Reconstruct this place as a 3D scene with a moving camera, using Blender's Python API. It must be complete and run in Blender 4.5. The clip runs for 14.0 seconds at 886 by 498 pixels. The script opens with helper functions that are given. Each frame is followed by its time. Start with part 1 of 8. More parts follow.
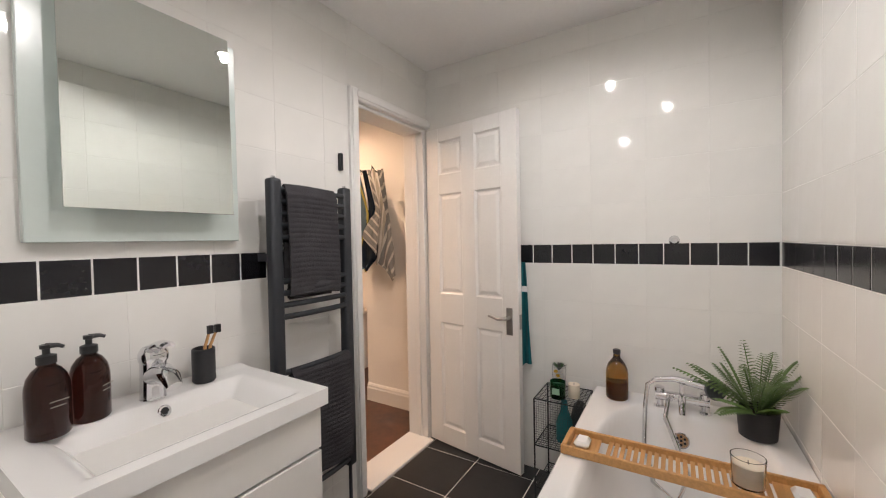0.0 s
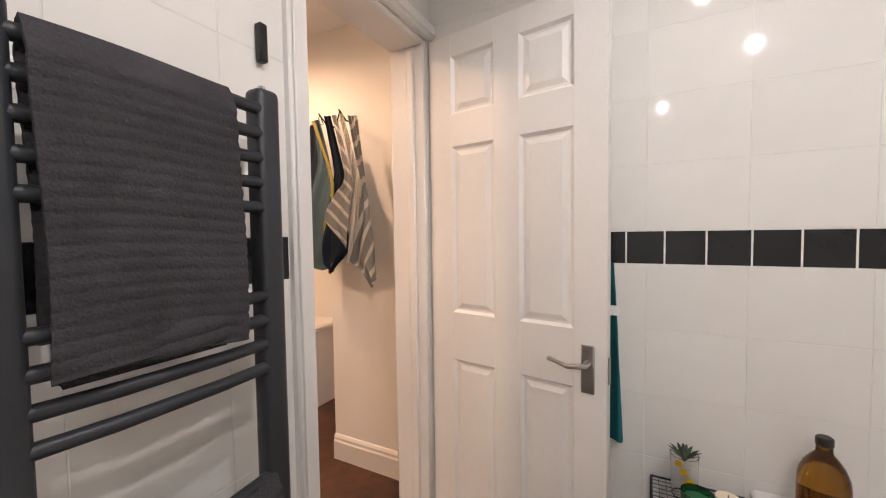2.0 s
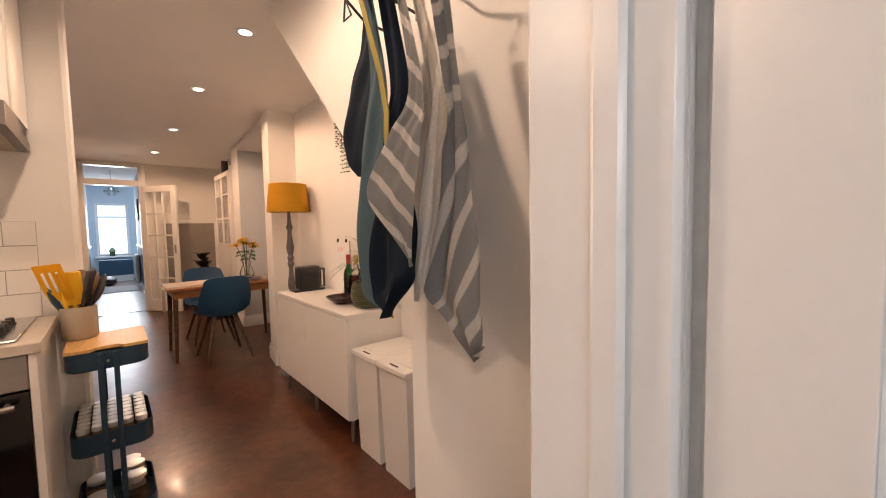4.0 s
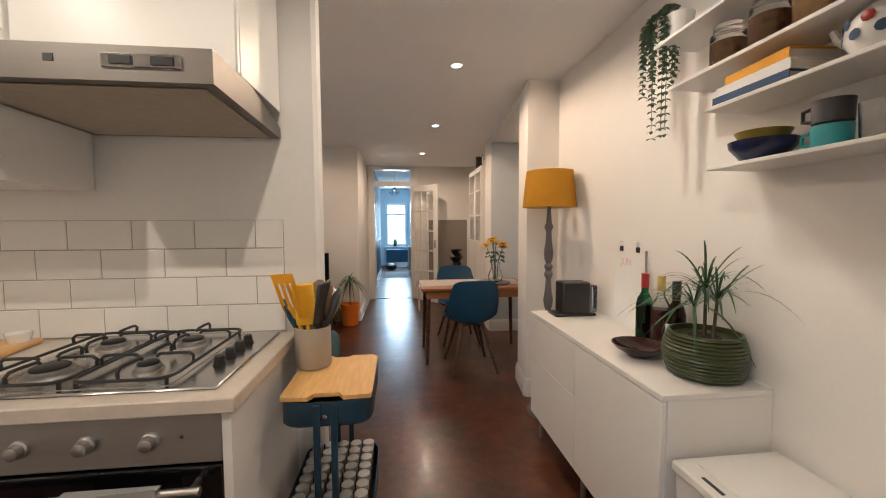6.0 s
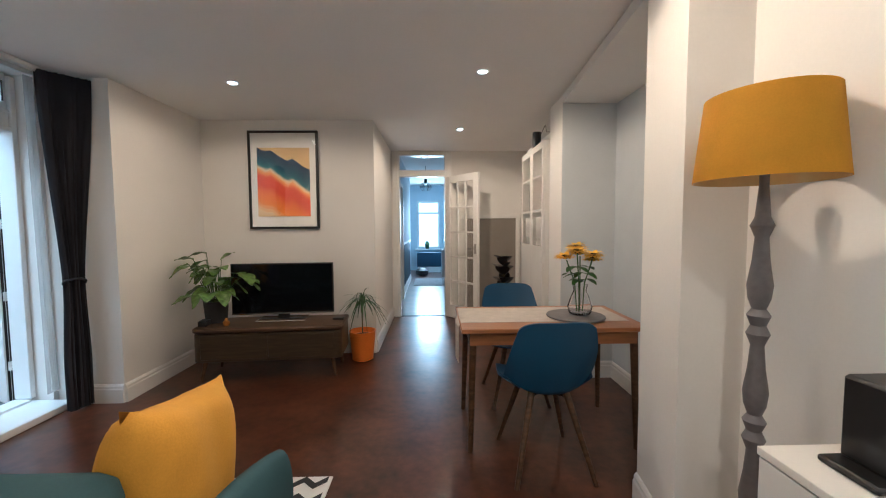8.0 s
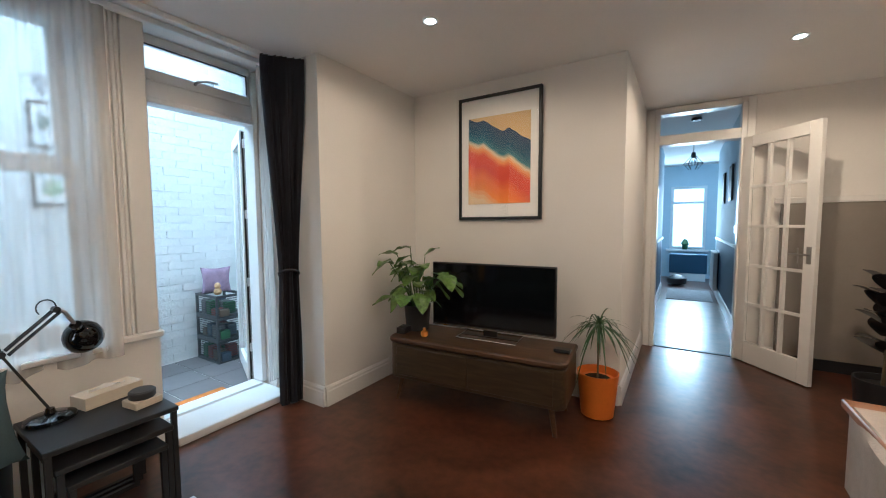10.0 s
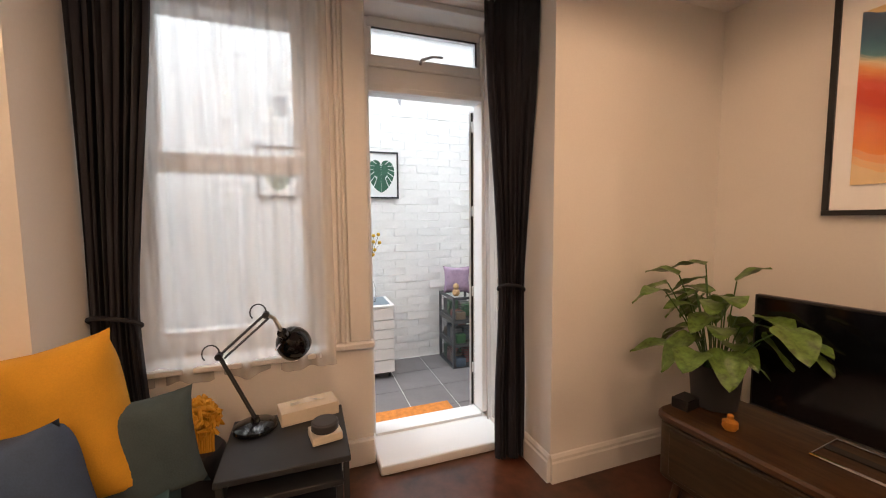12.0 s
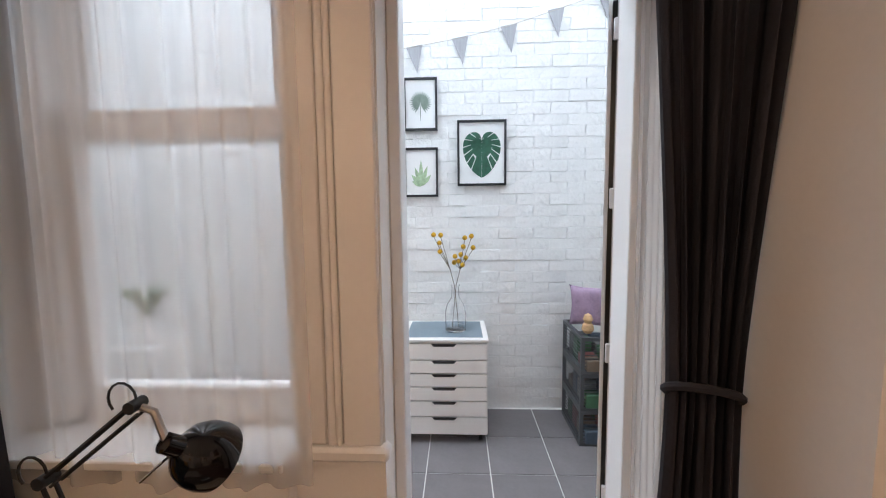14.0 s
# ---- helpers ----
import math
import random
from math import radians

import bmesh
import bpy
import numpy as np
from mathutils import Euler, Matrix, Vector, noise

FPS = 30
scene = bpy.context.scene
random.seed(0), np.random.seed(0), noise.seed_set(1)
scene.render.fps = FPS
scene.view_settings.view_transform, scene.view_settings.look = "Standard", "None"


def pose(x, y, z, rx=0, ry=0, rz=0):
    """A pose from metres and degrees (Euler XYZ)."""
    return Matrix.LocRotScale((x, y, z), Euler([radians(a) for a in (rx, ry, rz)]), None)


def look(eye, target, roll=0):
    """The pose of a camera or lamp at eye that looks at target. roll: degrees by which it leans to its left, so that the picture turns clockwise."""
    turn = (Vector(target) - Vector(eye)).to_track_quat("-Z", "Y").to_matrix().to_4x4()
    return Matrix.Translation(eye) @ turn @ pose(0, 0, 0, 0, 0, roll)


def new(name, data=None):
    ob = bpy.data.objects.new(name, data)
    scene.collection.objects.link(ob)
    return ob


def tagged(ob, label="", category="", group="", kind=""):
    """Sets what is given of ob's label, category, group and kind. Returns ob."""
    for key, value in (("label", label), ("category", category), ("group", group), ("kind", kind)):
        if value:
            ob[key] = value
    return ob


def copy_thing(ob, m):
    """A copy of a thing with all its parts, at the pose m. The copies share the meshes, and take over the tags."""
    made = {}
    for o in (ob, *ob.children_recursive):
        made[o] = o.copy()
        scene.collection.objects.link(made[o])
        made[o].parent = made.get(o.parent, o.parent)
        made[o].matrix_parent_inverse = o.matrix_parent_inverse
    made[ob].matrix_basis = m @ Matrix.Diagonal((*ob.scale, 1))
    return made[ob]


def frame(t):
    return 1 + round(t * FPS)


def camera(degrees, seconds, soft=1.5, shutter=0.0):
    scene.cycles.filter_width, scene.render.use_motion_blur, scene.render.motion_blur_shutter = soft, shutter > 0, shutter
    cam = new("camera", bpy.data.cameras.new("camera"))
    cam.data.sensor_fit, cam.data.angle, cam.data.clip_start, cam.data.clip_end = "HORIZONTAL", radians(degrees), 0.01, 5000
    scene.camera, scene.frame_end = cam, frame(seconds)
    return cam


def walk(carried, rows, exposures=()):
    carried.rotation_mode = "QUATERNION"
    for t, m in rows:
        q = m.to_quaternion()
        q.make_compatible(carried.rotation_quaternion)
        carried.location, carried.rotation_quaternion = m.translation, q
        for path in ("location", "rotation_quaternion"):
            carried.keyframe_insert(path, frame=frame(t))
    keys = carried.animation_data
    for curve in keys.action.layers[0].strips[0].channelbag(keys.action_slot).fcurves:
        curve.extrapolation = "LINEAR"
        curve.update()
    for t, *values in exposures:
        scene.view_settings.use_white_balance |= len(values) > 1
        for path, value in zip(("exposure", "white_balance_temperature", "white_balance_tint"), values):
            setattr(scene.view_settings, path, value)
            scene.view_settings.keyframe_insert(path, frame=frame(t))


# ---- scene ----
cam = camera(98.7, 14.0, soft=1.1)
PATH = [
    (0, (0.286, 0.365, 1.285), (1.992, 1.408, 1.243), -1.1),
    (0.5, (0.422, 0.53, 1.29), (2.133, 1.564, 1.239), -1.1),
    (1, (0.581, 0.668, 1.277), (2.294, 1.698, 1.228), -1.0),
    (1.5, (0.805, 0.828, 1.269), (2.545, 1.814, 1.221), -1.0),
    (2, (1.027, 0.995, 1.259), (2.796, 1.923, 1.172), -0.8),
    (2.2, (1.13, 1.064, 1.273), (2.906, 1.978, 1.158), -0.9),
    (4.3, (2.018, 1.746, 1.266), (3.168, 3.378, 1.147), -1.0),
    (4.5, (2.044, 1.827, 1.269), (3.073, 3.538, 1.148), -0.9),
    (5, (2.088, 2.037, 1.273), (2.779, 3.91, 1.155), -0.8),
    (5.5, (2.106, 2.299, 1.28), (2.493, 4.257, 1.163), -0.5),
    (6, (2.136, 2.547, 1.295), (2.36, 4.53, 1.174), -0.3),
    (6.5, (2.185, 2.867, 1.319), (2.322, 4.858, 1.19), -0.4),
    (7, (2.216, 3.198, 1.302), (2.316, 5.192, 1.181), -0.2),
    (7.2, (2.229, 3.337, 1.304), (2.322, 5.331, 1.186), -0.2),
    (9.3, (2.031, 4.786, 1.252), (1.524, 6.716, 1.119), -0.5),
    (9.5, (2.016, 4.877, 1.258), (1.334, 6.752, 1.123), -0.4),
    (10, (1.907, 5.029, 1.245), (0.847, 6.72, 1.112), -0.3),
    (10.5, (1.788, 5.178, 1.257), (0.446, 6.656, 1.127), -0.4),
    (11, (1.669, 5.347, 1.254), (0.101, 6.582, 1.117), -0.4),
    (11.5, (1.538, 5.514, 1.236), (-0.23, 6.44, 1.113), -0.3),
    (12, (1.356, 5.678, 1.274), (-0.522, 6.345, 1.118), -0.5),
    (12.5, (1.171, 5.827, 1.267), (-0.77, 6.284, 1.112), -0.6),
    (13, (0.956, 5.97, 1.276), (-1.023, 6.21, 1.117), -0.5),
    (13.5, (0.683, 6.081, 1.271), (-1.31, 6.131, 1.108), -0.3),
    (14, (0.397, 6.172, 1.272), (-1.594, 6.09, 1.099), -0.6),
]
EXPO = [(0.0, 0.1, 6500, 12), (2.0, 0.2, 6600, 15), (4.5, 0.0, 5600, 7), (5.0, 0.12, 5300, 2), (5.5, 0.0, 5000, -2), (6.5, -0.10, 4600, -6), (7.0, -0.08, 4450, -7), (9.5, 0.15, 4300, -9), (10.0, 0.05, 4400, -9), (10.5, 0.0, 5250, 0), (11.5, 0.05, 6000, 8), (12.5, -0.15, 6000, 8), (13.5, -0.35, 5700, 9), (14.0, -0.35, 5500, 7)]
walk(cam, [(t, look(eye, target, roll)) for t, eye, target, roll in PATH], exposures=EXPO)

# ---- world, lights, exposure ----
world = bpy.data.worlds.new("world")
scene.world = world
world.use_nodes = True
sky = world.node_tree.nodes.new("ShaderNodeTexSky")
sky.sky_type, sky.sun_disc = "NISHITA", False
sky.sun_elevation, sky.sun_rotation = radians(48), radians(250)
sky.dust_density, sky.ozone_density = 4.0, 1.5
world.node_tree.links.new(sky.outputs[0], world.node_tree.nodes["Background"].inputs[0])
world.node_tree.nodes["Background"].inputs[1].default_value = 0.15
sun = new("sun", bpy.data.lights.new("sun", "SUN"))
sun.data.energy, sun.data.angle, sun.data.color = 0.8, radians(15), (1.0, 0.96, 0.9)
sun.matrix_world = look((-4, 2, 9), (-1.6, 5.5, 0))

WARM, COOL = (1.0, 0.66, 0.42), (1.0, 0.95, 0.92)
LIVING = (1.0, 0.58, 0.32)


def spot(name, x, y, z, watts, colour, size=170, blend=0.55):
    """A recessed ceiling lamp's light, just under its glass."""
    lamp = new(name, bpy.data.lights.new(name, "SPOT"))
    lamp.data.energy, lamp.data.color, lamp.data.spot_size, lamp.data.spot_blend = watts, colour, radians(size), blend
    lamp.data.shadow_soft_size = 0.018
    lamp.matrix_world = pose(x, y, z - 0.03)
    return lamp


# The one at (0.75, 2.75) is out of view, an assumed addition.
KITCHEN_LAMPS = [(1.95, 2.75), (0.75, 2.75), (2.57, 3.95)]
# The lamp at (0.72, 5.09) is unseen, added to brighten the sofa's left end.
LIVING_AND_FILL_LAMPS = [(2.52, 5.09), (2.52, 6.60), (2.47, 8.15), (0.71, 6.82), (0.72, 5.09)]
# The last one, behind the camera's start, is unseen and added by assumption.
BATH_LAMPS = [(1.50, 0.75), (0.76, 0.42), (-0.30, 0.85)]
CEIL, BCEIL = 2.35, 2.38
for x, y in KITCHEN_LAMPS:
    spot("kitchen_lamp", x, y, CEIL, 27 if y > 3 else 41, WARM)
for x, y in LIVING_AND_FILL_LAMPS:
    spot("living_or_fill_lamp", x, y, CEIL, 38 if x > 1 else (16 if y > 6 else 22), LIVING, 175, 0.35)
for x, y in BATH_LAMPS:
    spot("bathroom_lamp", x, y, BCEIL, 21.5, COOL, 170)


def daylight(name, m, sx, sy, watts, colour=(1.0, 0.975, 0.94)):
    """The sky's light in an opening."""
    lamp = new(name, bpy.data.lights.new(name, "AREA"))
    lamp.data.shape, lamp.data.size, lamp.data.size_y = "RECTANGLE", sx, sy
    lamp.data.energy, lamp.data.color = watts, colour
    lamp.matrix_world = m
    return lamp


daylight("conservatory_roof_light", look((-1.5, 5.6, 2.95), (-1.5, 5.6, 0)), 1.1, 3.4, 63)
daylight("front_window_light", look((2.02, 15.0, 1.45), (2.02, 9, 0.6)), 0.6, 1.1, 48)

# ---- materials ----


def mat(name, colour, rough=0.5, metal=0.0, vary=0.12, scale=6.0, bump=0.05, fine=60.0, stretch=(1, 1, 1), random_piece=0.0, spec=0.5, coat=0.0, emit=0.0):
    """A surface with colour and relief that vary at two scales."""
    m = bpy.data.materials.new(name)
    m.use_nodes = True
    nt = m.node_tree
    b = nt.nodes["Principled BSDF"]
    N, L = nt.nodes.new, nt.links.new
    b.inputs["Roughness"].default_value, b.inputs["Metallic"].default_value = rough, metal
    b.inputs["Specular IOR Level"].default_value, b.inputs["Coat Weight"].default_value = spec, coat
    b.inputs["Coat Roughness"].default_value = 0.08
    tc, mp = N("ShaderNodeTexCoord"), N("ShaderNodeMapping")
    mp.inputs["Scale"].default_value = stretch
    L(tc.outputs["Object"], mp.inputs[0])
    big, small = N("ShaderNodeTexNoise"), N("ShaderNodeTexNoise")
    big.inputs["Scale"].default_value, small.inputs["Scale"].default_value = scale, fine
    big.inputs["Detail"].default_value, small.inputs["Detail"].default_value = 4, 3
    L(mp.outputs[0], big.inputs[0])
    L(mp.outputs[0], small.inputs[0])
    mix = N("ShaderNodeMath")
    mix.operation = "MULTIPLY_ADD"
    mix.inputs[1].default_value = 0.65
    L(big.outputs[0], mix.inputs[0])
    half = N("ShaderNodeMath")
    half.operation = "MULTIPLY"
    half.inputs[1].default_value = 0.35
    L(small.outputs[0], half.inputs[0])
    L(half.outputs[0], mix.inputs[2])
    ramp = N("ShaderNodeMapRange")
    ramp.inputs["From Min"].default_value, ramp.inputs["From Max"].default_value = 0.3, 0.7
    ramp.inputs["To Min"].default_value, ramp.inputs["To Max"].default_value = 1 - vary, 1 + vary
    L(mix.outputs[0], ramp.inputs["Value"])
    fac = ramp.outputs[0]
    if random_piece:
        info, r2 = N("ShaderNodeObjectInfo"), N("ShaderNodeMapRange")
        r2.inputs["To Min"].default_value, r2.inputs["To Max"].default_value = 1 - random_piece, 1 + random_piece
        L(info.outputs["Random"], r2.inputs["Value"])
        mul = N("ShaderNodeMath")
        mul.operation = "MULTIPLY"
        L(fac, mul.inputs[0])
        L(r2.outputs[0], mul.inputs[1])
        fac = mul.outputs[0]
    sc = N("ShaderNodeVectorMath")
    sc.operation = "SCALE"
    sc.inputs[0].default_value = colour
    L(fac, sc.inputs["Scale"])
    L(sc.outputs[0], b.inputs["Base Color"])
    if bump:
        bp = N("ShaderNodeBump")
        bp.inputs["Strength"].default_value, bp.inputs["Distance"].default_value = bump, 0.01
        L(mix.outputs[0], bp.inputs["Height"])
        L(bp.outputs[0], b.inputs["Normal"])
    if emit:
        b.inputs["Emission Color"].default_value, b.inputs["Emission Strength"].default_value = (*colour, 1), emit
    return m


def glass(name, colour=(1, 1, 1), rough=0.0, ior=1.45):
    m = bpy.data.materials.new(name)
    m.use_nodes = True
    b = m.node_tree.nodes["Principled BSDF"]
    b.inputs["Base Color"].default_value, b.inputs["Roughness"].default_value = (*colour, 1), rough
    b.inputs["Transmission Weight"].default_value, b.inputs["IOR"].default_value = 1.0, ior
    return m


def sheer(name, colour, through_share):
    """Thin cloth that lets part of the light straight through."""
    m = bpy.data.materials.new(name)
    m.use_nodes = True
    nt = m.node_tree
    out = nt.nodes["Material Output"]
    nt.nodes.remove(nt.nodes["Principled BSDF"])
    d, tl, tr = (nt.nodes.new("ShaderNodeBsdf" + k) for k in ("Diffuse", "Translucent", "Transparent"))
    d.inputs[0].default_value = tl.inputs[0].default_value = (*colour, 1)
    a, b = nt.nodes.new("ShaderNodeMixShader"), nt.nodes.new("ShaderNodeMixShader")
    weave, rng = nt.nodes.new("ShaderNodeTexNoise"), nt.nodes.new("ShaderNodeMapRange")
    weave.inputs["Scale"].default_value, weave.inputs["Detail"].default_value = 13, 1.0
    tc, mp = nt.nodes.new("ShaderNodeTexCoord"), nt.nodes.new("ShaderNodeMapping")
    mp.inputs["Scale"].default_value = (1, 1, 0.03)
    nt.links.new(tc.outputs["Object"], mp.inputs[0])
    nt.links.new(mp.outputs[0], weave.inputs[0])
    rng.inputs["To Min"].default_value, rng.inputs["To Max"].default_value = through_share - 0.17, through_share + 0.14
    nt.links.new(weave.outputs[0], rng.inputs["Value"])
    nt.links.new(d.outputs[0], a.inputs[1])
    nt.links.new(tl.outputs[0], a.inputs[2])
    nt.links.new(rng.outputs[0], b.inputs[0])
    nt.links.new(a.outputs[0], b.inputs[1])
    nt.links.new(tr.outputs[0], b.inputs[2])
    nt.links.new(b.outputs[0], out.inputs[0])
    return m


WALL = mat("matt_white_wall_paint", (0.82, 0.80, 0.77), 0.75, vary=0.03, scale=2, bump=0.04, fine=90)
CEILM = mat("white_ceiling_paint", (0.86, 0.85, 0.84), 0.9, vary=0.03, scale=1.5, bump=0.03)
GLOSSW = mat("white_gloss_woodwork", (0.80, 0.79, 0.77), 0.3, vary=0.03, scale=5, bump=0.02)
UPVC = mat("white_plastic_frame", (0.82, 0.83, 0.84), 0.3, vary=0.02, bump=0.01)
TILEW = mat("white_glazed_wall_tile", (0.78, 0.77, 0.74), 0.06, vary=0.02, scale=7, bump=0.075, fine=16, random_piece=0.015)
TILEB = mat("black_glazed_tile", (0.012, 0.012, 0.015), 0.24, vary=0.2, scale=9, bump=0.02, random_piece=0.15)
TILEF = mat("black_floor_tile", (0.016, 0.016, 0.018), 0.35, vary=0.3, scale=9, bump=0.05, random_piece=0.15)
GROUT = mat("white_grout", (0.74, 0.73, 0.70), 0.85, vary=0.08, scale=30)
GROUTG = mat("grey_grout", (0.36, 0.34, 0.31), 0.9, vary=0.08, scale=30)
METRO = mat("white_metro_tile", (0.78, 0.76, 0.72), 0.3, vary=0.02, scale=8, bump=0.03, random_piece=0.02)
RESIN = mat("brown_trowelled_floor", (0.076, 0.026, 0.0125), 0.28, vary=0.85, scale=3.4, bump=0.07, fine=19, spec=0.5, coat=0.15)
GREYTILE = mat("dark_grey_floor_tile", (0.19, 0.175, 0.18), 0.45, vary=0.1, scale=7, random_piece=0.08)
BRICKW = mat("white_painted_brick", (0.80, 0.80, 0.79), 0.6, vary=0.04, scale=14, bump=1.0, fine=46, random_piece=0.015)
ALCOVE = mat("pale_grey_blue_paint", (0.60, 0.63, 0.66), 0.7, vary=0.03)
BLUEWALL = mat("dark_blue_wall_paint", (0.022, 0.06, 0.115), 0.5, vary=0.06)
PALEBLUE = mat("pale_blue_wall_paint", (0.55, 0.64, 0.72), 0.7, vary=0.03)
GREYPAINT = mat("warm_grey_panel_paint", (0.26, 0.23, 0.20), 0.5, vary=0.05)
CHROME = mat("polished_chrome", (0.75, 0.75, 0.77), 0.07, 1.0, vary=0.02, bump=0)
STEEL = mat("brushed_steel", (0.40, 0.385, 0.37), 0.40, 1.0, vary=0.06, scale=4, fine=120, stretch=(1, 14, 14), bump=0.02)
DARKMETAL = mat("anthracite_metal", (0.034, 0.038, 0.045), 0.42, 0.3, vary=0.06)
BLACK = mat("black_plastic", (0.012, 0.012, 0.013), 0.35, vary=0.15)
BLACKM = mat("matt_black_metal", (0.016, 0.017, 0.02), 0.45, vary=0.15)
BLACKG = mat("black_gloss", (0.004, 0.004, 0.005), 0.08, vary=0.1, bump=0)
TOWEL = mat("charcoal_towelling", (0.040, 0.038, 0.043), 0.95, vary=0.35, scale=12, bump=0.8, fine=240)
CERAMIC = mat("white_glazed_ceramic", (0.82, 0.81, 0.80), 0.08, vary=0.01, bump=0)
LACQUER = mat("white_lacquer", (0.80, 0.78, 0.75), 0.34, vary=0.02, bump=0.01)
BAMBOO = mat("bamboo", (0.50, 0.27, 0.10), 0.4, vary=0.2, scale=4, stretch=(2, 25, 25), bump=0.06)
PINE = mat("light_bamboo_board", (0.68, 0.42, 0.15), 0.4, vary=0.18, scale=4, stretch=(18, 2, 18), bump=0.05)
WALNUT = mat("dark_walnut", (0.075, 0.038, 0.017), 0.40, vary=0.75, scale=3, stretch=(2, 18, 18), bump=0.08)
OAK = mat("reddish_wood", (0.30, 0.125, 0.042), 0.38, vary=0.25, scale=3, stretch=(2, 20, 20), bump=0.06)
NAVY = mat("navy_powder_coat", (0.018, 0.048, 0.085), 0.4, 0.1, vary=0.06)
LEAF = mat("green_leaf", (0.045, 0.115, 0.025), 0.45, vary=0.4, scale=14, bump=0.1)
LEAFD = mat("dark_green_leaf", (0.035, 0.085, 0.028), 0.5, vary=0.35, scale=14)
LEAFG = mat("grey_green_leaf", (0.11, 0.17, 0.10), 0.55, vary=0.3, scale=14)
LEAFB = mat("blackish_leaf", (0.014, 0.012, 0.013), 0.4, vary=0.4)
FERN = mat("fern_green", (0.085, 0.155, 0.035), 0.5, vary=0.4, scale=20)
SOIL = mat("potting_soil", (0.02, 0.013, 0.009), 0.95, vary=0.5, scale=40, bump=0.9)
STEM = mat("plant_stem", (0.11, 0.085, 0.045), 0.8, vary=0.3)
SOFAM = mat("teal_velvet", (0.040, 0.095, 0.115), 0.75, vary=0.15, scale=5, bump=0.15, fine=200)
MUSTARD = mat("mustard_fabric", (0.70, 0.36, 0.022), 0.85, vary=0.12, scale=8, bump=0.3, fine=220)
DENIM = mat("blue_fabric", (0.060, 0.10, 0.19), 0.85, vary=0.18, scale=9, bump=0.3, fine=220)
SLATE = mat("slate_teal_fabric", (0.060, 0.092, 0.105), 0.85, vary=0.18, scale=9, bump=0.3, fine=220)
CURTAIN = mat("charcoal_curtain", (0.021, 0.022, 0.031), 0.9, vary=0.25, scale=6, bump=0.2, fine=200)
SHEERM = sheer("white_voile", (0.80, 0.80, 0.79), 0.55)
GLASS = glass("clear_glass")
AMBER = glass("amber_glass", (0.42, 0.20, 0.02))
BROWNG = glass("brown_glass", (0.045, 0.009, 0.006), 0.04)
GREENG = glass("green_glass", (0.02, 0.17, 0.06))
MIRROR = mat("mirror_glass", (0.72, 0.77, 0.74), 0.01, 1.0, vary=0.0, bump=0)
BULB = mat("lit_lamp_glass", (1.0, 0.92, 0.8), 0.4, vary=0, bump=0, emit=14.0)
WAX = mat("cream_wax", (0.75, 0.68, 0.55), 0.5, vary=0.04)
CREAM = mat("cream_paper", (0.70, 0.62, 0.50), 0.8, vary=0.06)
PAPER = mat("white_paper", (0.80, 0.80, 0.79), 0.8, vary=0.03)
LINEN = mat("pale_linen", (0.52, 0.47, 0.42), 0.9, vary=0.1, scale=20, bump=0.3, fine=200)
CHAIRB = mat("petrol_blue_shell", (0.013, 0.065, 0.15), 0.45, vary=0.06)
SHADEY = mat("mustard_lampshade", (0.78, 0.43, 0.012), 0.8, vary=0.08, scale=10, bump=0.2, fine=200)
GREYWOOD = mat("grey_painted_wood", (0.14, 0.13, 0.135), 0.5, vary=0.2, scale=12, bump=0.15)
ORANGE = mat("orange_glazed_pot", (0.72, 0.19, 0.008), 0.35, vary=0.08)
OLIVE = mat("olive_green_glazed_pot", (0.046, 0.056, 0.020), 0.3, vary=0.2, scale=10)
PLUM = mat("dark_plum_glaze", (0.028, 0.010, 0.012), 0.15, vary=0.2)
STONE = mat("beige_stoneware", (0.42, 0.37, 0.30), 0.6, vary=0.06, scale=20)
YELLOWP = mat("yellow_silicone", (0.85, 0.50, 0.01), 0.45, vary=0.04)
COIR = mat("orange_coir_mat", (0.62, 0.22, 0.04), 0.95, vary=0.25, scale=30, bump=0.9, fine=250)
LAMINATE = mat("pale_stone_worktop", (0.56, 0.50, 0.43), 0.4, vary=0.08, scale=25)
TEALC = mat("teal_cloth", (0.005, 0.13, 0.15), 0.9, vary=0.2, scale=9, bump=0.4, fine=200)

# ---- mesh helpers ----


def box(bm, x0, x1, y0, y1, z0, z1, bevel=0.0, seg=0):
    made = bmesh.ops.create_cube(bm, size=1.0, matrix=Matrix.Translation(((x0 + x1) / 2, (y0 + y1) / 2, (z0 + z1) / 2)) @ Matrix.Diagonal((x1 - x0, y1 - y0, z1 - z0, 1)))
    if bevel:
        edges = {e for v in made["verts"] for e in v.link_edges}
        bmesh.ops.bevel(bm, geom=list(edges), offset=bevel, segments=seg or (1 if bevel < 0.012 else 3), affect="EDGES", profile=0.5)
    return made["verts"]


def lathe(bm, profile, n=24, at=(0, 0, 0), cap=True, squash=1.0):
    rings = []
    for r, z in profile:
        rings.append([bm.verts.new((at[0] + r * math.cos(k * math.tau / n), at[1] + squash * r * math.sin(k * math.tau / n), at[2] + z)) for k in range(n)])
    for a, b in zip(rings, rings[1:]):
        for k in range(n):
            bm.faces.new((a[k], a[(k + 1) % n], b[(k + 1) % n], b[k]))
    if cap:
        bm.faces.new(rings[0][::-1])
        bm.faces.new(rings[-1])


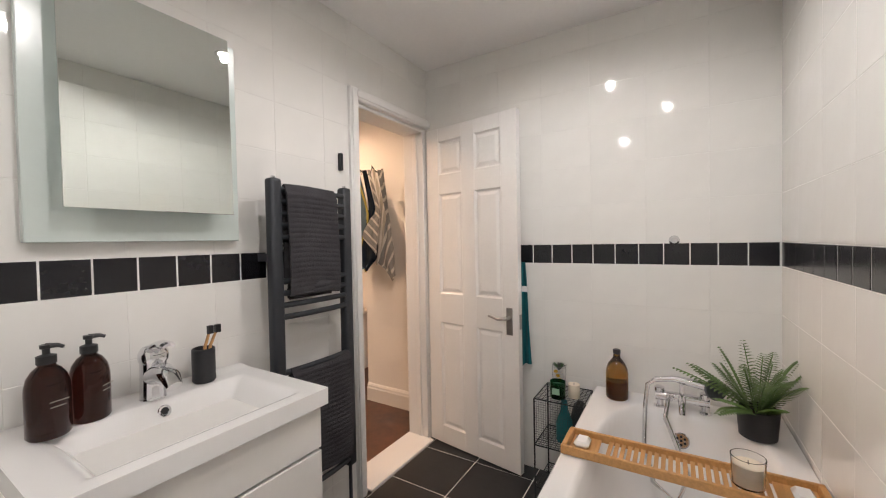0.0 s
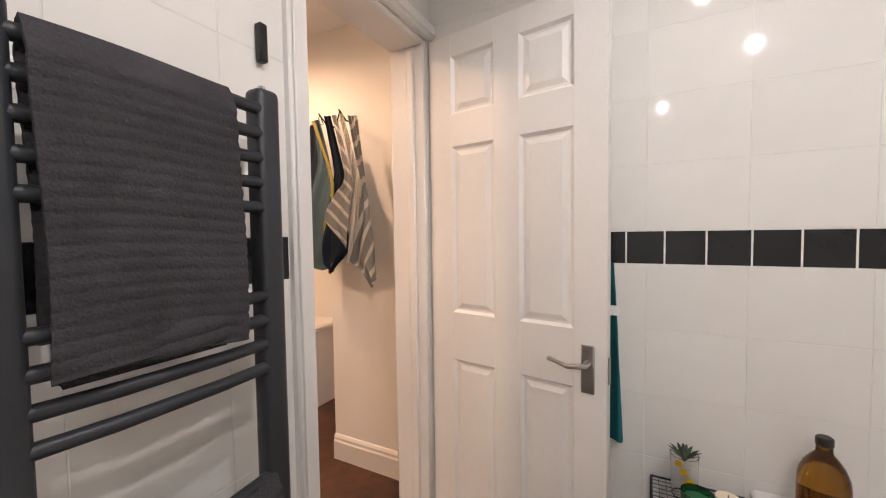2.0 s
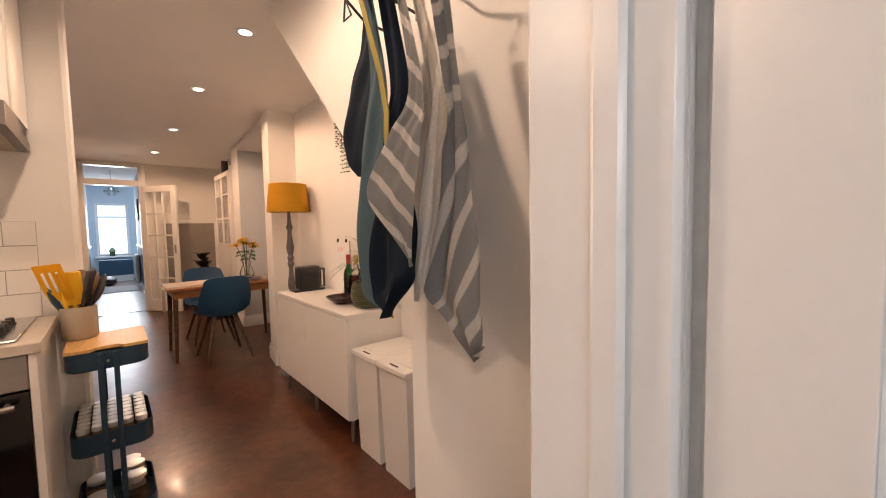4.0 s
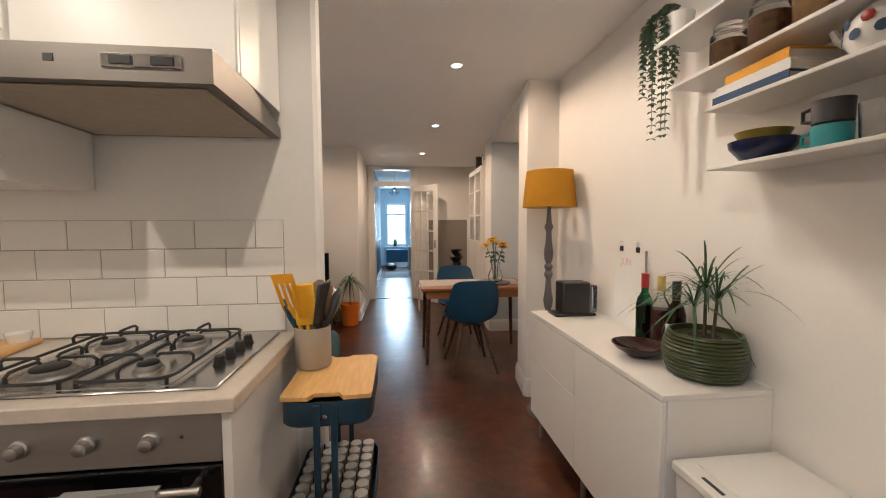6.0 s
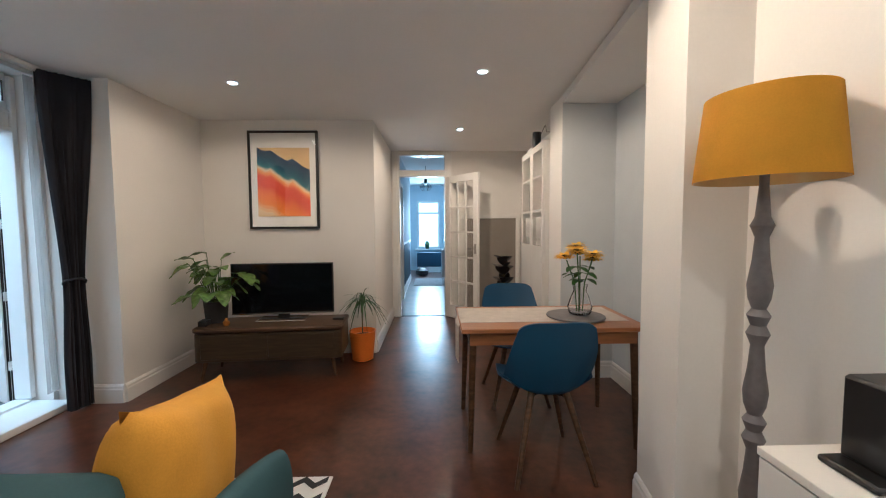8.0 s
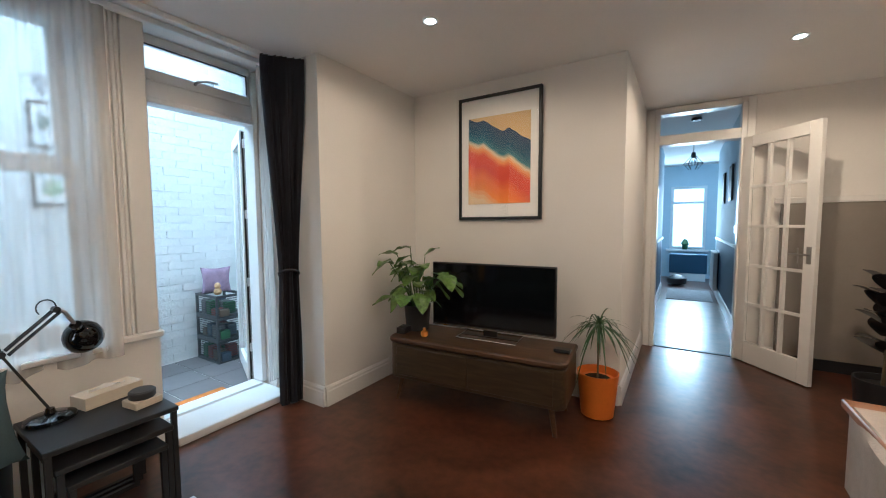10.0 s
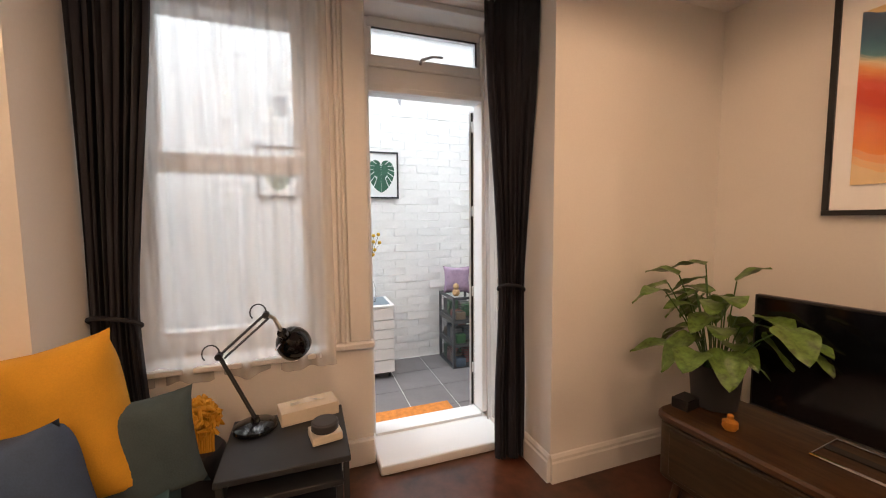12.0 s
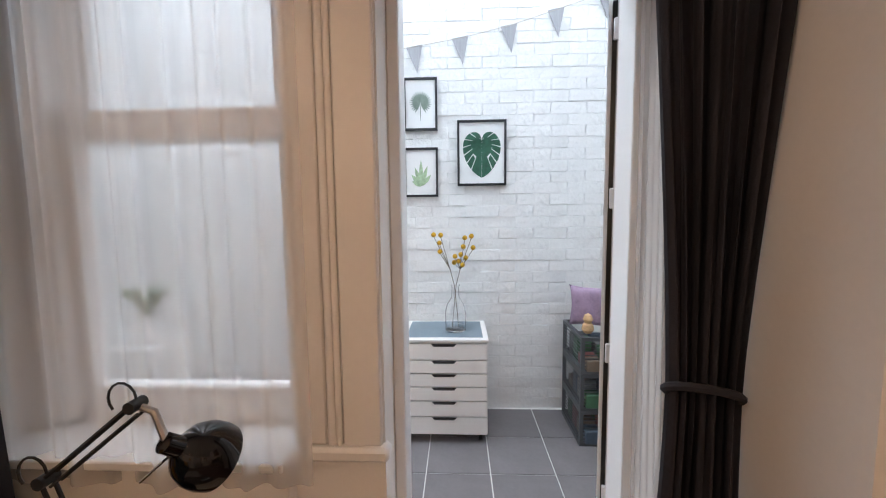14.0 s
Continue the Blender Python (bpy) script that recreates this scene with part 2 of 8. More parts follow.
def tube(bm, points, radius, n=8, closed=False):
    pts = [Vector(p) for p in points]
    rs = radius if isinstance(radius, (list, tuple)) else [radius] * len(pts)
    rings, up = [], None
    for i, p in enumerate(pts):
        d = (pts[(i + 1) % len(pts)] - pts[i - 1]) if closed or 0 < i < len(pts) - 1 else (pts[1] - pts[0] if i == 0 else pts[-1] - pts[-2])
        d.normalize()
        if up is None:
            up = d.orthogonal().normalized()
        up = (up - d * up.dot(d)).normalized()
        side = d.cross(up)
        rings.append([bm.verts.new(p + rs[i] * (math.cos(k * math.tau / n) * up + math.sin(k * math.tau / n) * side)) for k in range(n)])
    pairs = list(zip(rings, rings[1:])) + ([(rings[-1], rings[0])] if closed else [])
    for a, b in pairs:
        for k in range(n):
            bm.faces.new((a[k], a[(k + 1) % n], b[(k + 1) % n], b[k]))
    if not closed:
        bm.faces.new(rings[0][::-1])
        bm.faces.new(rings[-1])


def sheet(bm, fn, nu, nv, thick=0.0, closed_u=False):
    """A surface fn(u, v), u and v from 0 to 1; thick gives it a second side."""
    grid = [[bm.verts.new(fn(i / nu, j / nv)) for j in range(nv + 1)] for i in range(nu + (0 if closed_u else 1))]
    faces = []
    for i in range(nu):
        a, b = grid[i], grid[(i + 1) % len(grid)]
        for j in range(nv):
            faces.append(bm.faces.new((a[j], b[j], b[j + 1], a[j + 1])))
    if thick:
        bmesh.ops.recalc_face_normals(bm, faces=faces)
        bmesh.ops.solidify(bm, geom=faces, thickness=thick)


def prism(bm, outline, axis, a, b):
    """An outline in the plane across axis, drawn out from a to b."""
    def place(p, q):
        return {"x": (q, p[0], p[1]), "y": (p[0], q, p[1]), "z": (p[0], p[1], q)}[axis]
    lo = [bm.verts.new(place(p, a)) for p in outline]
    hi = [bm.verts.new(place(p, b)) for p in outline]
    bm.faces.new(lo)
    bm.faces.new(hi[::-1])
    for k in range(len(outline)):
        bm.faces.new((lo[k], hi[k], hi[(k + 1) % len(lo)], lo[(k + 1) % len(lo)]))


def mesh_of(name, bm, material, smooth=0.0):
    bmesh.ops.recalc_face_normals(bm, faces=bm.faces)
    me = bpy.data.meshes.new(name)
    bm.to_mesh(me)
    bm.free()
    me.materials.append(material)
    if smooth:
        for p in me.polygons:
            p.use_smooth = True
        me.set_sharp_from_angle(angle=radians(smooth))
    return me


def thing(name, label, category, m=None, group="", kind=""):
    ob = new(name)
    ob.empty_display_size = 0.05
    if m is not None:
        ob.matrix_world = m
    return tagged(ob, label, category, group, kind)


def part(name, bm, material, parent, label="", smooth=40):
    ob = new(name, mesh_of(name, bm, material, smooth))
    ob.parent = parent
    return tagged(ob, label)


def solid(name, bm, material, label, category, kind="", group="", m=None, smooth=40):
    """A thing that is one mesh."""
    ob = new(name, mesh_of(name, bm, material, smooth))
    if m is not None:
        ob.matrix_world = m
    return tagged(ob, label, category, group, kind)


def B(*boxes, bevel=0.0):
    bm = bmesh.new()
    for b in boxes:
        box(bm, *b, bevel=bevel)
    return bm


def cyl(r, z0, z1, n=24, at=(0, 0, 0), edge=0.0):
    bm = bmesh.new()
    e = edge or min(0.003, r * 0.2, (z1 - z0) * 0.3)
    lathe(bm, [(r - e, z0), (r, z0 + e), (r, z1 - e), (r - e, z1)], n, at)
    return bm


def L(profile, n=24, at=(0, 0, 0), squash=1.0):
    bm = bmesh.new()
    lathe(bm, profile, n, at, squash=squash)
    return bm


def Tb(points, radius, n=8, closed=False):
    bm = bmesh.new()
    tube(bm, points, radius, n, closed)
    return bm


def structure(name, bm, material, label, category="wall", smooth=0):
    return solid(name, bm, material, label, category, "structure", smooth=smooth)


# ---- large structure ----
structure("floor", B((-0.9, 3.8, 1.80, 15.5, -0.1, 0)), RESIN, "glossy mottled brown trowelled floor", "floor")
floor_bath = structure("floor_bathroom", B((-1.0, 2.47, -0.11, 1.80, -0.1, -0.0016)), GROUT, "bathroom floor of black tiles with pale joints", "floor")
floor_cons = structure("floor_conservatory", B((-2.5, -0.9, 3.0, 8.2, -0.2, -0.064)), GROUT, "conservatory floor of dark grey tiles", "floor")
structure("ground", B((-60, 60, -60, 60, -0.6, -0.25)), GREYTILE, "paved ground outside the flat", "ground")
structure("ceiling", B((-0.85, 3.8, 1.87, 9.46, CEIL, CEIL + 0.1)), CEILM, "plain white painted ceiling", "ceiling")
structure("ceiling_bathroom", B((-1.0, 2.47, -0.11, 1.86, BCEIL, BCEIL + 0.1)), CEILM, "plain white bathroom ceiling", "ceiling")
wall_bn = structure("wall_bathroom_north", B((-1.0, 1.705, 1.743, 1.86, -0.05, BCEIL), (1.705, 2.335, 1.743, 1.86, 2.0, BCEIL), (2.335, 2.7, 1.743, 1.86, -0.05, BCEIL)), WALL, "white tiled bathroom wall with a black tile band")
wall_be = structure("wall_bathroom_east", B((2.358, 2.47, -0.11, 1.743, -0.05, BCEIL)), WALL, "white tiled bathroom wall behind the bath taps")
wall_bs = structure("wall_bathroom_south", B((-1.0, 2.358, -0.11, -0.018, -0.05, BCEIL)), WALL, "white tiled wall along the bath")
structure("wall_bathroom_west", B((-1.0, -0.9, -0.018, 1.743, -0.05, BCEIL)), TILEW, "plain white bathroom wall")
bm = bmesh.new()
prism(bm, [(1.86, 0), (2.52, 0), (2.52, 1.21), (3.66, CEIL), (1.86, CEIL)], "x", 2.60, 2.70)
structure("wall_stairs", bm, WALL, "cream painted wall with a sloping edge under the stairs")
bm = bmesh.new()
prism(bm, [(1.86, 0.55), (3.66, CEIL), (3.56, CEIL), (1.86, 0.65)], "x", 2.70, 3.31)
structure("stair_soffit", bm, WALL, "white sloping underside of the stairs", "soffit")
bm = B((3.31, 3.8, 1.86, 5.28, 0, CEIL), (3.70, 3.8, 5.28, 7.08, 0, CEIL), (3.234, 3.8, 7.08, 7.40, 0, CEIL), (3.51, 3.8, 7.40, 9.36, 0, CEIL))
prism(bm, [(3.07, 5.28), (3.115, 5.62), (3.70, 5.62), (3.70, 5.28)], "z", 0, CEIL)
prism(bm, [(3.115, 5.62), (3.234, 7.08), (3.70, 7.08), (3.70, 5.62)], "z", 2.29, CEIL)
structure("wall_east", bm, WALL, "white wall with a shallow dining alcove")
structure("alcove_return", B((3.238, 3.684, 7.074, 7.08, 0, 2.288)), ALCOVE, "pale grey painted side of the dining alcove")
structure("alcove_back", B((3.685, 3.70, 5.62, 7.08, 0, 2.29)), ALCOVE, "pale grey painted back of the dining alcove")
structure("wall_hall", B((1.46, 1.66, 9.36, 9.46, 0, CEIL), (1.66, 2.36, 9.36, 9.46, 2.30, CEIL), (2.36, 3.8, 9.36, 9.46, 0, CEIL)), WALL, "white wall with the doorway to the hall")
structure("wall_passage", B((1.46, 1.58, 7.8, 9.36, 0, CEIL)), WALL, "white wall beside the way to the hall")
structure("wall_tv", B((-0.12, 1.46, 7.8, 7.9, 0, CEIL)), WALL, "white wall behind the television")
structure("wall_west", B((-0.85, -0.12, 6.74, 7.9, 0, CEIL), (-0.85, -0.12, 1.86, 4.88, 0, CEIL), (-0.85, -0.53, 4.88, 5.72, 0, 0.62), (-0.85, -0.58, 5.72, 5.97, 0, CEIL), (-0.85, -0.60, 6.702, 6.74, 0, CEIL), (-0.85, -0.66, 4.88, 5.72, 2.28, CEIL)), WALL, "deep outer wall with a window and a garden door")
bm = bmesh.new()
prism(bm, [(-0.12, 3.974), (1.832, 3.974), (1.847, 3.982), (1.855, 4.005), (1.806, 4.25), (1.70, 4.31), (-0.12, 4.31)], "z", 0, CEIL)
wall_kit = structure("wall_kitchen", bm, WALL, "cream wall behind the cooker")
structure("wall_kitchen_south", B((-0.85, 1.66, 1.862, 1.87, 0, CEIL)), WALL, "plain kitchen wall beside the bathroom door")
# hall beyond
structure("wall_hall_left", B((1.50, 1.60, 9.46, 13.2, 0.98, 2.5), (0.4, 1.60, 13.2, 13.3, 0, 2.5)), PALEBLUE, "pale blue upper wall of the hall")
structure("wall_hall_left_low", B((1.50, 1.60, 9.46, 13.2, 0, 0.95)), BLUEWALL, "dark blue lower wall of the hall")
structure("wall_hall_right", B((2.44, 2.54, 9.46, 13.4, 0.98, 2.5), (2.44, 3.5, 13.4, 13.5, 0, 2.5)), PALEBLUE, "pale blue upper wall of the hall")
structure("wall_hall_right_low", B((2.44, 2.54, 9.46, 13.4, 0, 0.95)), BLUEWALL, "dark blue lower wall of the hall")
structure("dado_rail", B((1.60, 1.62, 9.46, 13.2, 0.95, 0.985), (1.50, 1.60, 9.46, 13.2, 0.95, 0.98), (2.42, 2.44, 9.46, 13.4, 0.95, 0.985), (2.44, 2.54, 9.46, 13.4, 0.95, 0.98)), GLOSSW, "white dado rail along the hall", "trim")
structure("wall_front", B((0.4, 1.68, 15.2, 15.4, 0, 2.5), (2.36, 3.5, 15.2, 15.4, 0, 2.5), (1.68, 2.36, 15.2, 15.4, 0, 0.64), (1.68, 2.36, 15.2, 15.4, 2.05, 2.5), (0.3, 0.4, 13.2, 15.4, 0, 2.5), (3.4, 3.5, 13.4, 15.4, 0, 2.5)), PALEBLUE, "pale front room wall round a bright window")
structure("ceiling_hall", B((0.3, 3.5, 9.46, 15.4, 2.5, 2.6)), CEILM, "white hall ceiling", "ceiling")
# conservatory
wall_brick = structure("wall_brick", B((-2.4, -2.1632, 3.0, 8.2, -0.1, 3.2)), BRICKW, "white painted brick wall of the conservatory")
structure("wall_conservatory_ends", B((-2.166, -0.85, 8.0, 8.2, -0.1, 3.0), (-2.166, -0.85, 3.0, 3.2, -0.1, 3.0)), BRICKW, "white painted end walls of the conservatory")
structure("wall_outer", B((-0.88, -0.85, 3.2, 4.88, -0.1, 2.75), (-0.88, -0.85, 6.74, 8.0, -0.1, 2.75), (-0.88, -0.85, 4.88, 6.74, CEIL, 2.75)), BRICKW, "white painted outer face of the house wall")

# ---- bathroom ----


def skirting(name, runs, label, h=0.14):
    """Moulded skirting; each run is (x0, y0, x1, y1) with the wall on its right."""
    bm = bmesh.new()
    for x0, y0, x1, y1 in runs:
        d = Vector((x1 - x0, y1 - y0, 0)).normalized()
        n = Vector((-d.y, d.x, 0))
        prof = [(0, 0), (0.018, 0), (0.018, h * 0.72), (0.013, h * 0.78), (0.013, h * 0.88), (0.006, h * 0.97), (0, h)]
        ring = [[bm.verts.new(Vector((x, y, z)) + n * o) for o, z in prof] for x, y in ((x0, y0), (x1, y1))]
        for k in range(len(prof)):
            bm.faces.new((ring[0][k], ring[0][(k + 1) % len(prof)], ring[1][(k + 1) % len(prof)], ring[1][k]))
        bm.faces.new(ring[0])
        bm.faces.new(ring[1][::-1])
    return structure(name, bm, GLOSSW, label, "baseboard")


skirting("baseboard", [(2.60, 1.90, 2.60, 2.52), (3.31, 3.6, 3.31, 5.28), (3.31, 5.28, 3.07, 5.28), (3.07, 5.28, 3.115, 5.62), (3.685, 7.074, 3.234, 7.074), (3.234, 7.08, 3.234, 7.40), (3.685, 5.62, 3.685, 7.074), (3.51, 8.4, 3.51, 9.36), (3.51, 9.36, 2.44, 9.36), (1.58, 9.36, 1.58, 7.8), (1.58, 7.8, -0.12, 7.8), (-0.12, 7.8, -0.12, 6.74), (-0.12, 6.74, -0.5, 6.74), (-0.12, 4.88, -0.12, 4.4), (1.60, 13.2, 1.60, 9.47), (2.44, 9.47, 2.44, 13.4)], "white moulded skirting board")

# bathroom door and its frame
door_frame = thing("door_1", "white moulded door frame of the bathroom", "door frame", kind="structure")
for nm, bx in (("architrave", (1.655, 1.715, 1.715, 1.743, 0, 2.06)), ("architrave", (1.715, 2.35, 1.715, 1.743, 2.0, 2.06)), ("lining", (1.705, 1.725, 1.743, 1.90, 0, 2.0)), ("lining", (2.315, 2.335, 1.743, 1.90, 0, 2.0)), ("lining", (1.725, 2.315, 1.743, 1.90, 1.98, 2.0)), ("door_stop", (1.725, 1.737, 1.785, 1.82, 0, 1.98)), ("door_stop", (2.303, 2.315, 1.785, 1.82, 0, 1.98)), ("architrave", (2.335, 2.39, 1.88, 1.90, 0, 2.06)), ("architrave", (1.62, 1.705, 1.88, 1.90, 0, 2.06)), ("architrave", (1.705, 2.335, 1.88, 1.90, 2.0, 2.06))):
    part(nm, B(bx, bevel=0.006), GLOSSW, door_frame)
for bx in ((1.664, 1.70, 1.708, 1.715, 0, 2.045), (1.70, 2.35, 1.708, 1.715, 2.012, 2.045)):
    part("moulding", B(bx, bevel=0.003), GLOSSW, door_frame)
solid("threshold", B((1.727, 2.313, 1.70, 1.90, 0.0, 0.012), bevel=0.004), CERAMIC, "pale stone threshold strip in the bathroom doorway", "threshold")

leaf = thing("door_leaf", "open white six-panel interior door", "door", pose(2.33, 1.727, 0, 0, 0, -99.3))
LW, LH = 0.652, 1.985
part("core", B((0.01, LW - 0.01, 0.011, 0.025, 0.02, LH - 0.02)), GLOSSW, leaf)
cols, rows_ = ((0.100, 0.278), (0.374, 0.552)), ((0.118, 0.777), (0.957, 1.577), (1.695, 1.905))
for x0, x1 in ((0, 0.1), (0.278, 0.374), (0.552, LW)):
    part("stile", B((x0, x1, 0, 0.036, 0.008, LH), bevel=0.0015), GLOSSW, leaf)
for x0, x1 in cols:
    for z0, z1 in ((0.008, 0.118), (0.777, 0.957), (1.577, 1.695), (1.905, LH)):
        part("rail", B((x0, x1, 0.0005, 0.0355, z0, z1)), GLOSSW, leaf)
    for z0, z1 in rows_:
        bm = bmesh.new()
        o = [[bm.verts.new((x, y, z)) for x, z in ((x0 + i, z0 + i), (x1 - i, z0 + i), (x1 - i, z1 - i), (x0 + i, z1 - i))] for i, y in ((0.0, 0.001), (0.010, 0.0105), (0.018, 0.0105), (0.036, 0.003))]
        for a, b in zip(o, o[1:]):
            for k in range(4):
                bm.faces.new((a[k], a[(k + 1) % 4], b[(k + 1) % 4], b[k]))
        bm.faces.new(o[-1])
        part("panel", bm, GLOSSW, leaf, smooth=0)
hp = part("handle_plate", B((0.577, 0.617, -0.006, 0.0, 0.765, 0.915), bevel=0.003), STEEL, leaf, "brushed steel lever handle")
part("lever", Tb([(0.598, -0.004, 0.86), (0.598, -0.045, 0.86), (0.585, -0.052, 0.86), (0.55, -0.050, 0.853), (0.515, -0.050, 0.862), (0.49, -0.050, 0.868)], [0.010, 0.009, 0.009, 0.007, 0.006, 0.006]), STEEL, hp)
part("latch", B((LW, LW + 0.003, 0.008, 0.030, 0.80, 0.88)), STEEL, leaf)


def drape(bm, u0, u1, top, bottom, depth, seed, folds=6, nu=40, nv=24, thick=0.004, taper=0.0, hem=0.02):
    """Hanging cloth in the local x-z plane with folds towards -y."""
    def f(u, v):
        w = u0 + (u1 - u0) * (u * (1 - taper * (1 - v)) + 0.5 * taper * (1 - v))
        fold = depth * (0.3 + 0.7 * v) * math.sin(u * math.tau * folds / 2 + seed + 0.8 * math.sin(3 * v + seed))
        return (w, fold, top + (bottom - top) * v + hem * v * math.sin(u * 5 + seed))
    sheet(bm, f, nu, nv, thick)


bm = bmesh.new()
drape(bm, 0.0, 0.12, 1.16, 0.58, 0.022, 1.0, 4, taper=0.5)
solid("robe", bm, TEALC, "teal bathrobe hanging behind the open door", "robe", m=pose(2.32, 1.045, 0, 0, 0, 100))
solid("cloth_tag", B((0, 0.03, 0, 0.003, 0, 0.03)), PAPER, "small white tag on the teal robe", "tag", m=pose(2.285, 1.055, 1.00, 0, 0, 95))

# mirror
mir = thing("wall_mirror", "square frameless mirror on a frosted glass pane", "mirror")
part("backing_pane", B((0.54, 1.07, 1.700, 1.728, 1.30, 1.98), bevel=0.002), mat("frosted_green_glass", (0.60, 0.68, 0.65), 0.22, vary=0.03, spec=0.8), mir, "pale greenish frosted glass border")
bm = B((-0.2085, 0.2085, -0.006, 0.0, 0.0, 0.58), bevel=0.0015)
bmesh.ops.transform(bm, matrix=pose(0.8035, 1.634, 1.385, -0.6), verts=bm.verts)
part("mirror_plate", bm, MIRROR, mir)
part("mirror_bracket", B((0.75, 0.86, 1.635, 1.700, 1.42, 1.46)), BLACKM, mir)

# washbasin and cabinet
van = thing("vanity_unit", "white gloss bathroom cabinet with two drawers", "cabinet", pose(0.47, 1.285, 0))
part("body", B((0.012, 0.592, 0.018, 0.448, 0.0, 0.795)), LACQUER, van)
for z0, z1 in ((0.05, 0.395), (0.403, 0.66), (0.668, 0.792)):
    dr = part("drawer_front", B((0.010, 0.594, 0.0, 0.018, z0, z1), bevel=0.003), LACQUER, van)
    if z1 < 0.7:
        part("handle", Tb([(0.2, 0.0, z1 - 0.06), (0.2, -0.024, z1 - 0.06), (0.4, -0.024, z1 - 0.06), (0.4, 0.0, z1 - 0.06)], 0.006), CHROME, dr)


def smooth01(x):
    x = min(1, max(0, x))
    return x * x * (3 - 2 * x)


basin = thing("washbasin", "white ceramic washbasin with a wide shallow bowl", "basin", pose(0.46, 1.265, 0.80))
bm = bmesh.new()


def bowl(u, v):
    x, y = 0.615 * u, 0.468 * v
    d = min((x - 0.065) / 0.11, (0.555 - x) / 0.11, (y - 0.045) / 0.05, (0.345 - y) / 0.05)
    return (x, y, 0.05 - 0.105 * smooth01(d) + 0.004 * smooth01((y - 0.40) / 0.06))


sheet(bm, bowl, 60, 48)
part("bowl", bm, CERAMIC, basin, smooth=80)
bm = bmesh.new()
for bx in ((0, 0.615, -0.001, 0.002, 0.0, 0.0505), (0, 0.003, 0, 0.468, 0.0, 0.0505), (0.612, 0.615, 0, 0.468, 0.0, 0.0505), (0.003, 0.612, 0.465, 0.468, 0, 0.05)):
    box(bm, *bx, bevel=0.001)
part("rim", bm, CERAMIC, basin)
ov = Matrix.Translation((0.315, 0.3235, 0.024)) @ Matrix.Rotation(radians(70), 4, "X")
bm = bmesh.new()
tube(bm, [(0.013 * math.cos(a), 0.013 * math.sin(a), 0.002) for a in np.linspace(0, math.tau, 20)[:-1]], 0.004, 8, True)
bmesh.ops.transform(bm, matrix=ov, verts=bm.verts)
part("overflow_ring", bm, CHROME, basin)
bm = cyl(0.011, 0.0, 0.003, 16)
bmesh.ops.transform(bm, matrix=ov, verts=bm.verts)
part("overflow_hole", bm, BLACK, basin)

tap = thing("basin_tap", "chrome single-lever basin mixer tap", "tap", pose(0.775, 1.655, 0.851, 0, 0, 0) @ Matrix.Scale(1.22, 4))
part("body", Tb([(0, 0, 0), (0, 0, 0.004), (0, -0.002, 0.05), (0, -0.008, 0.09)], [0.027, 0.026, 0.025, 0.027], 20), CHROME, tap)
part("head", L([(0.027, 0.086), (0.030, 0.092), (0.030, 0.108), (0.024, 0.120), (0.012, 0.126)], 24, (0, -0.010, 0)), CHROME, tap)
part("spout", Tb([(0, -0.012, 0.055), (0, -0.05, 0.066), (0, -0.090, 0.060), (0, -0.108, 0.044)], [0.024, 0.023, 0.020, 0.016], 16), CHROME, tap)
bm = bmesh.new()
sheet(bm, lambda u, v: ((u - 0.5) * (0.040 - 0.012 * v), -0.004 - 0.085 * v, 0.126 + 0.016 * math.sin(2.2 * v) - 0.006 * (2 * u - 1) ** 2), 8, 12, 0.007)
part("lever", bm, CHROME, tap, smooth=70)


def pump_bottle(m, group=""):
    ob = thing("soap_bottle", "brown glass pump bottle with a black pump", "bottle", m, group)
    part("bottle", L([(0.036, 0), (0.040, 0.006), (0.040, 0.105), (0.039, 0.120), (0.0345, 0.139), (0.025, 0.155), (0.016, 0.163), (0.015, 0.172)]), BROWNG, ob)
    p = part("pump", L([(0.018, 0.168), (0.018, 0.186), (0.007, 0.190), (0.007, 0.202), (0.011, 0.203), (0.011, 0.212)], 16), BLACK, ob)
    part("nozzle", Tb([(0, 0, 0.208), (0.014, -0.016, 0.208), (0.021, -0.024, 0.203)], [0.007, 0.005, 0.004]), BLACK, p)
    for k in range(2):
        part("label_bar", B((-0.018, 0.018 - 0.006 * k, -0.0412, -0.0404, 0.085 - 0.012 * k, 0.0868 - 0.012 * k)), STONE, ob, "faint white printed line")
    return ob


pump_bottle(pose(0.552, 1.612, 0.851, 0, 0, 15), "soap bottles on the basin")
pump_bottle(pose(0.635, 1.640, 0.851, 0, 0, 40), "soap bottles on the basin")
cup = thing("toothbrush_cup", "black tumbler holding two bamboo toothbrushes", "cup", pose(0.915, 1.655, 0.851))
part("tumbler", L([(0.028, 0), (0.033, 0.006), (0.033, 0.105), (0.030, 0.108), (0.028, 0.10), (0.026, 0.02)]), BLACKM, cup)
for dx, an in ((-0.006, 5), (0.01, 12)):
    br = part("toothbrush", Tb([(dx, 0, 0.03), (dx + 0.012, 0, 0.11), (dx + 0.022 + an * 0.001, -0.004, 0.165)], [0.005, 0.005, 0.004]), BAMBOO, cup)
    part("bristles", B((dx + 0.012 + an * 0.001, dx + 0.028 + an * 0.001, -0.014, -0.002, 0.150, 0.176)), BLACK, br)

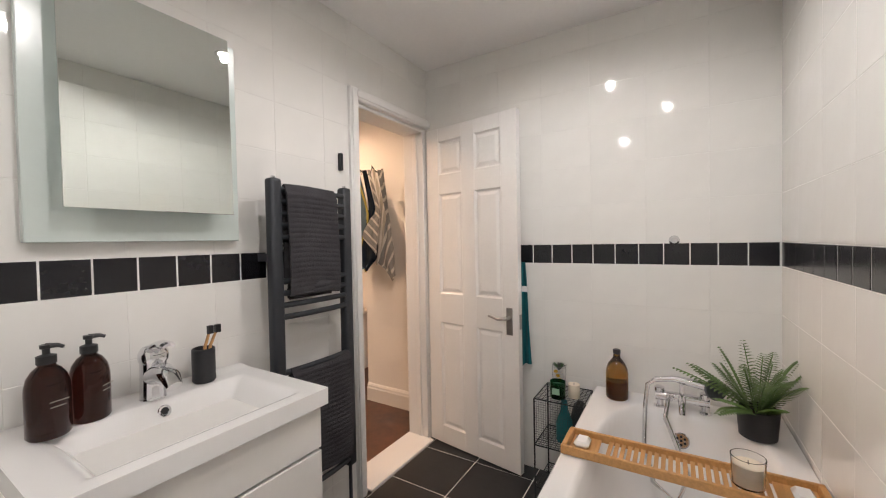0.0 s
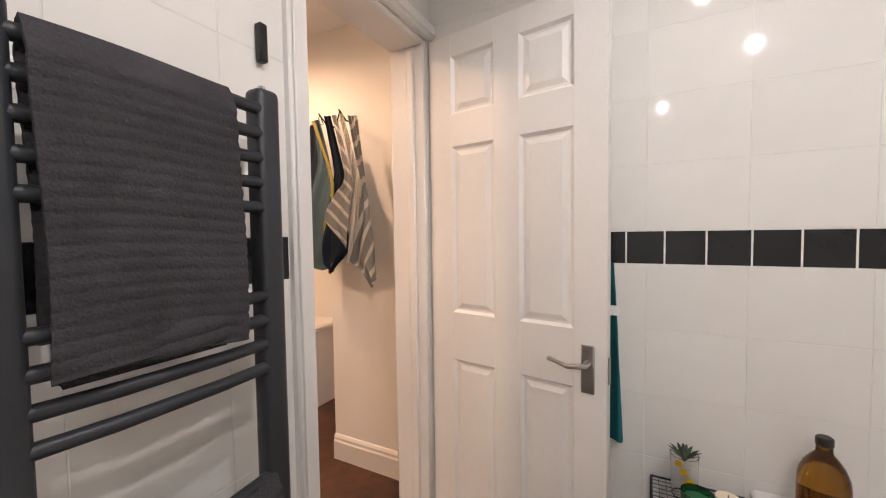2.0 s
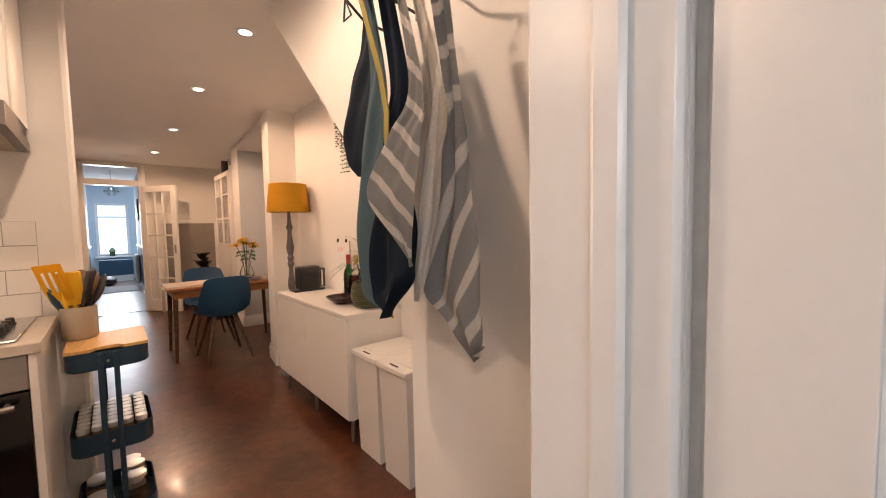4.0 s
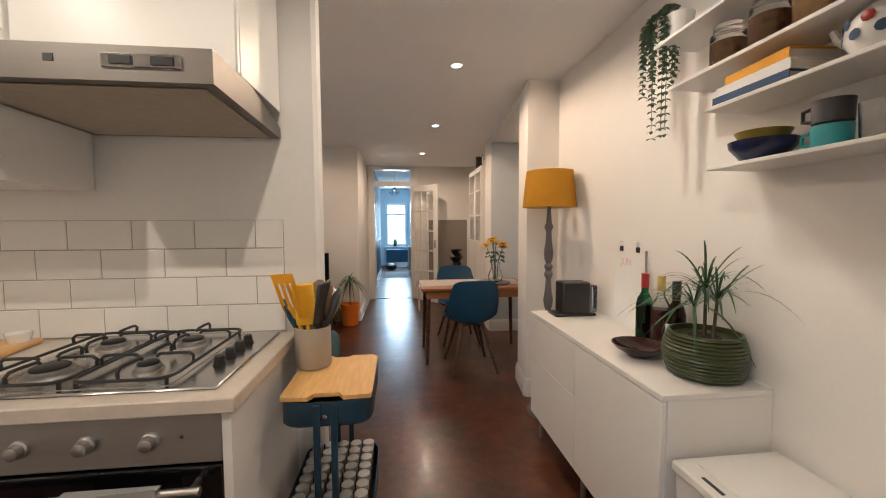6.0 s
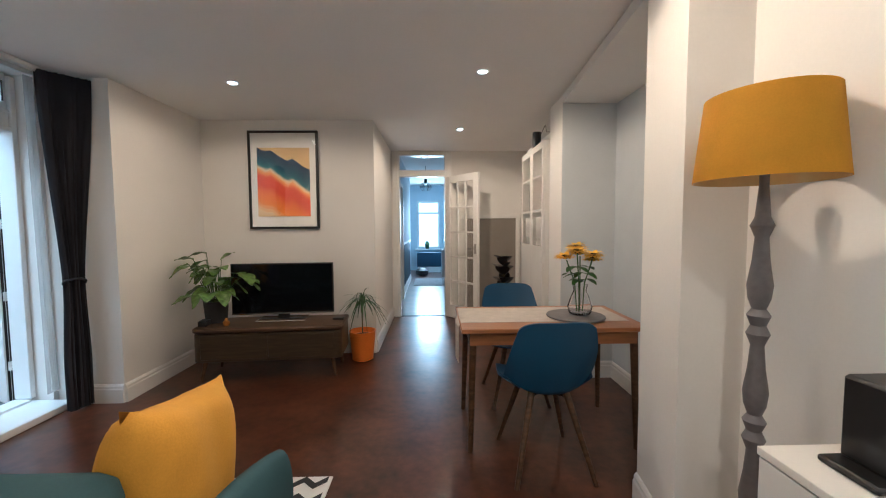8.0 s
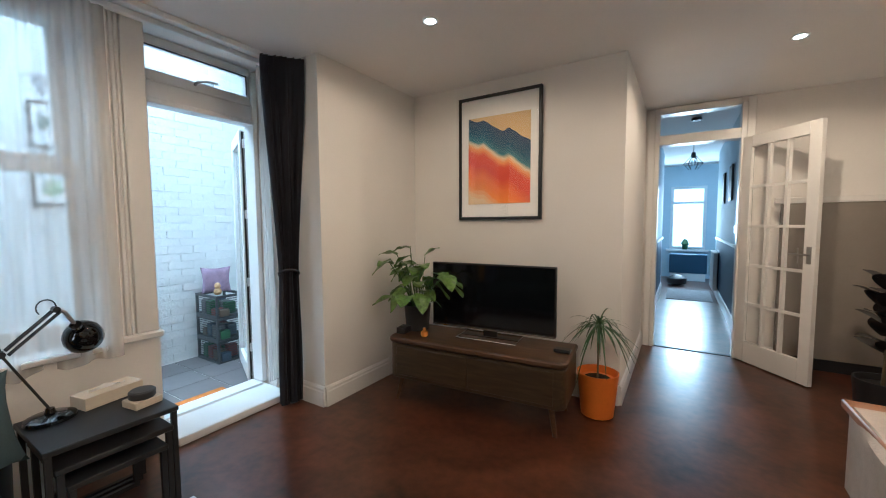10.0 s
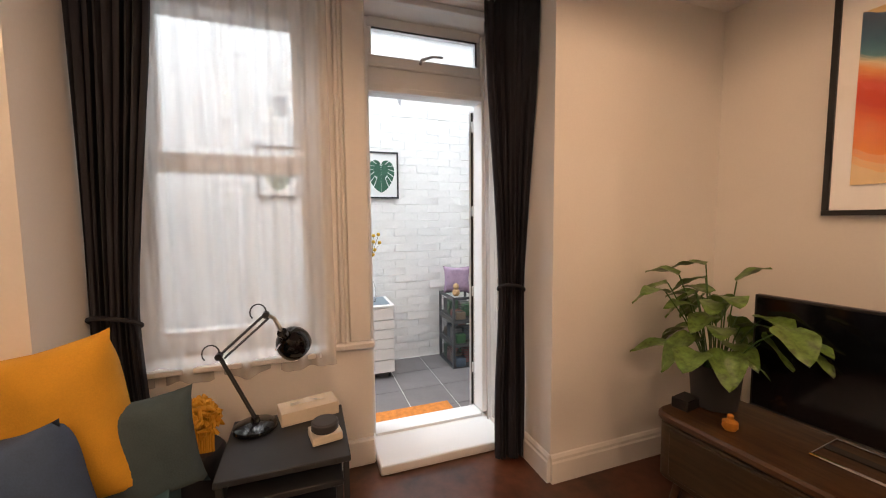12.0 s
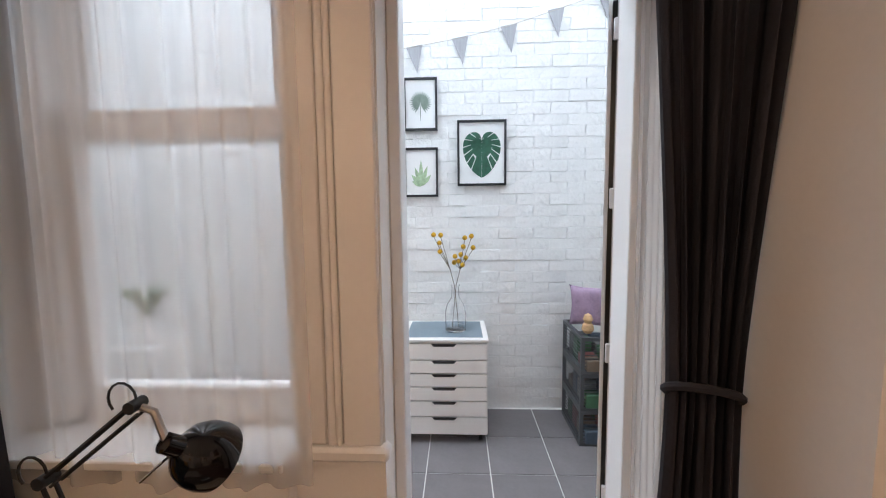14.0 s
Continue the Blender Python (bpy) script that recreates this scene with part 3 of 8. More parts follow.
# towel radiator
rad = thing("towel_radiator", "anthracite ladder towel radiator on the tiled wall", "radiator", pose(1.14, 1.655, 0))
for x0 in (0.0, 0.352):
    po = part("post", B((x0, x0 + 0.048, -0.045, 0.0, 0.28, 1.53), bevel=0.012), DARKMETAL, rad)
    part("cap", cyl(0.008, 1.53, 1.538, 12, (x0 + 0.024, -0.022, 0)), CHROME, po)
for z in (1.49, 1.445, 1.40, 1.355, 1.31, 1.145, 1.10, 1.055, 1.01, 0.80, 0.755, 0.71, 0.665, 0.45, 0.405, 0.36, 0.315):
    part("rung", Tb([(0.03, -0.032, z), (0.13, -0.042, z), (0.27, -0.042, z), (0.37, -0.032, z)], 0.011, 10), DARKMETAL, rad)
for x0 in (0.02, 0.36):
    for z0 in (1.22, 0.52):
        part("bracket", B((x0, x0 + 0.015, 0.0, 0.08, z0, z0 + 0.03)), DARKMETAL, rad)
part("pipe", Tb([(0.376, -0.022, 0.28), (0.376, -0.022, 0.0)], 0.008), DARKMETAL, rad)


def towel(m, w, front, back, seed, group):
    """A ribbed towel folded over a rung at the local origin."""
    bm = bmesh.new()
    total = front + back

    def f(u, v):
        s = v * total
        x = w * u + 0.004 * math.sin(9 * v + seed)
        rib = 0.0016 * math.sin(s * 330)
        if s < back:
            y, z = 0.014, -(back - s)
        else:
            y, z = -0.016 - 0.006 * math.sin(u * 7 + seed) * (s - back) / front, -(s - back)
        top = math.exp(-((s - back) / 0.012) ** 2)
        return (x, y * (1 - top) - rib, z * 1.0 + 0.013 - 0.012 * (1 - top) + 0.006 * math.sin(u * 4 + seed) * (s / total))
    sheet(bm, f, 24, 150, 0.007)
    return solid("towel", bm, TOWEL, "charcoal ribbed towel folded over the radiator", "towel", group=group, m=m, smooth=60)


towel(pose(1.197, 1.613, 1.49), 0.242, 0.405, 0.36, 0.3, "towels on the radiator")
towel(pose(1.205, 1.613, 0.80), 0.30, 0.45, 0.40, 1.7, "towels on the radiator")
towel(pose(1.215, 1.613, 1.145), 0.21, 0.05, 0.075, 2.7, "towels on the radiator")
hook = solid("robe_hook", B((1.580, 1.600, 1.715, 1.7345, 1.63, 1.712), bevel=0.003), BLACK, "small black magnetic holder on the wall", "holder")

# bath
bath = thing("bathtub", "white enamel bathtub along the tiled wall", "bath", pose(0.755, -0.008, 0))
bm = bmesh.new()


def tub(u, v):
    x, y = 1.592 * u, 0.718 * v
    a, b = (x - 0.78) / 0.67, (y - 0.355) / 0.275
    d = (abs(a) ** 3.2 + abs(b) ** 3.2) ** (1 / 3.2)
    return (x, y, 0.52 - 0.37 * smooth01((1.05 - d) / 0.27) + 0.006 * smooth01((d - 1.0) / 0.08))


sheet(bm, tub, 110, 60)
part("tub", bm, CERAMIC, bath, smooth=80)
part("rim_edge", Tb([(0, 0.716, 0.512), (1.592, 0.716, 0.512)], 0.013, 12), CERAMIC, bath)
part("side_panel", B((0, 1.592, 0.685, 0.70, 0.0, 0.505), (0, 0.015, 0, 0.685, 0, 0.505)), LACQUER, bath)
ovm = Matrix.Translation((1.417, 0.357, 0.416)) @ Matrix.Rotation(radians(-70), 4, "Y")
bm = L([(0.030, -0.012), (0.032, 0.003), (0.028, 0.007), (0.0, 0.007)])
bmesh.ops.transform(bm, matrix=ovm, verts=bm.verts)
of = part("overflow", bm, CHROME, bath)
for k in range(7):
    r, a = (0.0, 0) if k == 0 else (0.016, k * math.tau / 6)
    bm = cyl(0.005, 0.0065, 0.0085, 10, (r * math.cos(a), r * math.sin(a), 0))
    bmesh.ops.transform(bm, matrix=ovm, verts=bm.verts)
    part("hole", bm, BLACK, of)

mix = thing("bath_mixer", "chrome bath mixer with a shower hose and cradle", "tap", pose(2.235, 0.345, 0.526))
part("bridge", Tb([(0, -0.10, 0.05), (0, 0.10, 0.05)], 0.022, 16), CHROME, mix)
for y in (-0.085, 0.085):
    part("pillar", L([(0.024, 0), (0.024, 0.006), (0.016, 0.012), (0.016, 0.05)], 18, (0, y, 0)), CHROME, mix)
    part("tap_head", L([(0.017, 0.055), (0.021, 0.07), (0.021, 0.085), (0.012, 0.092)], 18, (0, y, 0)), CHROME, mix)
part("spout", Tb([(0, 0, 0.05), (-0.05, 0, 0.055), (-0.10, 0, 0.045), (-0.115, 0, 0.02)], [0.016, 0.015, 0.013, 0.012], 10), CHROME, mix)
part("cradle", Tb([(0, 0, 0.05), (0, 0, 0.115), (-0.02, 0.0, 0.125)], 0.01), CHROME, mix)
part("handset", Tb([(-0.02, -0.10, 0.125), (-0.02, 0.03, 0.138), (-0.025, 0.10, 0.125)], [0.022, 0.013, 0.012], 12), CHROME, mix)
bm = L([(0.020, -0.030), (0.034, -0.012), (0.040, 0.006), (0.036, 0.014), (0.0, 0.016)], 24)
bmesh.ops.transform(bm, matrix=pose(-0.035, -0.115, 0.118, 0, -70, 20), verts=bm.verts)
part("spray_head", bm, mat("smoky_grey_plastic", (0.10, 0.11, 0.12), 0.2), mix, "smoky grey shower head")
part("hose", Tb([(-0.025, 0.10, 0.125), (-0.03, 0.13, 0.10), (-0.04, 0.14, 0.0), (-0.12, 0.14, -0.12), (-0.24, 0.10, -0.22), (-0.30, 0.02, -0.24), (-0.24, -0.02, -0.16), (-0.12, 0.06, 0.0), (-0.03, 0.05, 0.06), (0, 0.02, 0.05)], 0.0095, 10), CHROME, mix)
solid("hose_clip", L([(0.020, 0), (0.022, 0.012), (0.014, 0.022), (0.014, 0.030)], 18), CHROME, "round chrome hook on the tiled wall", "hook", m=pose(2.349, 0.37, 1.268, 0, -90, 0))
bott = thing("amber_bottle", "tall amber glass bottle on the bath rim", "bottle", pose(2.235, 0.605, 0.526))
part("glass", L([(0.042, 0), (0.048, 0.006), (0.049, 0.012), (0.049, 0.120), (0.046, 0.142), (0.037, 0.165), (0.024, 0.184), (0.016, 0.194), (0.015, 0.215)], 32), AMBER, bott)
part("cap", cyl(0.017, 0.21, 0.232, 16), BLACK, bott)
part("contents", L([(0.040, 0.006), (0.044, 0.012), (0.044, 0.085), (0.0, 0.085)]), mat("amber_liquid", (0.13, 0.05, 0.006), 0.2, vary=0.05), bott)

# bamboo bath tray, lying across the rims
tray = thing("bath_tray", "slatted bamboo tray across the bathtub", "tray", pose(1.70, 0.0, 0.529, 0, 0, 0))
for x0 in (-0.075, 0.067):
    part("side_rail", B((x0, x0 + 0.012, 0.0, 0.715, 0.0, 0.032), bevel=0.003), BAMBOO, tray)
for y0 in (0.0, 0.697):
    part("end_rail", B((-0.063, 0.067, y0, y0 + 0.018, 0.0, 0.032), bevel=0.003), BAMBOO, tray)
for k in range(22):
    part("slat", B((-0.063, 0.067, 0.13 + k * 0.0205, 0.143 + k * 0.0205, 0.006, 0.013)), BAMBOO, tray)
for y0, y1 in ((0.02, 0.12), (0.60, 0.695)):
    part("shelf", B((-0.063, 0.067, y0, y1, 0.004, 0.010)), BAMBOO, tray)
for y, nm in ((0.655, "white soap bar on the bamboo tray"), (0.06, "white soap bar at the wall end of the tray")):
    solid("soap_bar", B((-0.035, 0.035, -0.026, 0.026, 0, 0.024), bevel=0.010), CERAMIC, nm, "soap", m=pose(1.70, y, 0.540))
can = thing("candle", "cream candle in a clear glass tumbler", "candle", pose(1.70, 0.185, 0.5425))
part("glass", L([(0.036, 0), (0.040, 0.004), (0.044, 0.088), (0.041, 0.088), (0.036, 0.008), (0.0, 0.008)]), GLASS, can)
part("wax", L([(0.0358, 0.009), (0.0395, 0.066), (0.0, 0.064)]), WAX, can)
part("wick", Tb([(0, 0, 0.064), (0.001, 0, 0.076)], 0.0012, 5), BLACK, can)


def blade(bm, base, direction, length, width, droop, n=6, fold=0.15):
    """A tapering leaf that arches over."""
    d = Vector(direction).normalized()
    side = d.cross(Vector((0, 0, 1)))
    side = side.normalized() if side.length > 1e-4 else Vector((1, 0, 0))
    prev = None
    for i in range(n + 1):
        s = i / n
        p = Vector(base) + d * length * s + Vector((0, 0, -droop * length * s * s))
        w = width * math.sin(math.pi * min(0.97, 0.12 + 0.85 * s)) ** 0.8
        row = [bm.verts.new(p - side * w), bm.verts.new(p + Vector((0, 0, -fold * w))), bm.verts.new(p + side * w)]
        if prev:
            bm.faces.new((prev[0], prev[1], row[1], row[0]))
            bm.faces.new((prev[1], prev[2], row[2], row[1]))
        prev = row


rng = random.Random(4)
fern = thing("fern", "green fern in a matt black pot on the bath corner", "plant", pose(2.10, 0.105, 0.526))
part("pot", L([(0.050, 0), (0.058, 0.006), (0.066, 0.11), (0.062, 0.112), (0.056, 0.09), (0.0, 0.09)]), BLACKM, fern)
part("soil", L([(0.057, 0.088), (0.0, 0.094)], 20), SOIL, fern)
for k in range(26):
    a, el = k * 2.4, rng.uniform(0.5, 1.35)
    base = Vector((0.02 * math.cos(a), 0.02 * math.sin(a), 0.09))
    d = Vector((math.cos(a) * math.cos(el), math.sin(a) * math.cos(el), math.sin(el)))
    if d.x > 0.3:
        d.x *= 0.5
    if d.y < -0.3:
        d.y *= 0.45
    ln, dr = rng.uniform(0.22, 0.37), rng.uniform(0.12, 0.4)
    bm = bmesh.new()
    pts = [base + d * ln * s + Vector((0, 0, -dr * ln * s * s)) for s in np.linspace(0, 1, 20)]
    tube(bm, pts[::3], 0.0018, 5)
    for i in range(3, 20):
        t = (pts[i] - pts[i - 1]).normalized()
        side = t.cross(Vector((0, 0, 1))).normalized()
        for sg in (-1, 1):
            blade(bm, pts[i], side * sg + t * 0.5, 0.034 * math.sin(math.pi * (0.15 + 0.8 * i / 20)) + 0.004, 0.0055, 0.25, 2)
    part("frond", bm, FERN, fern)

# wire shelf between bath and door
ws = thing("wire_shelf", "black wire mesh shelf stand beside the bath", "shelf", pose(2.10, 0.735, 0))
for x in (0.0, 0.235):
    for y in (0.0, 0.23):
        part("upright", Tb([(x, y, 0), (x, y, 0.50)], 0.004, 6), BLACKM, ws)
for z in (0.06, 0.27, 0.50):
    bm = bmesh.new()
    for k in range(13):
        c = k * 0.235 / 12
        tube(bm, [(c, 0, z), (c, 0.23, z)], 0.0011, 4)
        tube(bm, [(0, c * 0.979, z), (0.235, c * 0.979, z)], 0.0011, 4)
    part("mesh_shelf", bm, BLACKM, ws)
    part("rim", Tb([(0, 0, z), (0.235, 0, z), (0.235, 0.23, z), (0, 0.23, z)], 0.0035, 6, True), BLACKM, ws)
bm = bmesh.new()
for k in range(20):
    c = 0.28 + k * 0.0115
    tube(bm, [(0.0, 0, c), (0.0, 0.23, c)], 0.0008, 4)
    tube(bm, [(0.0, 0.0115 * k, 0.27), (0.0, 0.0115 * k, 0.50)], 0.0008, 4)
part("mesh_side", bm, BLACKM, ws)
jar = thing("candle_jar", "green glass candle jar with a pale label", "candle", pose(2.165, 0.865, 0.503))
part("glass", L([(0.034, 0), (0.037, 0.004), (0.037, 0.08), (0.034, 0.08), (0.034, 0.01), (0.0, 0.01)]), GREENG, jar)
part("wax", L([(0.033, 0.011), (0.033, 0.062), (0.0, 0.06)]), mat("green_wax", (0.02, 0.14, 0.06), 0.5), jar)
part("label_patch", B((-0.0385, -0.0372, -0.018, 0.018, 0.025, 0.055)), mat("pale_green_label", (0.35, 0.6, 0.42), 0.7), jar)
can2 = thing("pillar_candle", "cream candle in a ribbed glass", "candle", pose(2.20, 0.795, 0.503))
part("wax", L([(0.026, 0), (0.028, 0.003), (0.028, 0.066), (0.0, 0.062)]), WAX, can2)
part("wick", Tb([(0, 0, 0.06), (0, 0, 0.074)], 0.0012, 5), BLACK, can2)
suc = thing("succulent", "small dark succulent in a glass with yellow flowers", "plant", pose(2.27, 0.885, 0.503))
part("glass", L([(0.03, 0), (0.032, 0.003), (0.036, 0.12), (0.034, 0.12), (0.03, 0.006), (0, 0.006)]), GLASS, suc)
for k in range(14):
    bm = bmesh.new()
    a = k * 2.4
    blade(bm, (0, 0, 0.10), (math.cos(a), math.sin(a), 1.2), 0.065, 0.006, 0.3, 4)
    part("leaf", bm, LEAFD if k % 2 else LEAFB, suc)
for k in range(3):
    part("flower", L([(0.002, 0), (0.011, 0.006), (0.009, 0.014), (0.002, 0.017)], 10, (-0.026 + 0.008 * k, -0.01 + 0.012 * k, 0.05 + 0.018 * k)), YELLOWP, suc)
solid("storage_bottle", L([(0.03, 0), (0.04, 0.01), (0.04, 0.10), (0.018, 0.16), (0.016, 0.19), (0.014, 0.21)], 20), TEALC, "dark teal bottle on the lower wire shelf", "bottle", m=pose(2.19, 0.84, 0.274))
solid("bath_brush", L([(0.02, 0), (0.045, 0.03), (0.05, 0.10), (0.03, 0.18), (0.01, 0.2)], 18), BLACKM, "black rounded bath brush on the wire shelf", "brush", m=pose(2.24, 0.775, 0.274))
solid("bath_pouf", L([(0.01, 0), (0.06, 0.05), (0.07, 0.10), (0.05, 0.16), (0.01, 0.18)], 16), TEALC, "dark teal bath pouf on the bottom wire shelf", "sponge", m=pose(2.17, 0.80, 0.062))

# ---- kitchen ----
cooker_x0, cooker_x1 = 1.13, 1.725
unit = thing("cooker_housing", "white kitchen unit round a built-in oven", "cabinet", pose(0, 0, 0))
part("end_panel", B((1.732, 1.752, 3.430, 3.965, 0.0, 0.879)), LACQUER, unit)
part("plinth", B((1.13, 1.728, 3.50, 3.52, 0.0, 0.15)), BLACKM, unit)
part("side_panel", B((1.112, 1.130, 3.455, 3.965, 0.0, 0.879)), LACQUER, unit)
oven = thing("oven", "built-in oven with steel controls and black glass door", "oven", pose(1.132, 3.450, 0.15))
part("body", B((0.002, 0.596, 0.0, 0.50, 0.0, 0.728)), BLACKM, oven)
part("control_panel", B((0.0, 0.598, -0.020, 0.0, 0.615, 0.728), bevel=0.002), STEEL, oven)
part("door", B((0.0, 0.598, -0.022, 0.0, 0.0, 0.608), bevel=0.003), BLACKG, oven)
hd = part("handle", Tb([(0.03, -0.06, 0.575), (0.568, -0.06, 0.575)], 0.010, 10), STEEL, oven)
for x in (0.05, 0.548):
    part("handle_post", Tb([(x, -0.022, 0.575), (x, -0.06, 0.575)], 0.008), STEEL, hd)
for x in (0.19, 0.32, 0.45):
    bm = L([(0.020, 0), (0.020, 0.004), (0.016, 0.007), (0.0145, 0.022), (0.011, 0.024)], 20)
    bmesh.ops.transform(bm, matrix=pose(x, -0.020, 0.672, 90), verts=bm.verts)
    part("knob", bm, STEEL, oven)
bm = cyl(0.004, 0, 0.002, 10)
bmesh.ops.transform(bm, matrix=pose(0.515, -0.020, 0.678, 90), verts=bm.verts)
part("indicator_lamp", bm, BLACK, oven)
bm = bmesh.new()
sheet(bm, lambda u, v: (0.295 + 0.19 * u, -0.073 - 0.004 * math.sin(u * 8) * v, 0.588 - 0.42 * v + 0.006 * u), 16, 20, 0.004)
box(bm, 0.295, 0.485, -0.073, -0.050, 0.585, 0.589)
solid("tea_towel", bm, mat("grey_tea_towel", (0.30, 0.30, 0.29), 0.9, vary=0.15, scale=12, bump=0.4, fine=200), "pale grey towel hung over the oven handle", "towel", m=pose(1.132, 3.450, 0.15))
solid("worktop", B((-0.1, 1.764, 3.420, 3.966, 0.880, 0.915), bevel=0.003), LAMINATE, "pale stone-effect kitchen worktop", "worktop")
for k in range(2):
    cb = thing("base_cabinet", "white gloss kitchen base cabinet", "cabinet", pose(0.512 - 0.6 * k, 3.455, 0), "kitchen base cabinets")
    part("body", B((0, 0.598, 0.02, 0.51, 0.1, 0.879)), LACQUER, cb)
    d = part("door", B((0.002, 0.596, 0, 0.019, 0.1, 0.874), bevel=0.002), LACQUER, cb)
    part("handle", Tb([(0.05, 0, 0.76), (0.05, -0.03, 0.76), (0.05, -0.03, 0.60), (0.05, 0, 0.60)], 0.005), CHROME, d)

hob = thing("gas_hob", "stainless steel four-burner gas hob", "hob", pose(1.122, 3.468, 0.915) @ Matrix.Diagonal((1, 1.075, 1, 1)))
SATIN = mat("satin_steel", (0.56, 0.55, 0.54), 0.24, 1.0, vary=0.05, scale=4, fine=90, bump=0.01)
part("plate", B((0, 0.585, 0, 0.445, 0, 0.008), bevel=0.004), SATIN, hob)
part("well", B((0.02, 0.47, 0.02, 0.425, 0.008, 0.0095)), SATIN, hob)
for x, y, r in ((0.13, 0.12, 0.045), (0.13, 0.32, 0.035), (0.36, 0.12, 0.028), (0.36, 0.32, 0.035)):
    bu = part("burner", L([(r * 1.25, 0.009), (r * 1.2, 0.014), (r, 0.016), (r, 0.024), (r * 0.95, 0.026)], 28, (x, y, 0)), STEEL, hob)
    part("burner_cap", L([(r * 0.85, 0.026), (r * 0.85, 0.031), (r * 0.7, 0.034)], 24, (x, y, 0)), BLACKM, bu)
def rounded(x0, x1, y0, y1, z, r=0.035):
    """A closed path round a rectangle with rounded corners."""
    pts = []
    for cx, cy, a0 in ((x1 - r, y1 - r, 0), (x0 + r, y1 - r, 90), (x0 + r, y0 + r, 180), (x1 - r, y0 + r, 270)):
        pts += [(cx + r * math.cos(radians(a0 + a)), cy + r * math.sin(radians(a0 + a)), z) for a in (0, 30, 60, 90)]
    return pts


for x0, x1 in ((0.018, 0.238), (0.250, 0.470)):
    g = part("pan_support", Tb(rounded(x0, x1, 0.018, 0.427, 0.026), 0.0042, 8, True), BLACKM, hob, "black wire pan support")
    xm = (x0 + x1) / 2
    for yc in (0.12, 0.32):
        for dx, dy in ((1, 0), (-1, 0), (0, 1), (0, -1)):
            ex, ey = xm + dx * 0.109, yc + dy * (0.10 if (yc - 0.22) * dy > 0 else 0.092)
            part("prong", Tb([(ex, ey, 0.026), (ex + dx * 0.002, ey + dy * 0.002, 0.044), (ex - dx * 0.008, ey - dy * 0.008, 0.052), (ex - dx * 0.03, ey - dy * 0.03, 0.053), (xm + dx * 0.030, yc + dy * 0.030, 0.052), (xm + dx * 0.022, yc + dy * 0.022, 0.046)], 0.0042, 8), BLACKM, g)
    for fx in (x0 + 0.012, x1 - 0.012):
        for fy in (0.03, 0.415):
            part("foot", Tb([(fx, fy, 0.008), (fx, fy, 0.026)], 0.0045, 6), BLACKM, g)
for k in range(4):
    part("knob", L([(0.017, 0.008), (0.017, 0.012), (0.014, 0.014), (0.012, 0.032), (0.010, 0.034)], 18, (0.525, 0.14 + 0.06 * k, 0)), BLACK, hob)

HOODM = mat("satin_hood_steel", (0.21, 0.195, 0.18), 0.46, 1.0, vary=0.06, scale=4, fine=120, stretch=(1, 14, 14), bump=0.02)
hood = thing("cooker_hood", "brushed steel cooker hood under a wall cabinet", "cooker hood", pose(1.122, 0, 0))
bm = bmesh.new()
prism(bm, [(3.48, 1.695), (3.48, 1.618), (3.966, 1.605), (3.966, 1.64), (3.70, 1.695)], "x", 0.0, 0.60)
part("canopy", bm, HOODM, hood, smooth=0)
bm = bmesh.new()
sheet(bm, lambda u, v: (0.03 + 0.54 * u, 3.51 + 0.43 * v, 1.6155 - 0.0115 * v), 1, 1, 0.002)
part("filter", bm, mat("cream_filter_mesh", (0.42, 0.37, 0.30), 0.6, 0.4, vary=0.08, scale=40, bump=0.3), hood)
sl = part("switch_slot", B((0.37, 0.535, 3.474, 3.481, 1.645, 1.677), bevel=0.003), CHROME, hood)
for x in (0.39, 0.475):
    part("switch", B((x, x + 0.045, 3.470, 3.475, 1.652, 1.670)), BLACK, sl)
part("emblem", B((0.255, 0.275, 3.4785, 3.4800, 1.655, 1.671)), BLACKM, hood, "small dark round emblem")
wc = thing("wall_cabinet", "white gloss wall cabinet above the cooker hood", "cabinet", pose(1.122, 3.62, 0))
part("body", B((0, 0.60, 0.02, 0.344, 1.697, 2.348)), LACQUER, wc)
d = part("door", B((0.002, 0.598, 0, 0.019, 1.699, 2.345), bevel=0.004), LACQUER, wc)
part("handle", Tb([(0.05, 0, 1.98), (0.05, -0.03, 1.98), (0.05, -0.03, 1.78), (0.05, 0, 1.78)], 0.006), CHROME, d)
wc2 = thing("wall_cabinet", "white gloss wall cabinet beside the cooker hood", "cabinet", pose(0.526, 3.60, 0))
part("body", B((0, 0.59, 0.02, 0.364, 1.42, 2.348)), LACQUER, wc2)
part("door", B((0.0, 0.588, 0, 0.019, 1.422, 2.345), bevel=0.004), LACQUER, wc2)

bd = thing("chopping_board", "light wooden board with small bowls on the worktop", "board", pose(0.88, 3.78, 0.916, 0, 0, 8))
part("board", B((-0.14, 0.10, -0.14, 0.14, 0, 0.018), bevel=0.006), PINE, bd)
for x, y in ((-0.04, 0.05), (0.05, 0.09), (0.02, -0.05)):
    solid("ramekin", L([(0.026, 0), (0.034, 0.03), (0.031, 0.03), (0.024, 0.004), (0, 0.004)], 20), CERAMIC, "small white bowl on the wooden board", "bowl", m=pose(0.88 + x, 3.79 + y, 0.935))

# trolley
tr = thing("kitchen_trolley", "navy metal three-tier trolley with a bamboo lid", "trolley", pose(1.922, 3.79, -0.043))


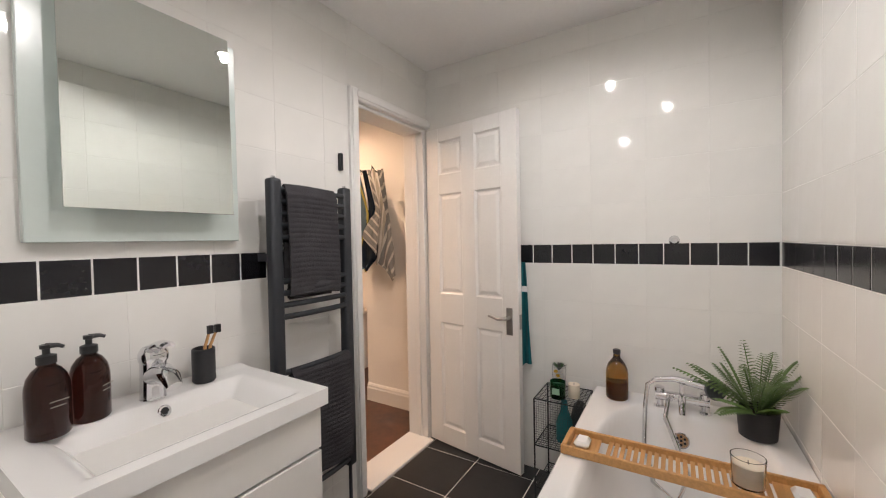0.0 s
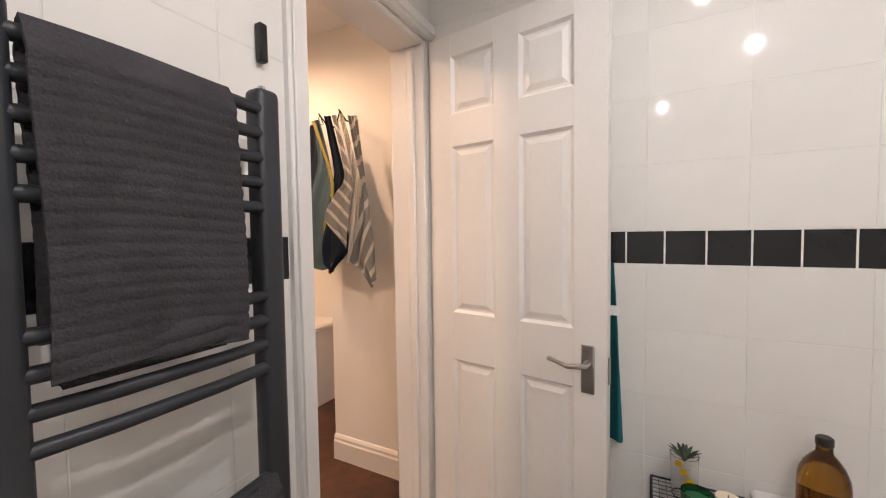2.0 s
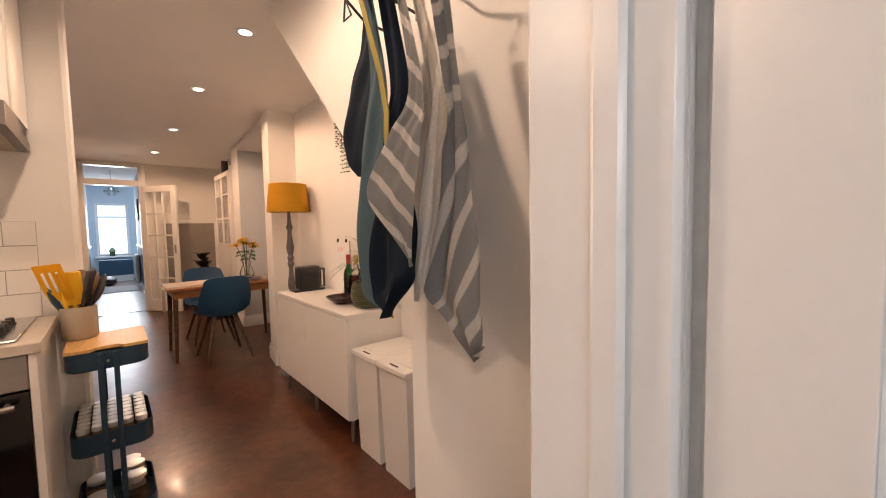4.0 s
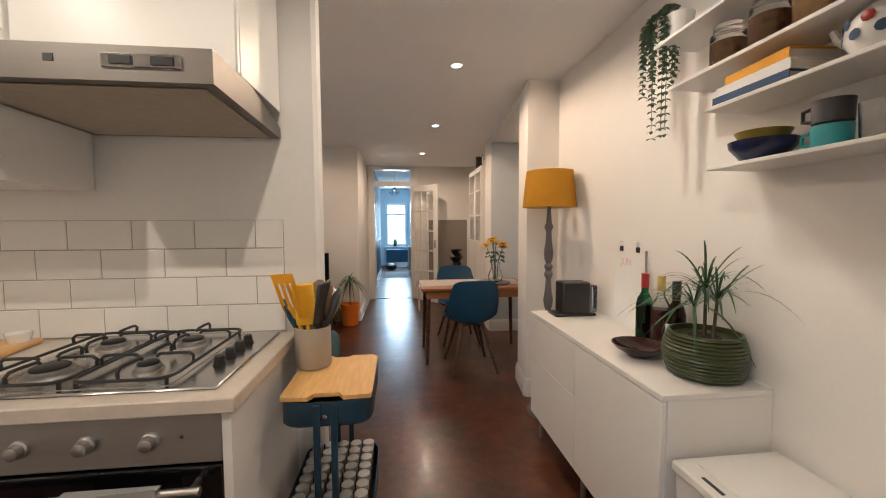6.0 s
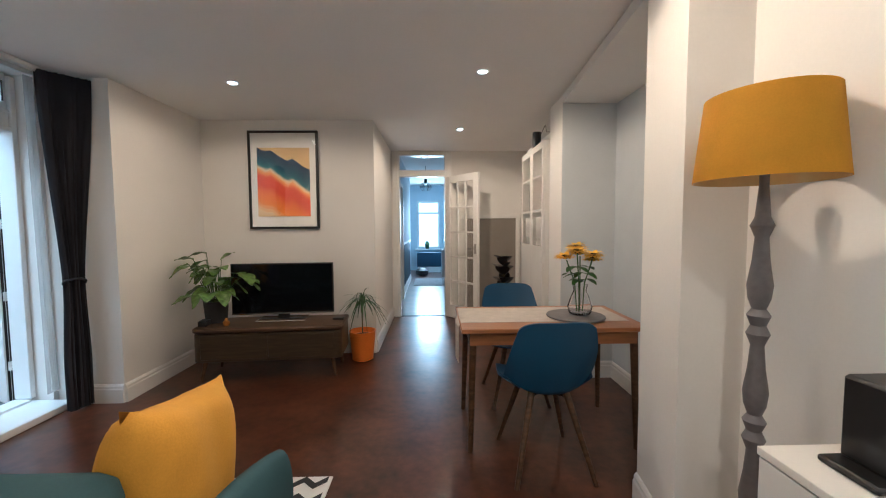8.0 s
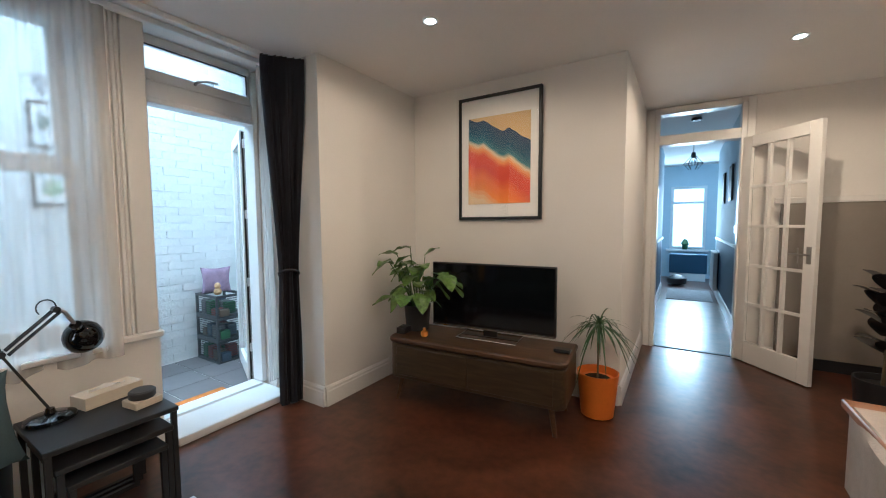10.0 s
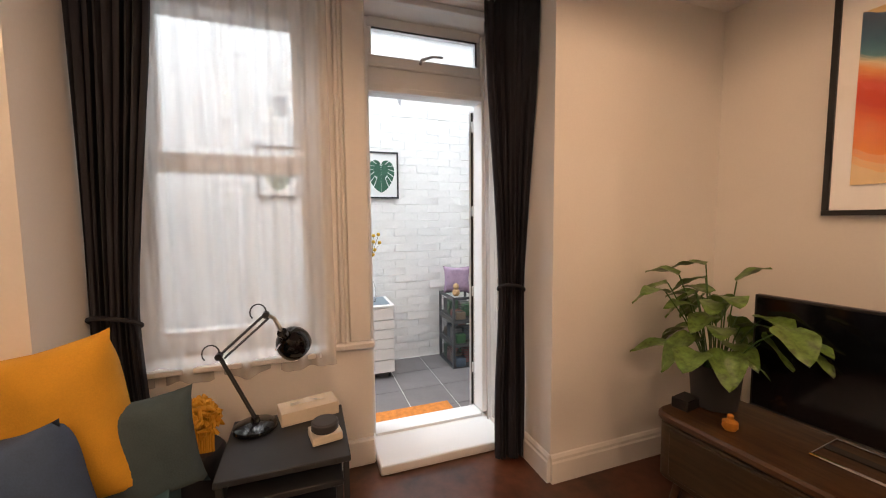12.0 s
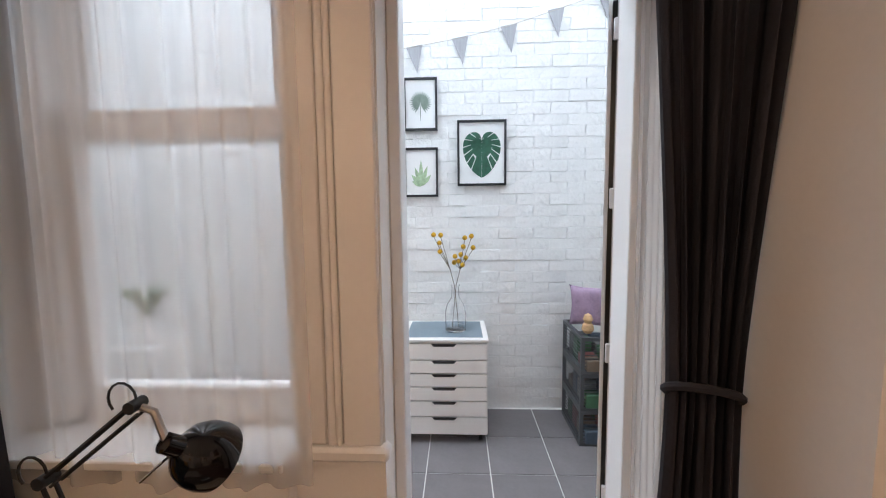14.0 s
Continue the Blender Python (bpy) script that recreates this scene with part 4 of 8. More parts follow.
def tier(z, h, name="tier"):
    bm = bmesh.new()
    w, d, r = 0.128, 0.175, 0.05
    ring = []
    for cx, cy, a0 in ((w - r, d - r, 0), (-w + r, d - r, 90), (-w + r, -d + r, 180), (w - r, -d + r, 270)):
        ring += [(cx + r * math.cos(radians(a0 + a)), cy + r * math.sin(radians(a0 + a))) for a in (0, 30, 60, 90)]
    rows = [[bm.verts.new((x * s, y * s, zz)) for x, y in ring] for s, zz in ((0.97, z), (1.0, z + 0.006), (1.0, z + h), (0.985, z + h), (0.975, z + 0.008))]
    for a, b in zip(rows, rows[1:]):
        for k in range(len(ring)):
            bm.faces.new((a[k], a[(k + 1) % len(ring)], b[(k + 1) % len(ring)], b[k]))
    bm.faces.new(rows[0])
    bm.faces.new(rows[-1])
    return part(name, bm, NAVY, tr)


tier(0.775, 0.072)
tier(0.44, 0.085)
tier(0.11, 0.085)
bm = bmesh.new()
prism(bm, [(-0.124, -0.165), (-0.05, -0.17), (-0.035, -0.145), (0.035, -0.145), (0.05, -0.17), (0.124, -0.165), (0.128, -0.15), (0.128, 0.15), (0.11, 0.172), (0.035, 0.172), (0.025, 0.155), (-0.025, 0.155), (-0.035, 0.172), (-0.11, 0.172), (-0.128, 0.15), (-0.128, -0.15)], "z", 0.849, 0.861)
part("bamboo_lid", bm, PINE, tr, "light bamboo lid with cut-out grips")
for y in (-0.178, 0.178):
    for x in (-0.024, 0.024):
        st = part("strut", B((x - 0.009, x + 0.009, y - 0.005, y + 0.005, 0.07, 0.84), bevel=0.002), NAVY, tr)
    for z in (0.81, 0.485, 0.15):
        bm = cyl(0.006, 0, 0.004, 12)
        bmesh.ops.transform(bm, matrix=pose(0, y + (-0.005 if y < 0 else 0.009), z, 90), verts=bm.verts)
        part("bolt", bm, CHROME, st)
for x in (-0.10, 0.10):
    for y in (-0.14, 0.14):
        part("castor", Tb([(x - 0.012, y, 0.067), (x + 0.012, y, 0.067)], 0.024, 14), BLACK, tr)
        part("castor_fork", B((x - 0.02, x + 0.02, y - 0.01, y + 0.01, 0.07, 0.115)), NAVY, tr)
jarlid = mat("silver_jar_lid", (0.62, 0.61, 0.60), 0.3, 0.9, vary=0.05)
spice = mat("brown_spice", (0.16, 0.09, 0.04), 0.8, vary=0.5, scale=30)
proto = None
for r in range(7):
    for c in range(5):
        m = pose(1.922 - 0.09 + c * 0.045, 3.79 - 0.135 + r * 0.045, 0.406)
        if proto is None:
            proto = thing("spice_jar", "small glass spice jar with a silver lid", "jar", m, "spice jars on the trolley")
            part("glass", L([(0.019, 0), (0.020, 0.002), (0.020, 0.078), (0.0, 0.078)], 12), spice, proto)
            part("lid", L([(0.0205, 0.078), (0.0205, 0.096), (0.0195, 0.098), (0.0, 0.098)], 12), jarlid, proto)
        else:
            copy_thing(proto, m @ pose(0, 0, 0, 0, 0, r * 40 + c * 70))
for k, (x, y, r, h) in enumerate(((-0.06, -0.09, 0.05, 0.10), (0.06, -0.10, 0.04, 0.15), (0.06, 0.0, 0.04, 0.15), (-0.06, 0.03, 0.045, 0.12), (0.05, 0.10, 0.04, 0.13))):
    j = thing("storage_jar", "glass storage jar with a metal clip lid", "jar", pose(1.922 + x, 3.79 + y, 0.076), "storage jars on the trolley")
    part("glass", L([(r * 0.9, 0), (r, 0.005), (r, h * 0.85), (r * 0.85, h)], 20), GLASS, j)
    part("contents", L([(r * 0.86, 0.006), (r * 0.92, 0.012), (r * 0.92, h * 0.6), (0, h * 0.6)], 16), spice if k % 2 else WAX, j)
    part("lid", L([(r * 0.9, h), (r * 0.9, h + 0.014), (0, h + 0.016)], 20), jarlid, j)
crock = thing("utensil_crock", "beige stoneware crock full of kitchen utensils", "utensil holder", pose(1.835, 3.875, 0.819) @ Matrix.Scale(1.15, 4))
part("crock", L([(0.048, 0), (0.052, 0.005), (0.052, 0.118), (0.048, 0.120), (0.046, 0.110), (0.044, 0.008), (0, 0.008)], 28), STONE, crock)


def utensil(kind, a, lean, h, material):
    h *= 0.88
    dx, dy = math.cos(radians(a)) * lean * 0.72, math.sin(radians(a)) * lean * 0.72
    top = Vector((dx * 2.6, dy * 2.6, h))
    bm = bmesh.new()
    tube(bm, [(dx * 0.2, dy * 0.2, 0.012), (dx * 1.8, dy * 1.8, h * 0.72), tuple(top * 0.86)], [0.005, 0.006, 0.005], 8)
    m = Matrix.Translation(top * 0.86) @ (top.to_track_quat("Z", "Y").to_matrix().to_4x4()) @ pose(0, 0, 0, 0, 0, 20) @ Matrix.Scale(1.32 if kind == "slotted" else 1.2, 4)
    b2 = bmesh.new()
    if kind == "slotted":
        holes = []
        for x0 in (-0.022, -0.004, 0.014):
            holes.append((x0, x0 + 0.007))
        xs = [-0.036] + [v for h2 in holes for v in h2] + [0.036]
        grid = {}
        for i, x in enumerate(xs):
            for k, z in enumerate((-0.005, 0.022, 0.078, 0.10)):
                grid[i, k] = b2.verts.new((x * (0.85 if k == 0 else 1), 0, z))
        fs = [b2.faces.new((grid[i, k], grid[i + 1, k], grid[i + 1, k + 1], grid[i, k + 1])) for i in range(len(xs) - 1) for k in range(3) if not (k == 1 and i % 2 == 1)]
        bmesh.ops.solidify(b2, geom=fs, thickness=0.005)
    elif kind == "spatula":
        box(b2, -0.026, 0.026, -0.004, 0.004, -0.02, 0.085, bevel=0.003)
    else:
        lathe(b2, [(0.004, -0.02), (0.022, 0.0), (0.031, 0.03), (0.026, 0.06), (0.006, 0.078)], 16, squash=0.32)
    bmesh.ops.transform(b2, matrix=m, verts=b2.verts)
    me = bpy.data.meshes.new("head")
    b2.to_mesh(me)
    b2.free()
    bm.from_mesh(me)
    part(kind, bm, material, crock)


GREYU = mat("grey_silicone", (0.05, 0.05, 0.055), 0.5)
WOODU = mat("olive_wood_spoon", (0.20, 0.12, 0.06), 0.5, vary=0.3)
for args in (("slotted", 215, 0.030, 0.205, YELLOWP), ("spatula", 250, 0.018, 0.20, YELLOWP), ("ladle", 170, 0.030, 0.15, NAVY), ("spoon", 70, 0.018, 0.21, WOODU), ("spoon", 15, 0.020, 0.215, WOODU), ("spatula", 320, 0.022, 0.205, GREYU), ("spoon", 350, 0.032, 0.19, GREYU), ("tongs", 60, 0.034, 0.18, STEEL)):
    utensil(*args)

# aprons on the stair wall


def striped(name, base, band):
    """Linen with pale woven bands and a fine slub."""
    m = bpy.data.materials.new(name)
    m.use_nodes = True
    nt = m.node_tree
    bs = nt.nodes["Principled BSDF"]
    uvn, wv, cr = nt.nodes.new("ShaderNodeTexCoord"), nt.nodes.new("ShaderNodeTexWave"), nt.nodes.new("ShaderNodeValToRGB")
    wv.bands_direction, wv.wave_profile = "X", "SIN"
    wv.inputs["Scale"].default_value, wv.inputs["Distortion"].default_value = 6.48, 0.0
    cr.color_ramp.elements[0].position, cr.color_ramp.elements[0].color = 0.74, (*base, 1)
    cr.color_ramp.elements[1].position, cr.color_ramp.elements[1].color = 0.86, (*band, 1)
    slub, rng_ = nt.nodes.new("ShaderNodeTexNoise"), nt.nodes.new("ShaderNodeMapRange")
    mp = nt.nodes.new("ShaderNodeMapping")
    mp.inputs["Scale"].default_value = (900, 120, 1)
    slub.inputs["Scale"].default_value, slub.inputs["Detail"].default_value = 1.0, 3
    rng_.inputs["To Min"].default_value, rng_.inputs["To Max"].default_value = 0.75, 1.25
    sc = nt.nodes.new("ShaderNodeVectorMath")
    sc.operation = "SCALE"
    bp = nt.nodes.new("ShaderNodeBump")
    bp.inputs["Strength"].default_value, bp.inputs["Distance"].default_value = 0.25, 0.002
    nt.links.new(uvn.outputs["UV"], wv.inputs[0])
    nt.links.new(uvn.outputs["UV"], mp.inputs[0])
    nt.links.new(mp.outputs[0], slub.inputs[0])
    nt.links.new(slub.outputs[0], rng_.inputs["Value"])
    nt.links.new(slub.outputs[0], bp.inputs["Height"])
    nt.links.new(wv.outputs[0], cr.inputs[0])
    nt.links.new(cr.outputs[0], sc.inputs[0])
    nt.links.new(rng_.outputs[0], sc.inputs["Scale"])
    nt.links.new(sc.outputs[0], bs.inputs["Base Color"])
    nt.links.new(bp.outputs[0], bs.inputs["Normal"])
    bs.inputs["Roughness"].default_value = 0.95
    return m


STRIPE = striped("grey_striped_linen", (0.33, 0.33, 0.32), (0.72, 0.69, 0.64))
PALESTRIPE = striped("pale_striped_linen", (0.60, 0.56, 0.49), (0.80, 0.77, 0.71))
APRB = mat("slate_blue_cotton", (0.105, 0.175, 0.215), 0.9, vary=0.15, scale=7, bump=0.12, fine=200)
APRN = mat("dark_navy_cotton", (0.010, 0.022, 0.042), 0.9, vary=0.2, scale=7, bump=0.3, fine=200)
OLIVES = mat("olive_yellow_tape", (0.30, 0.25, 0.05), 0.85, vary=0.1)


def hung(name, label, material, rows, folds, seed, uv_turn=0.0, wave=0.006, nu=44, nv=48):
    """Cloth that hangs off the wall at x = 2.60. rows, top to bottom: left y, left z, right y, right z, and how far each edge stands off the wall."""
    bm = bmesh.new()
    uv = bm.loops.layers.uv.new("UVMap")

    def at(v):
        k = v * (len(rows) - 1)
        i = min(int(k), len(rows) - 2)
        f = k - i
        a, b, c, d = (rows[max(0, min(len(rows) - 1, i + q))] for q in (-1, 0, 1, 2))
        return [q1 + 0.5 * f * (q2 - q0 + f * (2 * q0 - 5 * q1 + 4 * q2 - q3 + f * (3 * (q1 - q2) + q3 - q0))) for q0, q1, q2, q3 in zip(a, b, c, d)]
    grid = []
    for i in range(nu + 1):
        for j in range(nv + 1):
            u, v = i / nu, j / nv
            y0, z0, y1, z1, d0, d1 = at(v)
            ripple = wave * (0.35 + v) * math.sin(u * folds * math.tau + seed + 1.5 * v) + 0.35 * wave * math.sin(u * 17 + v * 11 + seed) + 0.3 * wave * math.sin(v * 23 + 5 * u + seed)
            off = d0 + (d1 - d0) * u + ripple
            grid.append(bm.verts.new((2.60 - max(0.006, off), y0 + (y1 - y0) * u, z0 + (z1 - z0) * u)))
    c, s = math.cos(radians(uv_turn)), math.sin(radians(uv_turn))
    faces = []
    for i in range(nu):
        for j in range(nv):
            q = [(i, j), (i + 1, j), (i + 1, j + 1), (i, j + 1)]
            fc = bm.faces.new([grid[a * (nv + 1) + b] for a, b in q])
            faces.append(fc)
            for lp, (a, b) in zip(fc.loops, q):
                x, y = grid[a * (nv + 1) + b].co.y, grid[a * (nv + 1) + b].co.z
                lp[uv].uv = (x * c - y * s, x * s + y * c)
    bmesh.ops.solidify(bm, geom=faces, thickness=0.003)
    return solid(name, bm, material, label, "apron", group="aprons on the hooks", smooth=70)


hung("apron", "dark navy apron bib folded over behind the others", APRN, [(2.52, 1.82, 2.47, 1.82, 0.12, 0.14), (2.553, 1.73, 2.423, 1.656, 0.12, 0.15), (2.606, 1.65, 2.417, 1.568, 0.122, 0.155), (2.64, 1.539, 2.425, 1.475, 0.125, 0.16), (2.627, 1.46, 2.455, 1.423, 0.125, 0.155), (2.565, 1.405, 2.527, 1.4, 0.13, 0.14)], 1.2, 0.3, 0, 0.006)
blue_apron = hung("apron", "slate blue cotton apron hanging on a wall hook", APRB, [(2.44, 1.82, 2.39, 1.82, 0.17, 0.19), (2.427, 1.654, 2.313, 1.588, 0.165, 0.195), (2.454, 1.542, 2.307, 1.484, 0.16, 0.2), (2.506, 1.434, 2.308, 1.389, 0.152, 0.205), (2.526, 1.292, 2.296, 1.285, 0.15, 0.205), (2.524, 1.178, 2.291, 1.205, 0.15, 0.205), (2.497, 1.098, 2.291, 1.14, 0.155, 0.205), (2.412, 1.077, 2.298, 1.104, 0.17, 0.205)], 1.1, 0.4, 0, 0.009)
hung("apron", "dark navy apron hanging on a wall hook", APRN, [(2.34, 1.82, 2.31, 1.82, 0.2, 0.2), (2.288, 1.573, 2.224, 1.54, 0.205, 0.205), (2.295, 1.485, 2.224, 1.46, 0.21, 0.21), (2.322, 1.351, 2.217, 1.336, 0.215, 0.215), (2.346, 1.252, 2.202, 1.255, 0.218, 0.22), (2.356, 1.164, 2.2, 1.194, 0.218, 0.22), (2.353, 1.116, 2.209, 1.164, 0.218, 0.22), (2.332, 1.094, 2.269, 1.116, 0.216, 0.216), (2.318, 1.073, 2.307, 1.078, 0.215, 0.215)], 1.6, 1.4, 0, 0.009)
hung("apron", "grey apron with pale stripes folded over a hook", STRIPE, [(2.3, 1.82, 2.27, 1.82, 0.196, 0.2), (2.22, 1.538, 2.175, 1.517, 0.211, 0.21), (2.259, 1.448, 2.18, 1.435, 0.231, 0.215), (2.287, 1.389, 2.183, 1.376, 0.246, 0.22), (2.302, 1.327, 2.188, 1.31, 0.261, 0.225), (2.253, 1.254, 2.196, 1.248, 0.241, 0.225), (2.214, 1.193, 2.206, 1.191, 0.221, 0.225)], 0.8, 2.2, 46, 0.004)
hung("apron", "pale striped linen cloth hanging in a long fold", PALESTRIPE, [(2.26, 1.82, 2.24, 1.82, 0.19, 0.19), (2.188, 1.526, 2.144, 1.503, 0.19, 0.19), (2.2, 1.402, 2.156, 1.391, 0.195, 0.19), (2.207, 1.302, 2.177, 1.281, 0.2, 0.19), (2.224, 1.182, 2.199, 1.185, 0.2, 0.195), (2.231, 1.12, 2.224, 1.119, 0.2, 0.2)], 0.6, 0.2, -8, 0.004)
hung("apron", "grey striped cloth hanging with a pointed corner", STRIPE, [(2.24, 1.82, 2.2, 1.82, 0.15, 0.14), (2.168, 1.522, 2.157, 1.524, 0.165, 0.14), (2.178, 1.432, 2.141, 1.424, 0.165, 0.14), (2.192, 1.343, 2.127, 1.328, 0.165, 0.145), (2.209, 1.267, 2.114, 1.254, 0.165, 0.15), (2.231, 1.178, 2.104, 1.183, 0.165, 0.155), (2.229, 1.125, 2.094, 1.127, 0.165, 0.16), (2.172, 1.088, 2.087, 1.08, 0.165, 0.165), (2.15, 1.043, 2.085, 1.056, 0.15, 0.165), (2.157, 0.993, 2.089, 1.052, 0.11, 0.16)], 1.6, 0.9, -20, 0.008)
bm = bmesh.new()
STRAP = [(2.4, 2.42, 1.81), (2.382, 2.309, 1.581), (2.382, 2.288, 1.496), (2.382, 2.293, 1.43), (2.405, 2.37, 1.3), (2.42, 2.37, 1.15), (2.43, 2.365, 1.06)]
sheet(bm, lambda u, v: tuple(Vector(STRAP[min(int(v * 6), 5)]).lerp(Vector(STRAP[min(int(v * 6), 5) + 1]), v * 6 - min(int(v * 6), 5)) + Vector((0.004 * u, 0.022 * (u - 0.5), 0))), 2, 24, 0.002)
part("strap", bm, OLIVES, blue_apron, "olive yellow apron strap")
for y in (2.32, 2.45, 2.58):
    hk = thing("coat_hook", "small dark double hook on the wall", "hook", pose(2.598, y, 1.83), "hooks on the stair wall")
    part("plate", B((-0.005, 0.0, -0.01, 0.01, -0.02, 0.03), bevel=0.002), BLACKM, hk)
    part("prong", Tb([(-0.004, 0, -0.005), (-0.10, -0.02, -0.01), (-0.17, -0.04, 0.02)], 0.004, 6), BLACKM, hk)
    part("loop", Tb([(-0.165, -0.04, 0.015), (-0.16, -0.06, -0.03), (-0.16, -0.02, -0.03)], 0.003, 6, True), BLACKM, hk)

# ---- sideboard side of the kitchen ----
sb = thing("sideboard", "long white sideboard on short metal legs", "sideboard", pose(2.93, 3.60, 0))
part("top", B((-0.002, 0.379, -0.001, 1.175, 0.752, 0.772), bevel=0.002), LACQUER, sb)
part("body", B((0.018, 0.379, 0.0, 1.174, 0.15, 0.752)), LACQUER, sb)
for y0, y1, z0, z1 in ((0.004, 0.585, 0.154, 0.748), (0.589, 1.170, 0.50, 0.748), (0.589, 1.170, 0.154, 0.496)):
    part("front", B((0.0, 0.018, y0, y1, z0, z1), bevel=0.0015), LACQUER, sb)
for y in (0.05, 0.585, 1.12):
    for x in (0.05, 0.33):
        part("leg", cyl(0.012, 0, 0.15, 14, (x, y, 0)), STEEL, sb)
part("backsplash", B((0.372, 0.379, 0.0, 1.174, 0.772, 0.776)), LACQUER, sb)
for k, y0 in enumerate((3.325, 3.06)):
    bn = thing("waste_bin", "white lidded recycling bin under the stairs", "bin", pose(2.955, y0, 0), "recycling bins")
    bm = bmesh.new()
    o = [[bm.verts.new((x, y, z)) for x, y in ((i, i), (0.345 - i, i), (0.345 - i, 0.25 - i), (i, 0.25 - i))] for i, z in ((0.02, 0.0), (0.004, 0.545), (0.0, 0.555))]
    for a, b in zip(o, o[1:]):
        for q in range(4):
            bm.faces.new((a[q], a[(q + 1) % 4], b[(q + 1) % 4], b[q]))
    bm.faces.new(o[0])
    part("bin_body", bm, LACQUER, bn, smooth=0)
    ld = part("lid", B((-0.008, 0.35, -0.004, 0.254, 0.552, 0.585), bevel=0.006), LACQUER, bn)
    part("lid_panel", B((0.05, 0.30, 0.03, 0.22, 0.584, 0.589), bevel=0.002), LACQUER, ld)
    part("lid_slot", B((0.012, 0.022, 0.09, 0.16, 0.5855, 0.5875)), BLACKM, ld)

pot_g = thing("dragon_tree", "spiky dragon plant in a ribbed olive green pot", "plant", pose(3.18, 3.735, 0.772) @ Matrix.Scale(0.94, 4))
prof = [(0.085, 0.0), (0.10, 0.008)]
for k in range(12):
    z = 0.012 + k * 0.0125
    r = 0.108 + 0.026 * math.sin(math.pi * (k + 2) / 15)
    prof += [(r, z), (r + 0.004, z + 0.006), (r, z + 0.0115)]
prof += [(0.118, 0.165), (0.110, 0.165), (0.108, 0.145), (0, 0.145)]
part("pot", L(prof, 36), OLIVE, pot_g)
part("soil", L([(0.109, 0.14), (0.0, 0.15)], 24), SOIL, pot_g)


def spiky(parent, rng, stems, leaves, length, width, droop, material, lean=0.0, low=-0.1):
    """Strap-leaved heads on thin stems."""
    for sx, sy, h in stems:
        part("stem", Tb([(sx * 0.5, sy * 0.5, 0.0), (sx * 0.8, sy * 0.8, h * 0.6), (sx, sy, h)], [0.008, 0.006, 0.005], 8), STEM, parent)
        for k in range(leaves):
            a, el = k * 2.39996, rng.uniform(low, 1.45)
            d = Vector((math.cos(a) * math.cos(el) - lean, math.sin(a) * math.cos(el), math.sin(el)))
            if lean and d.x > 0.35:
                d.x = 0.35
            bm = bmesh.new()
            blade(bm, (sx, sy, h - 0.03 * rng.random()), d, length * rng.uniform(0.7, 1.1), width, droop * rng.uniform(0.5, 1.3), 8)
            part("leaf", bm, material, parent)


spiky(pot_g, random.Random(7), [(0.0, 0.0, 0.33), (0.02, -0.03, 0.29), (-0.02, 0.03, 0.27)], 24, 0.31, 0.0042, 0.62, LEAFD, 0.24, 0.25)
solid("fruit_bowl", L([(0.03, 0), (0.035, 0.004), (0.085, 0.03), (0.102, 0.05), (0.098, 0.05), (0.08, 0.034), (0.03, 0.010), (0, 0.010)], 36), PLUM, "dark plum glazed shallow bowl on the sideboard", "bowl", m=pose(3.08, 3.945, 0.7725))


def wine(m, glassm, capm, label, h=0.30, papered=True):
    b = thing("wine_bottle", label, "bottle", m, "bottles on the sideboard")
    part("bottle", L([(0.030, 0), (0.036, 0.005), (0.036, h * 0.55), (0.030, h * 0.64), (0.015, h * 0.73), (0.0145, h)], 24), glassm, b)
    part("contents", L([(0.030, 0.004), (0.033, 0.008), (0.033, h * 0.54), (0, h * 0.54)], 20), mat("red_wine", (0.06, 0.004, 0.006), 0.2), b)
    part("capsule", L([(0.0165, h * 0.80), (0.0165, h + 0.004), (0, h + 0.005)], 16), capm, b)
    if papered:
        part("paper_label", L([(0.0364, h * 0.16), (0.0364, h * 0.42)], 24), PAPER, b, "plain pale paper label")


REDC = mat("red_foil", (0.35, 0.02, 0.02), 0.35, vary=0.05)
GOLD = mat("yellow_foil", (0.55, 0.42, 0.12), 0.35, vary=0.05)
wine(pose(3.235, 4.14, 0.7725), GREENG, REDC, "green glass wine bottle with a red capsule", papered=False)
wine(pose(3.245, 4.045, 0.7725), GLASS, GOLD, "clear bottle of red wine with a yellow capsule", papered=False)
wine(pose(3.245, 3.955, 0.7725), BROWNG, BLACK, "dark wine bottle with a black capsule", 0.29)
knife = solid("palette_knife", B((-0.010, 0.010, -0.002, 0.002, 0, 0.40), bevel=0.0015), STEEL, "long flat steel blade leaning on the wall", "blade", m=pose(3.29, 4.19, 0.7725, 0, 4, 90))
cal = thing("clip_board", "white paper sheet on a board leaning on the wall", "board", pose(3.292, 4.235, 0.7725, 0, 3.0, 0))
part("sheet", B((0.0, 0.006, 0.0, 0.262, 0.0, 0.40)), PAPER, cal)
for y in (0.06, 0.20):
    c = part("bulldog_clip", B((-0.008, 0.012, y, y + 0.028, 0.385, 0.412), bevel=0.002), BLACK, cal)
    part("clip_wire", Tb([(-0.004, y + 0.004, 0.41), (-0.006, y + 0.004, 0.435), (-0.006, y + 0.024, 0.435), (-0.004, y + 0.024, 0.41)], 0.0014, 5), CHROME, c)
txt = bpy.data.curves.new("month", "FONT")
txt.body, txt.size, txt.extrude, txt.align_x = "JUN", 0.052, 0.0004, "CENTER"
tmp = bpy.data.objects.new("tmp", txt)
me = bpy.data.meshes.new_from_object(tmp)
me.materials.append(mat("pale_red_print", (0.75, 0.52, 0.48), 0.8, vary=0.03))
lab = new("printed_month", me)
lab.parent = cal
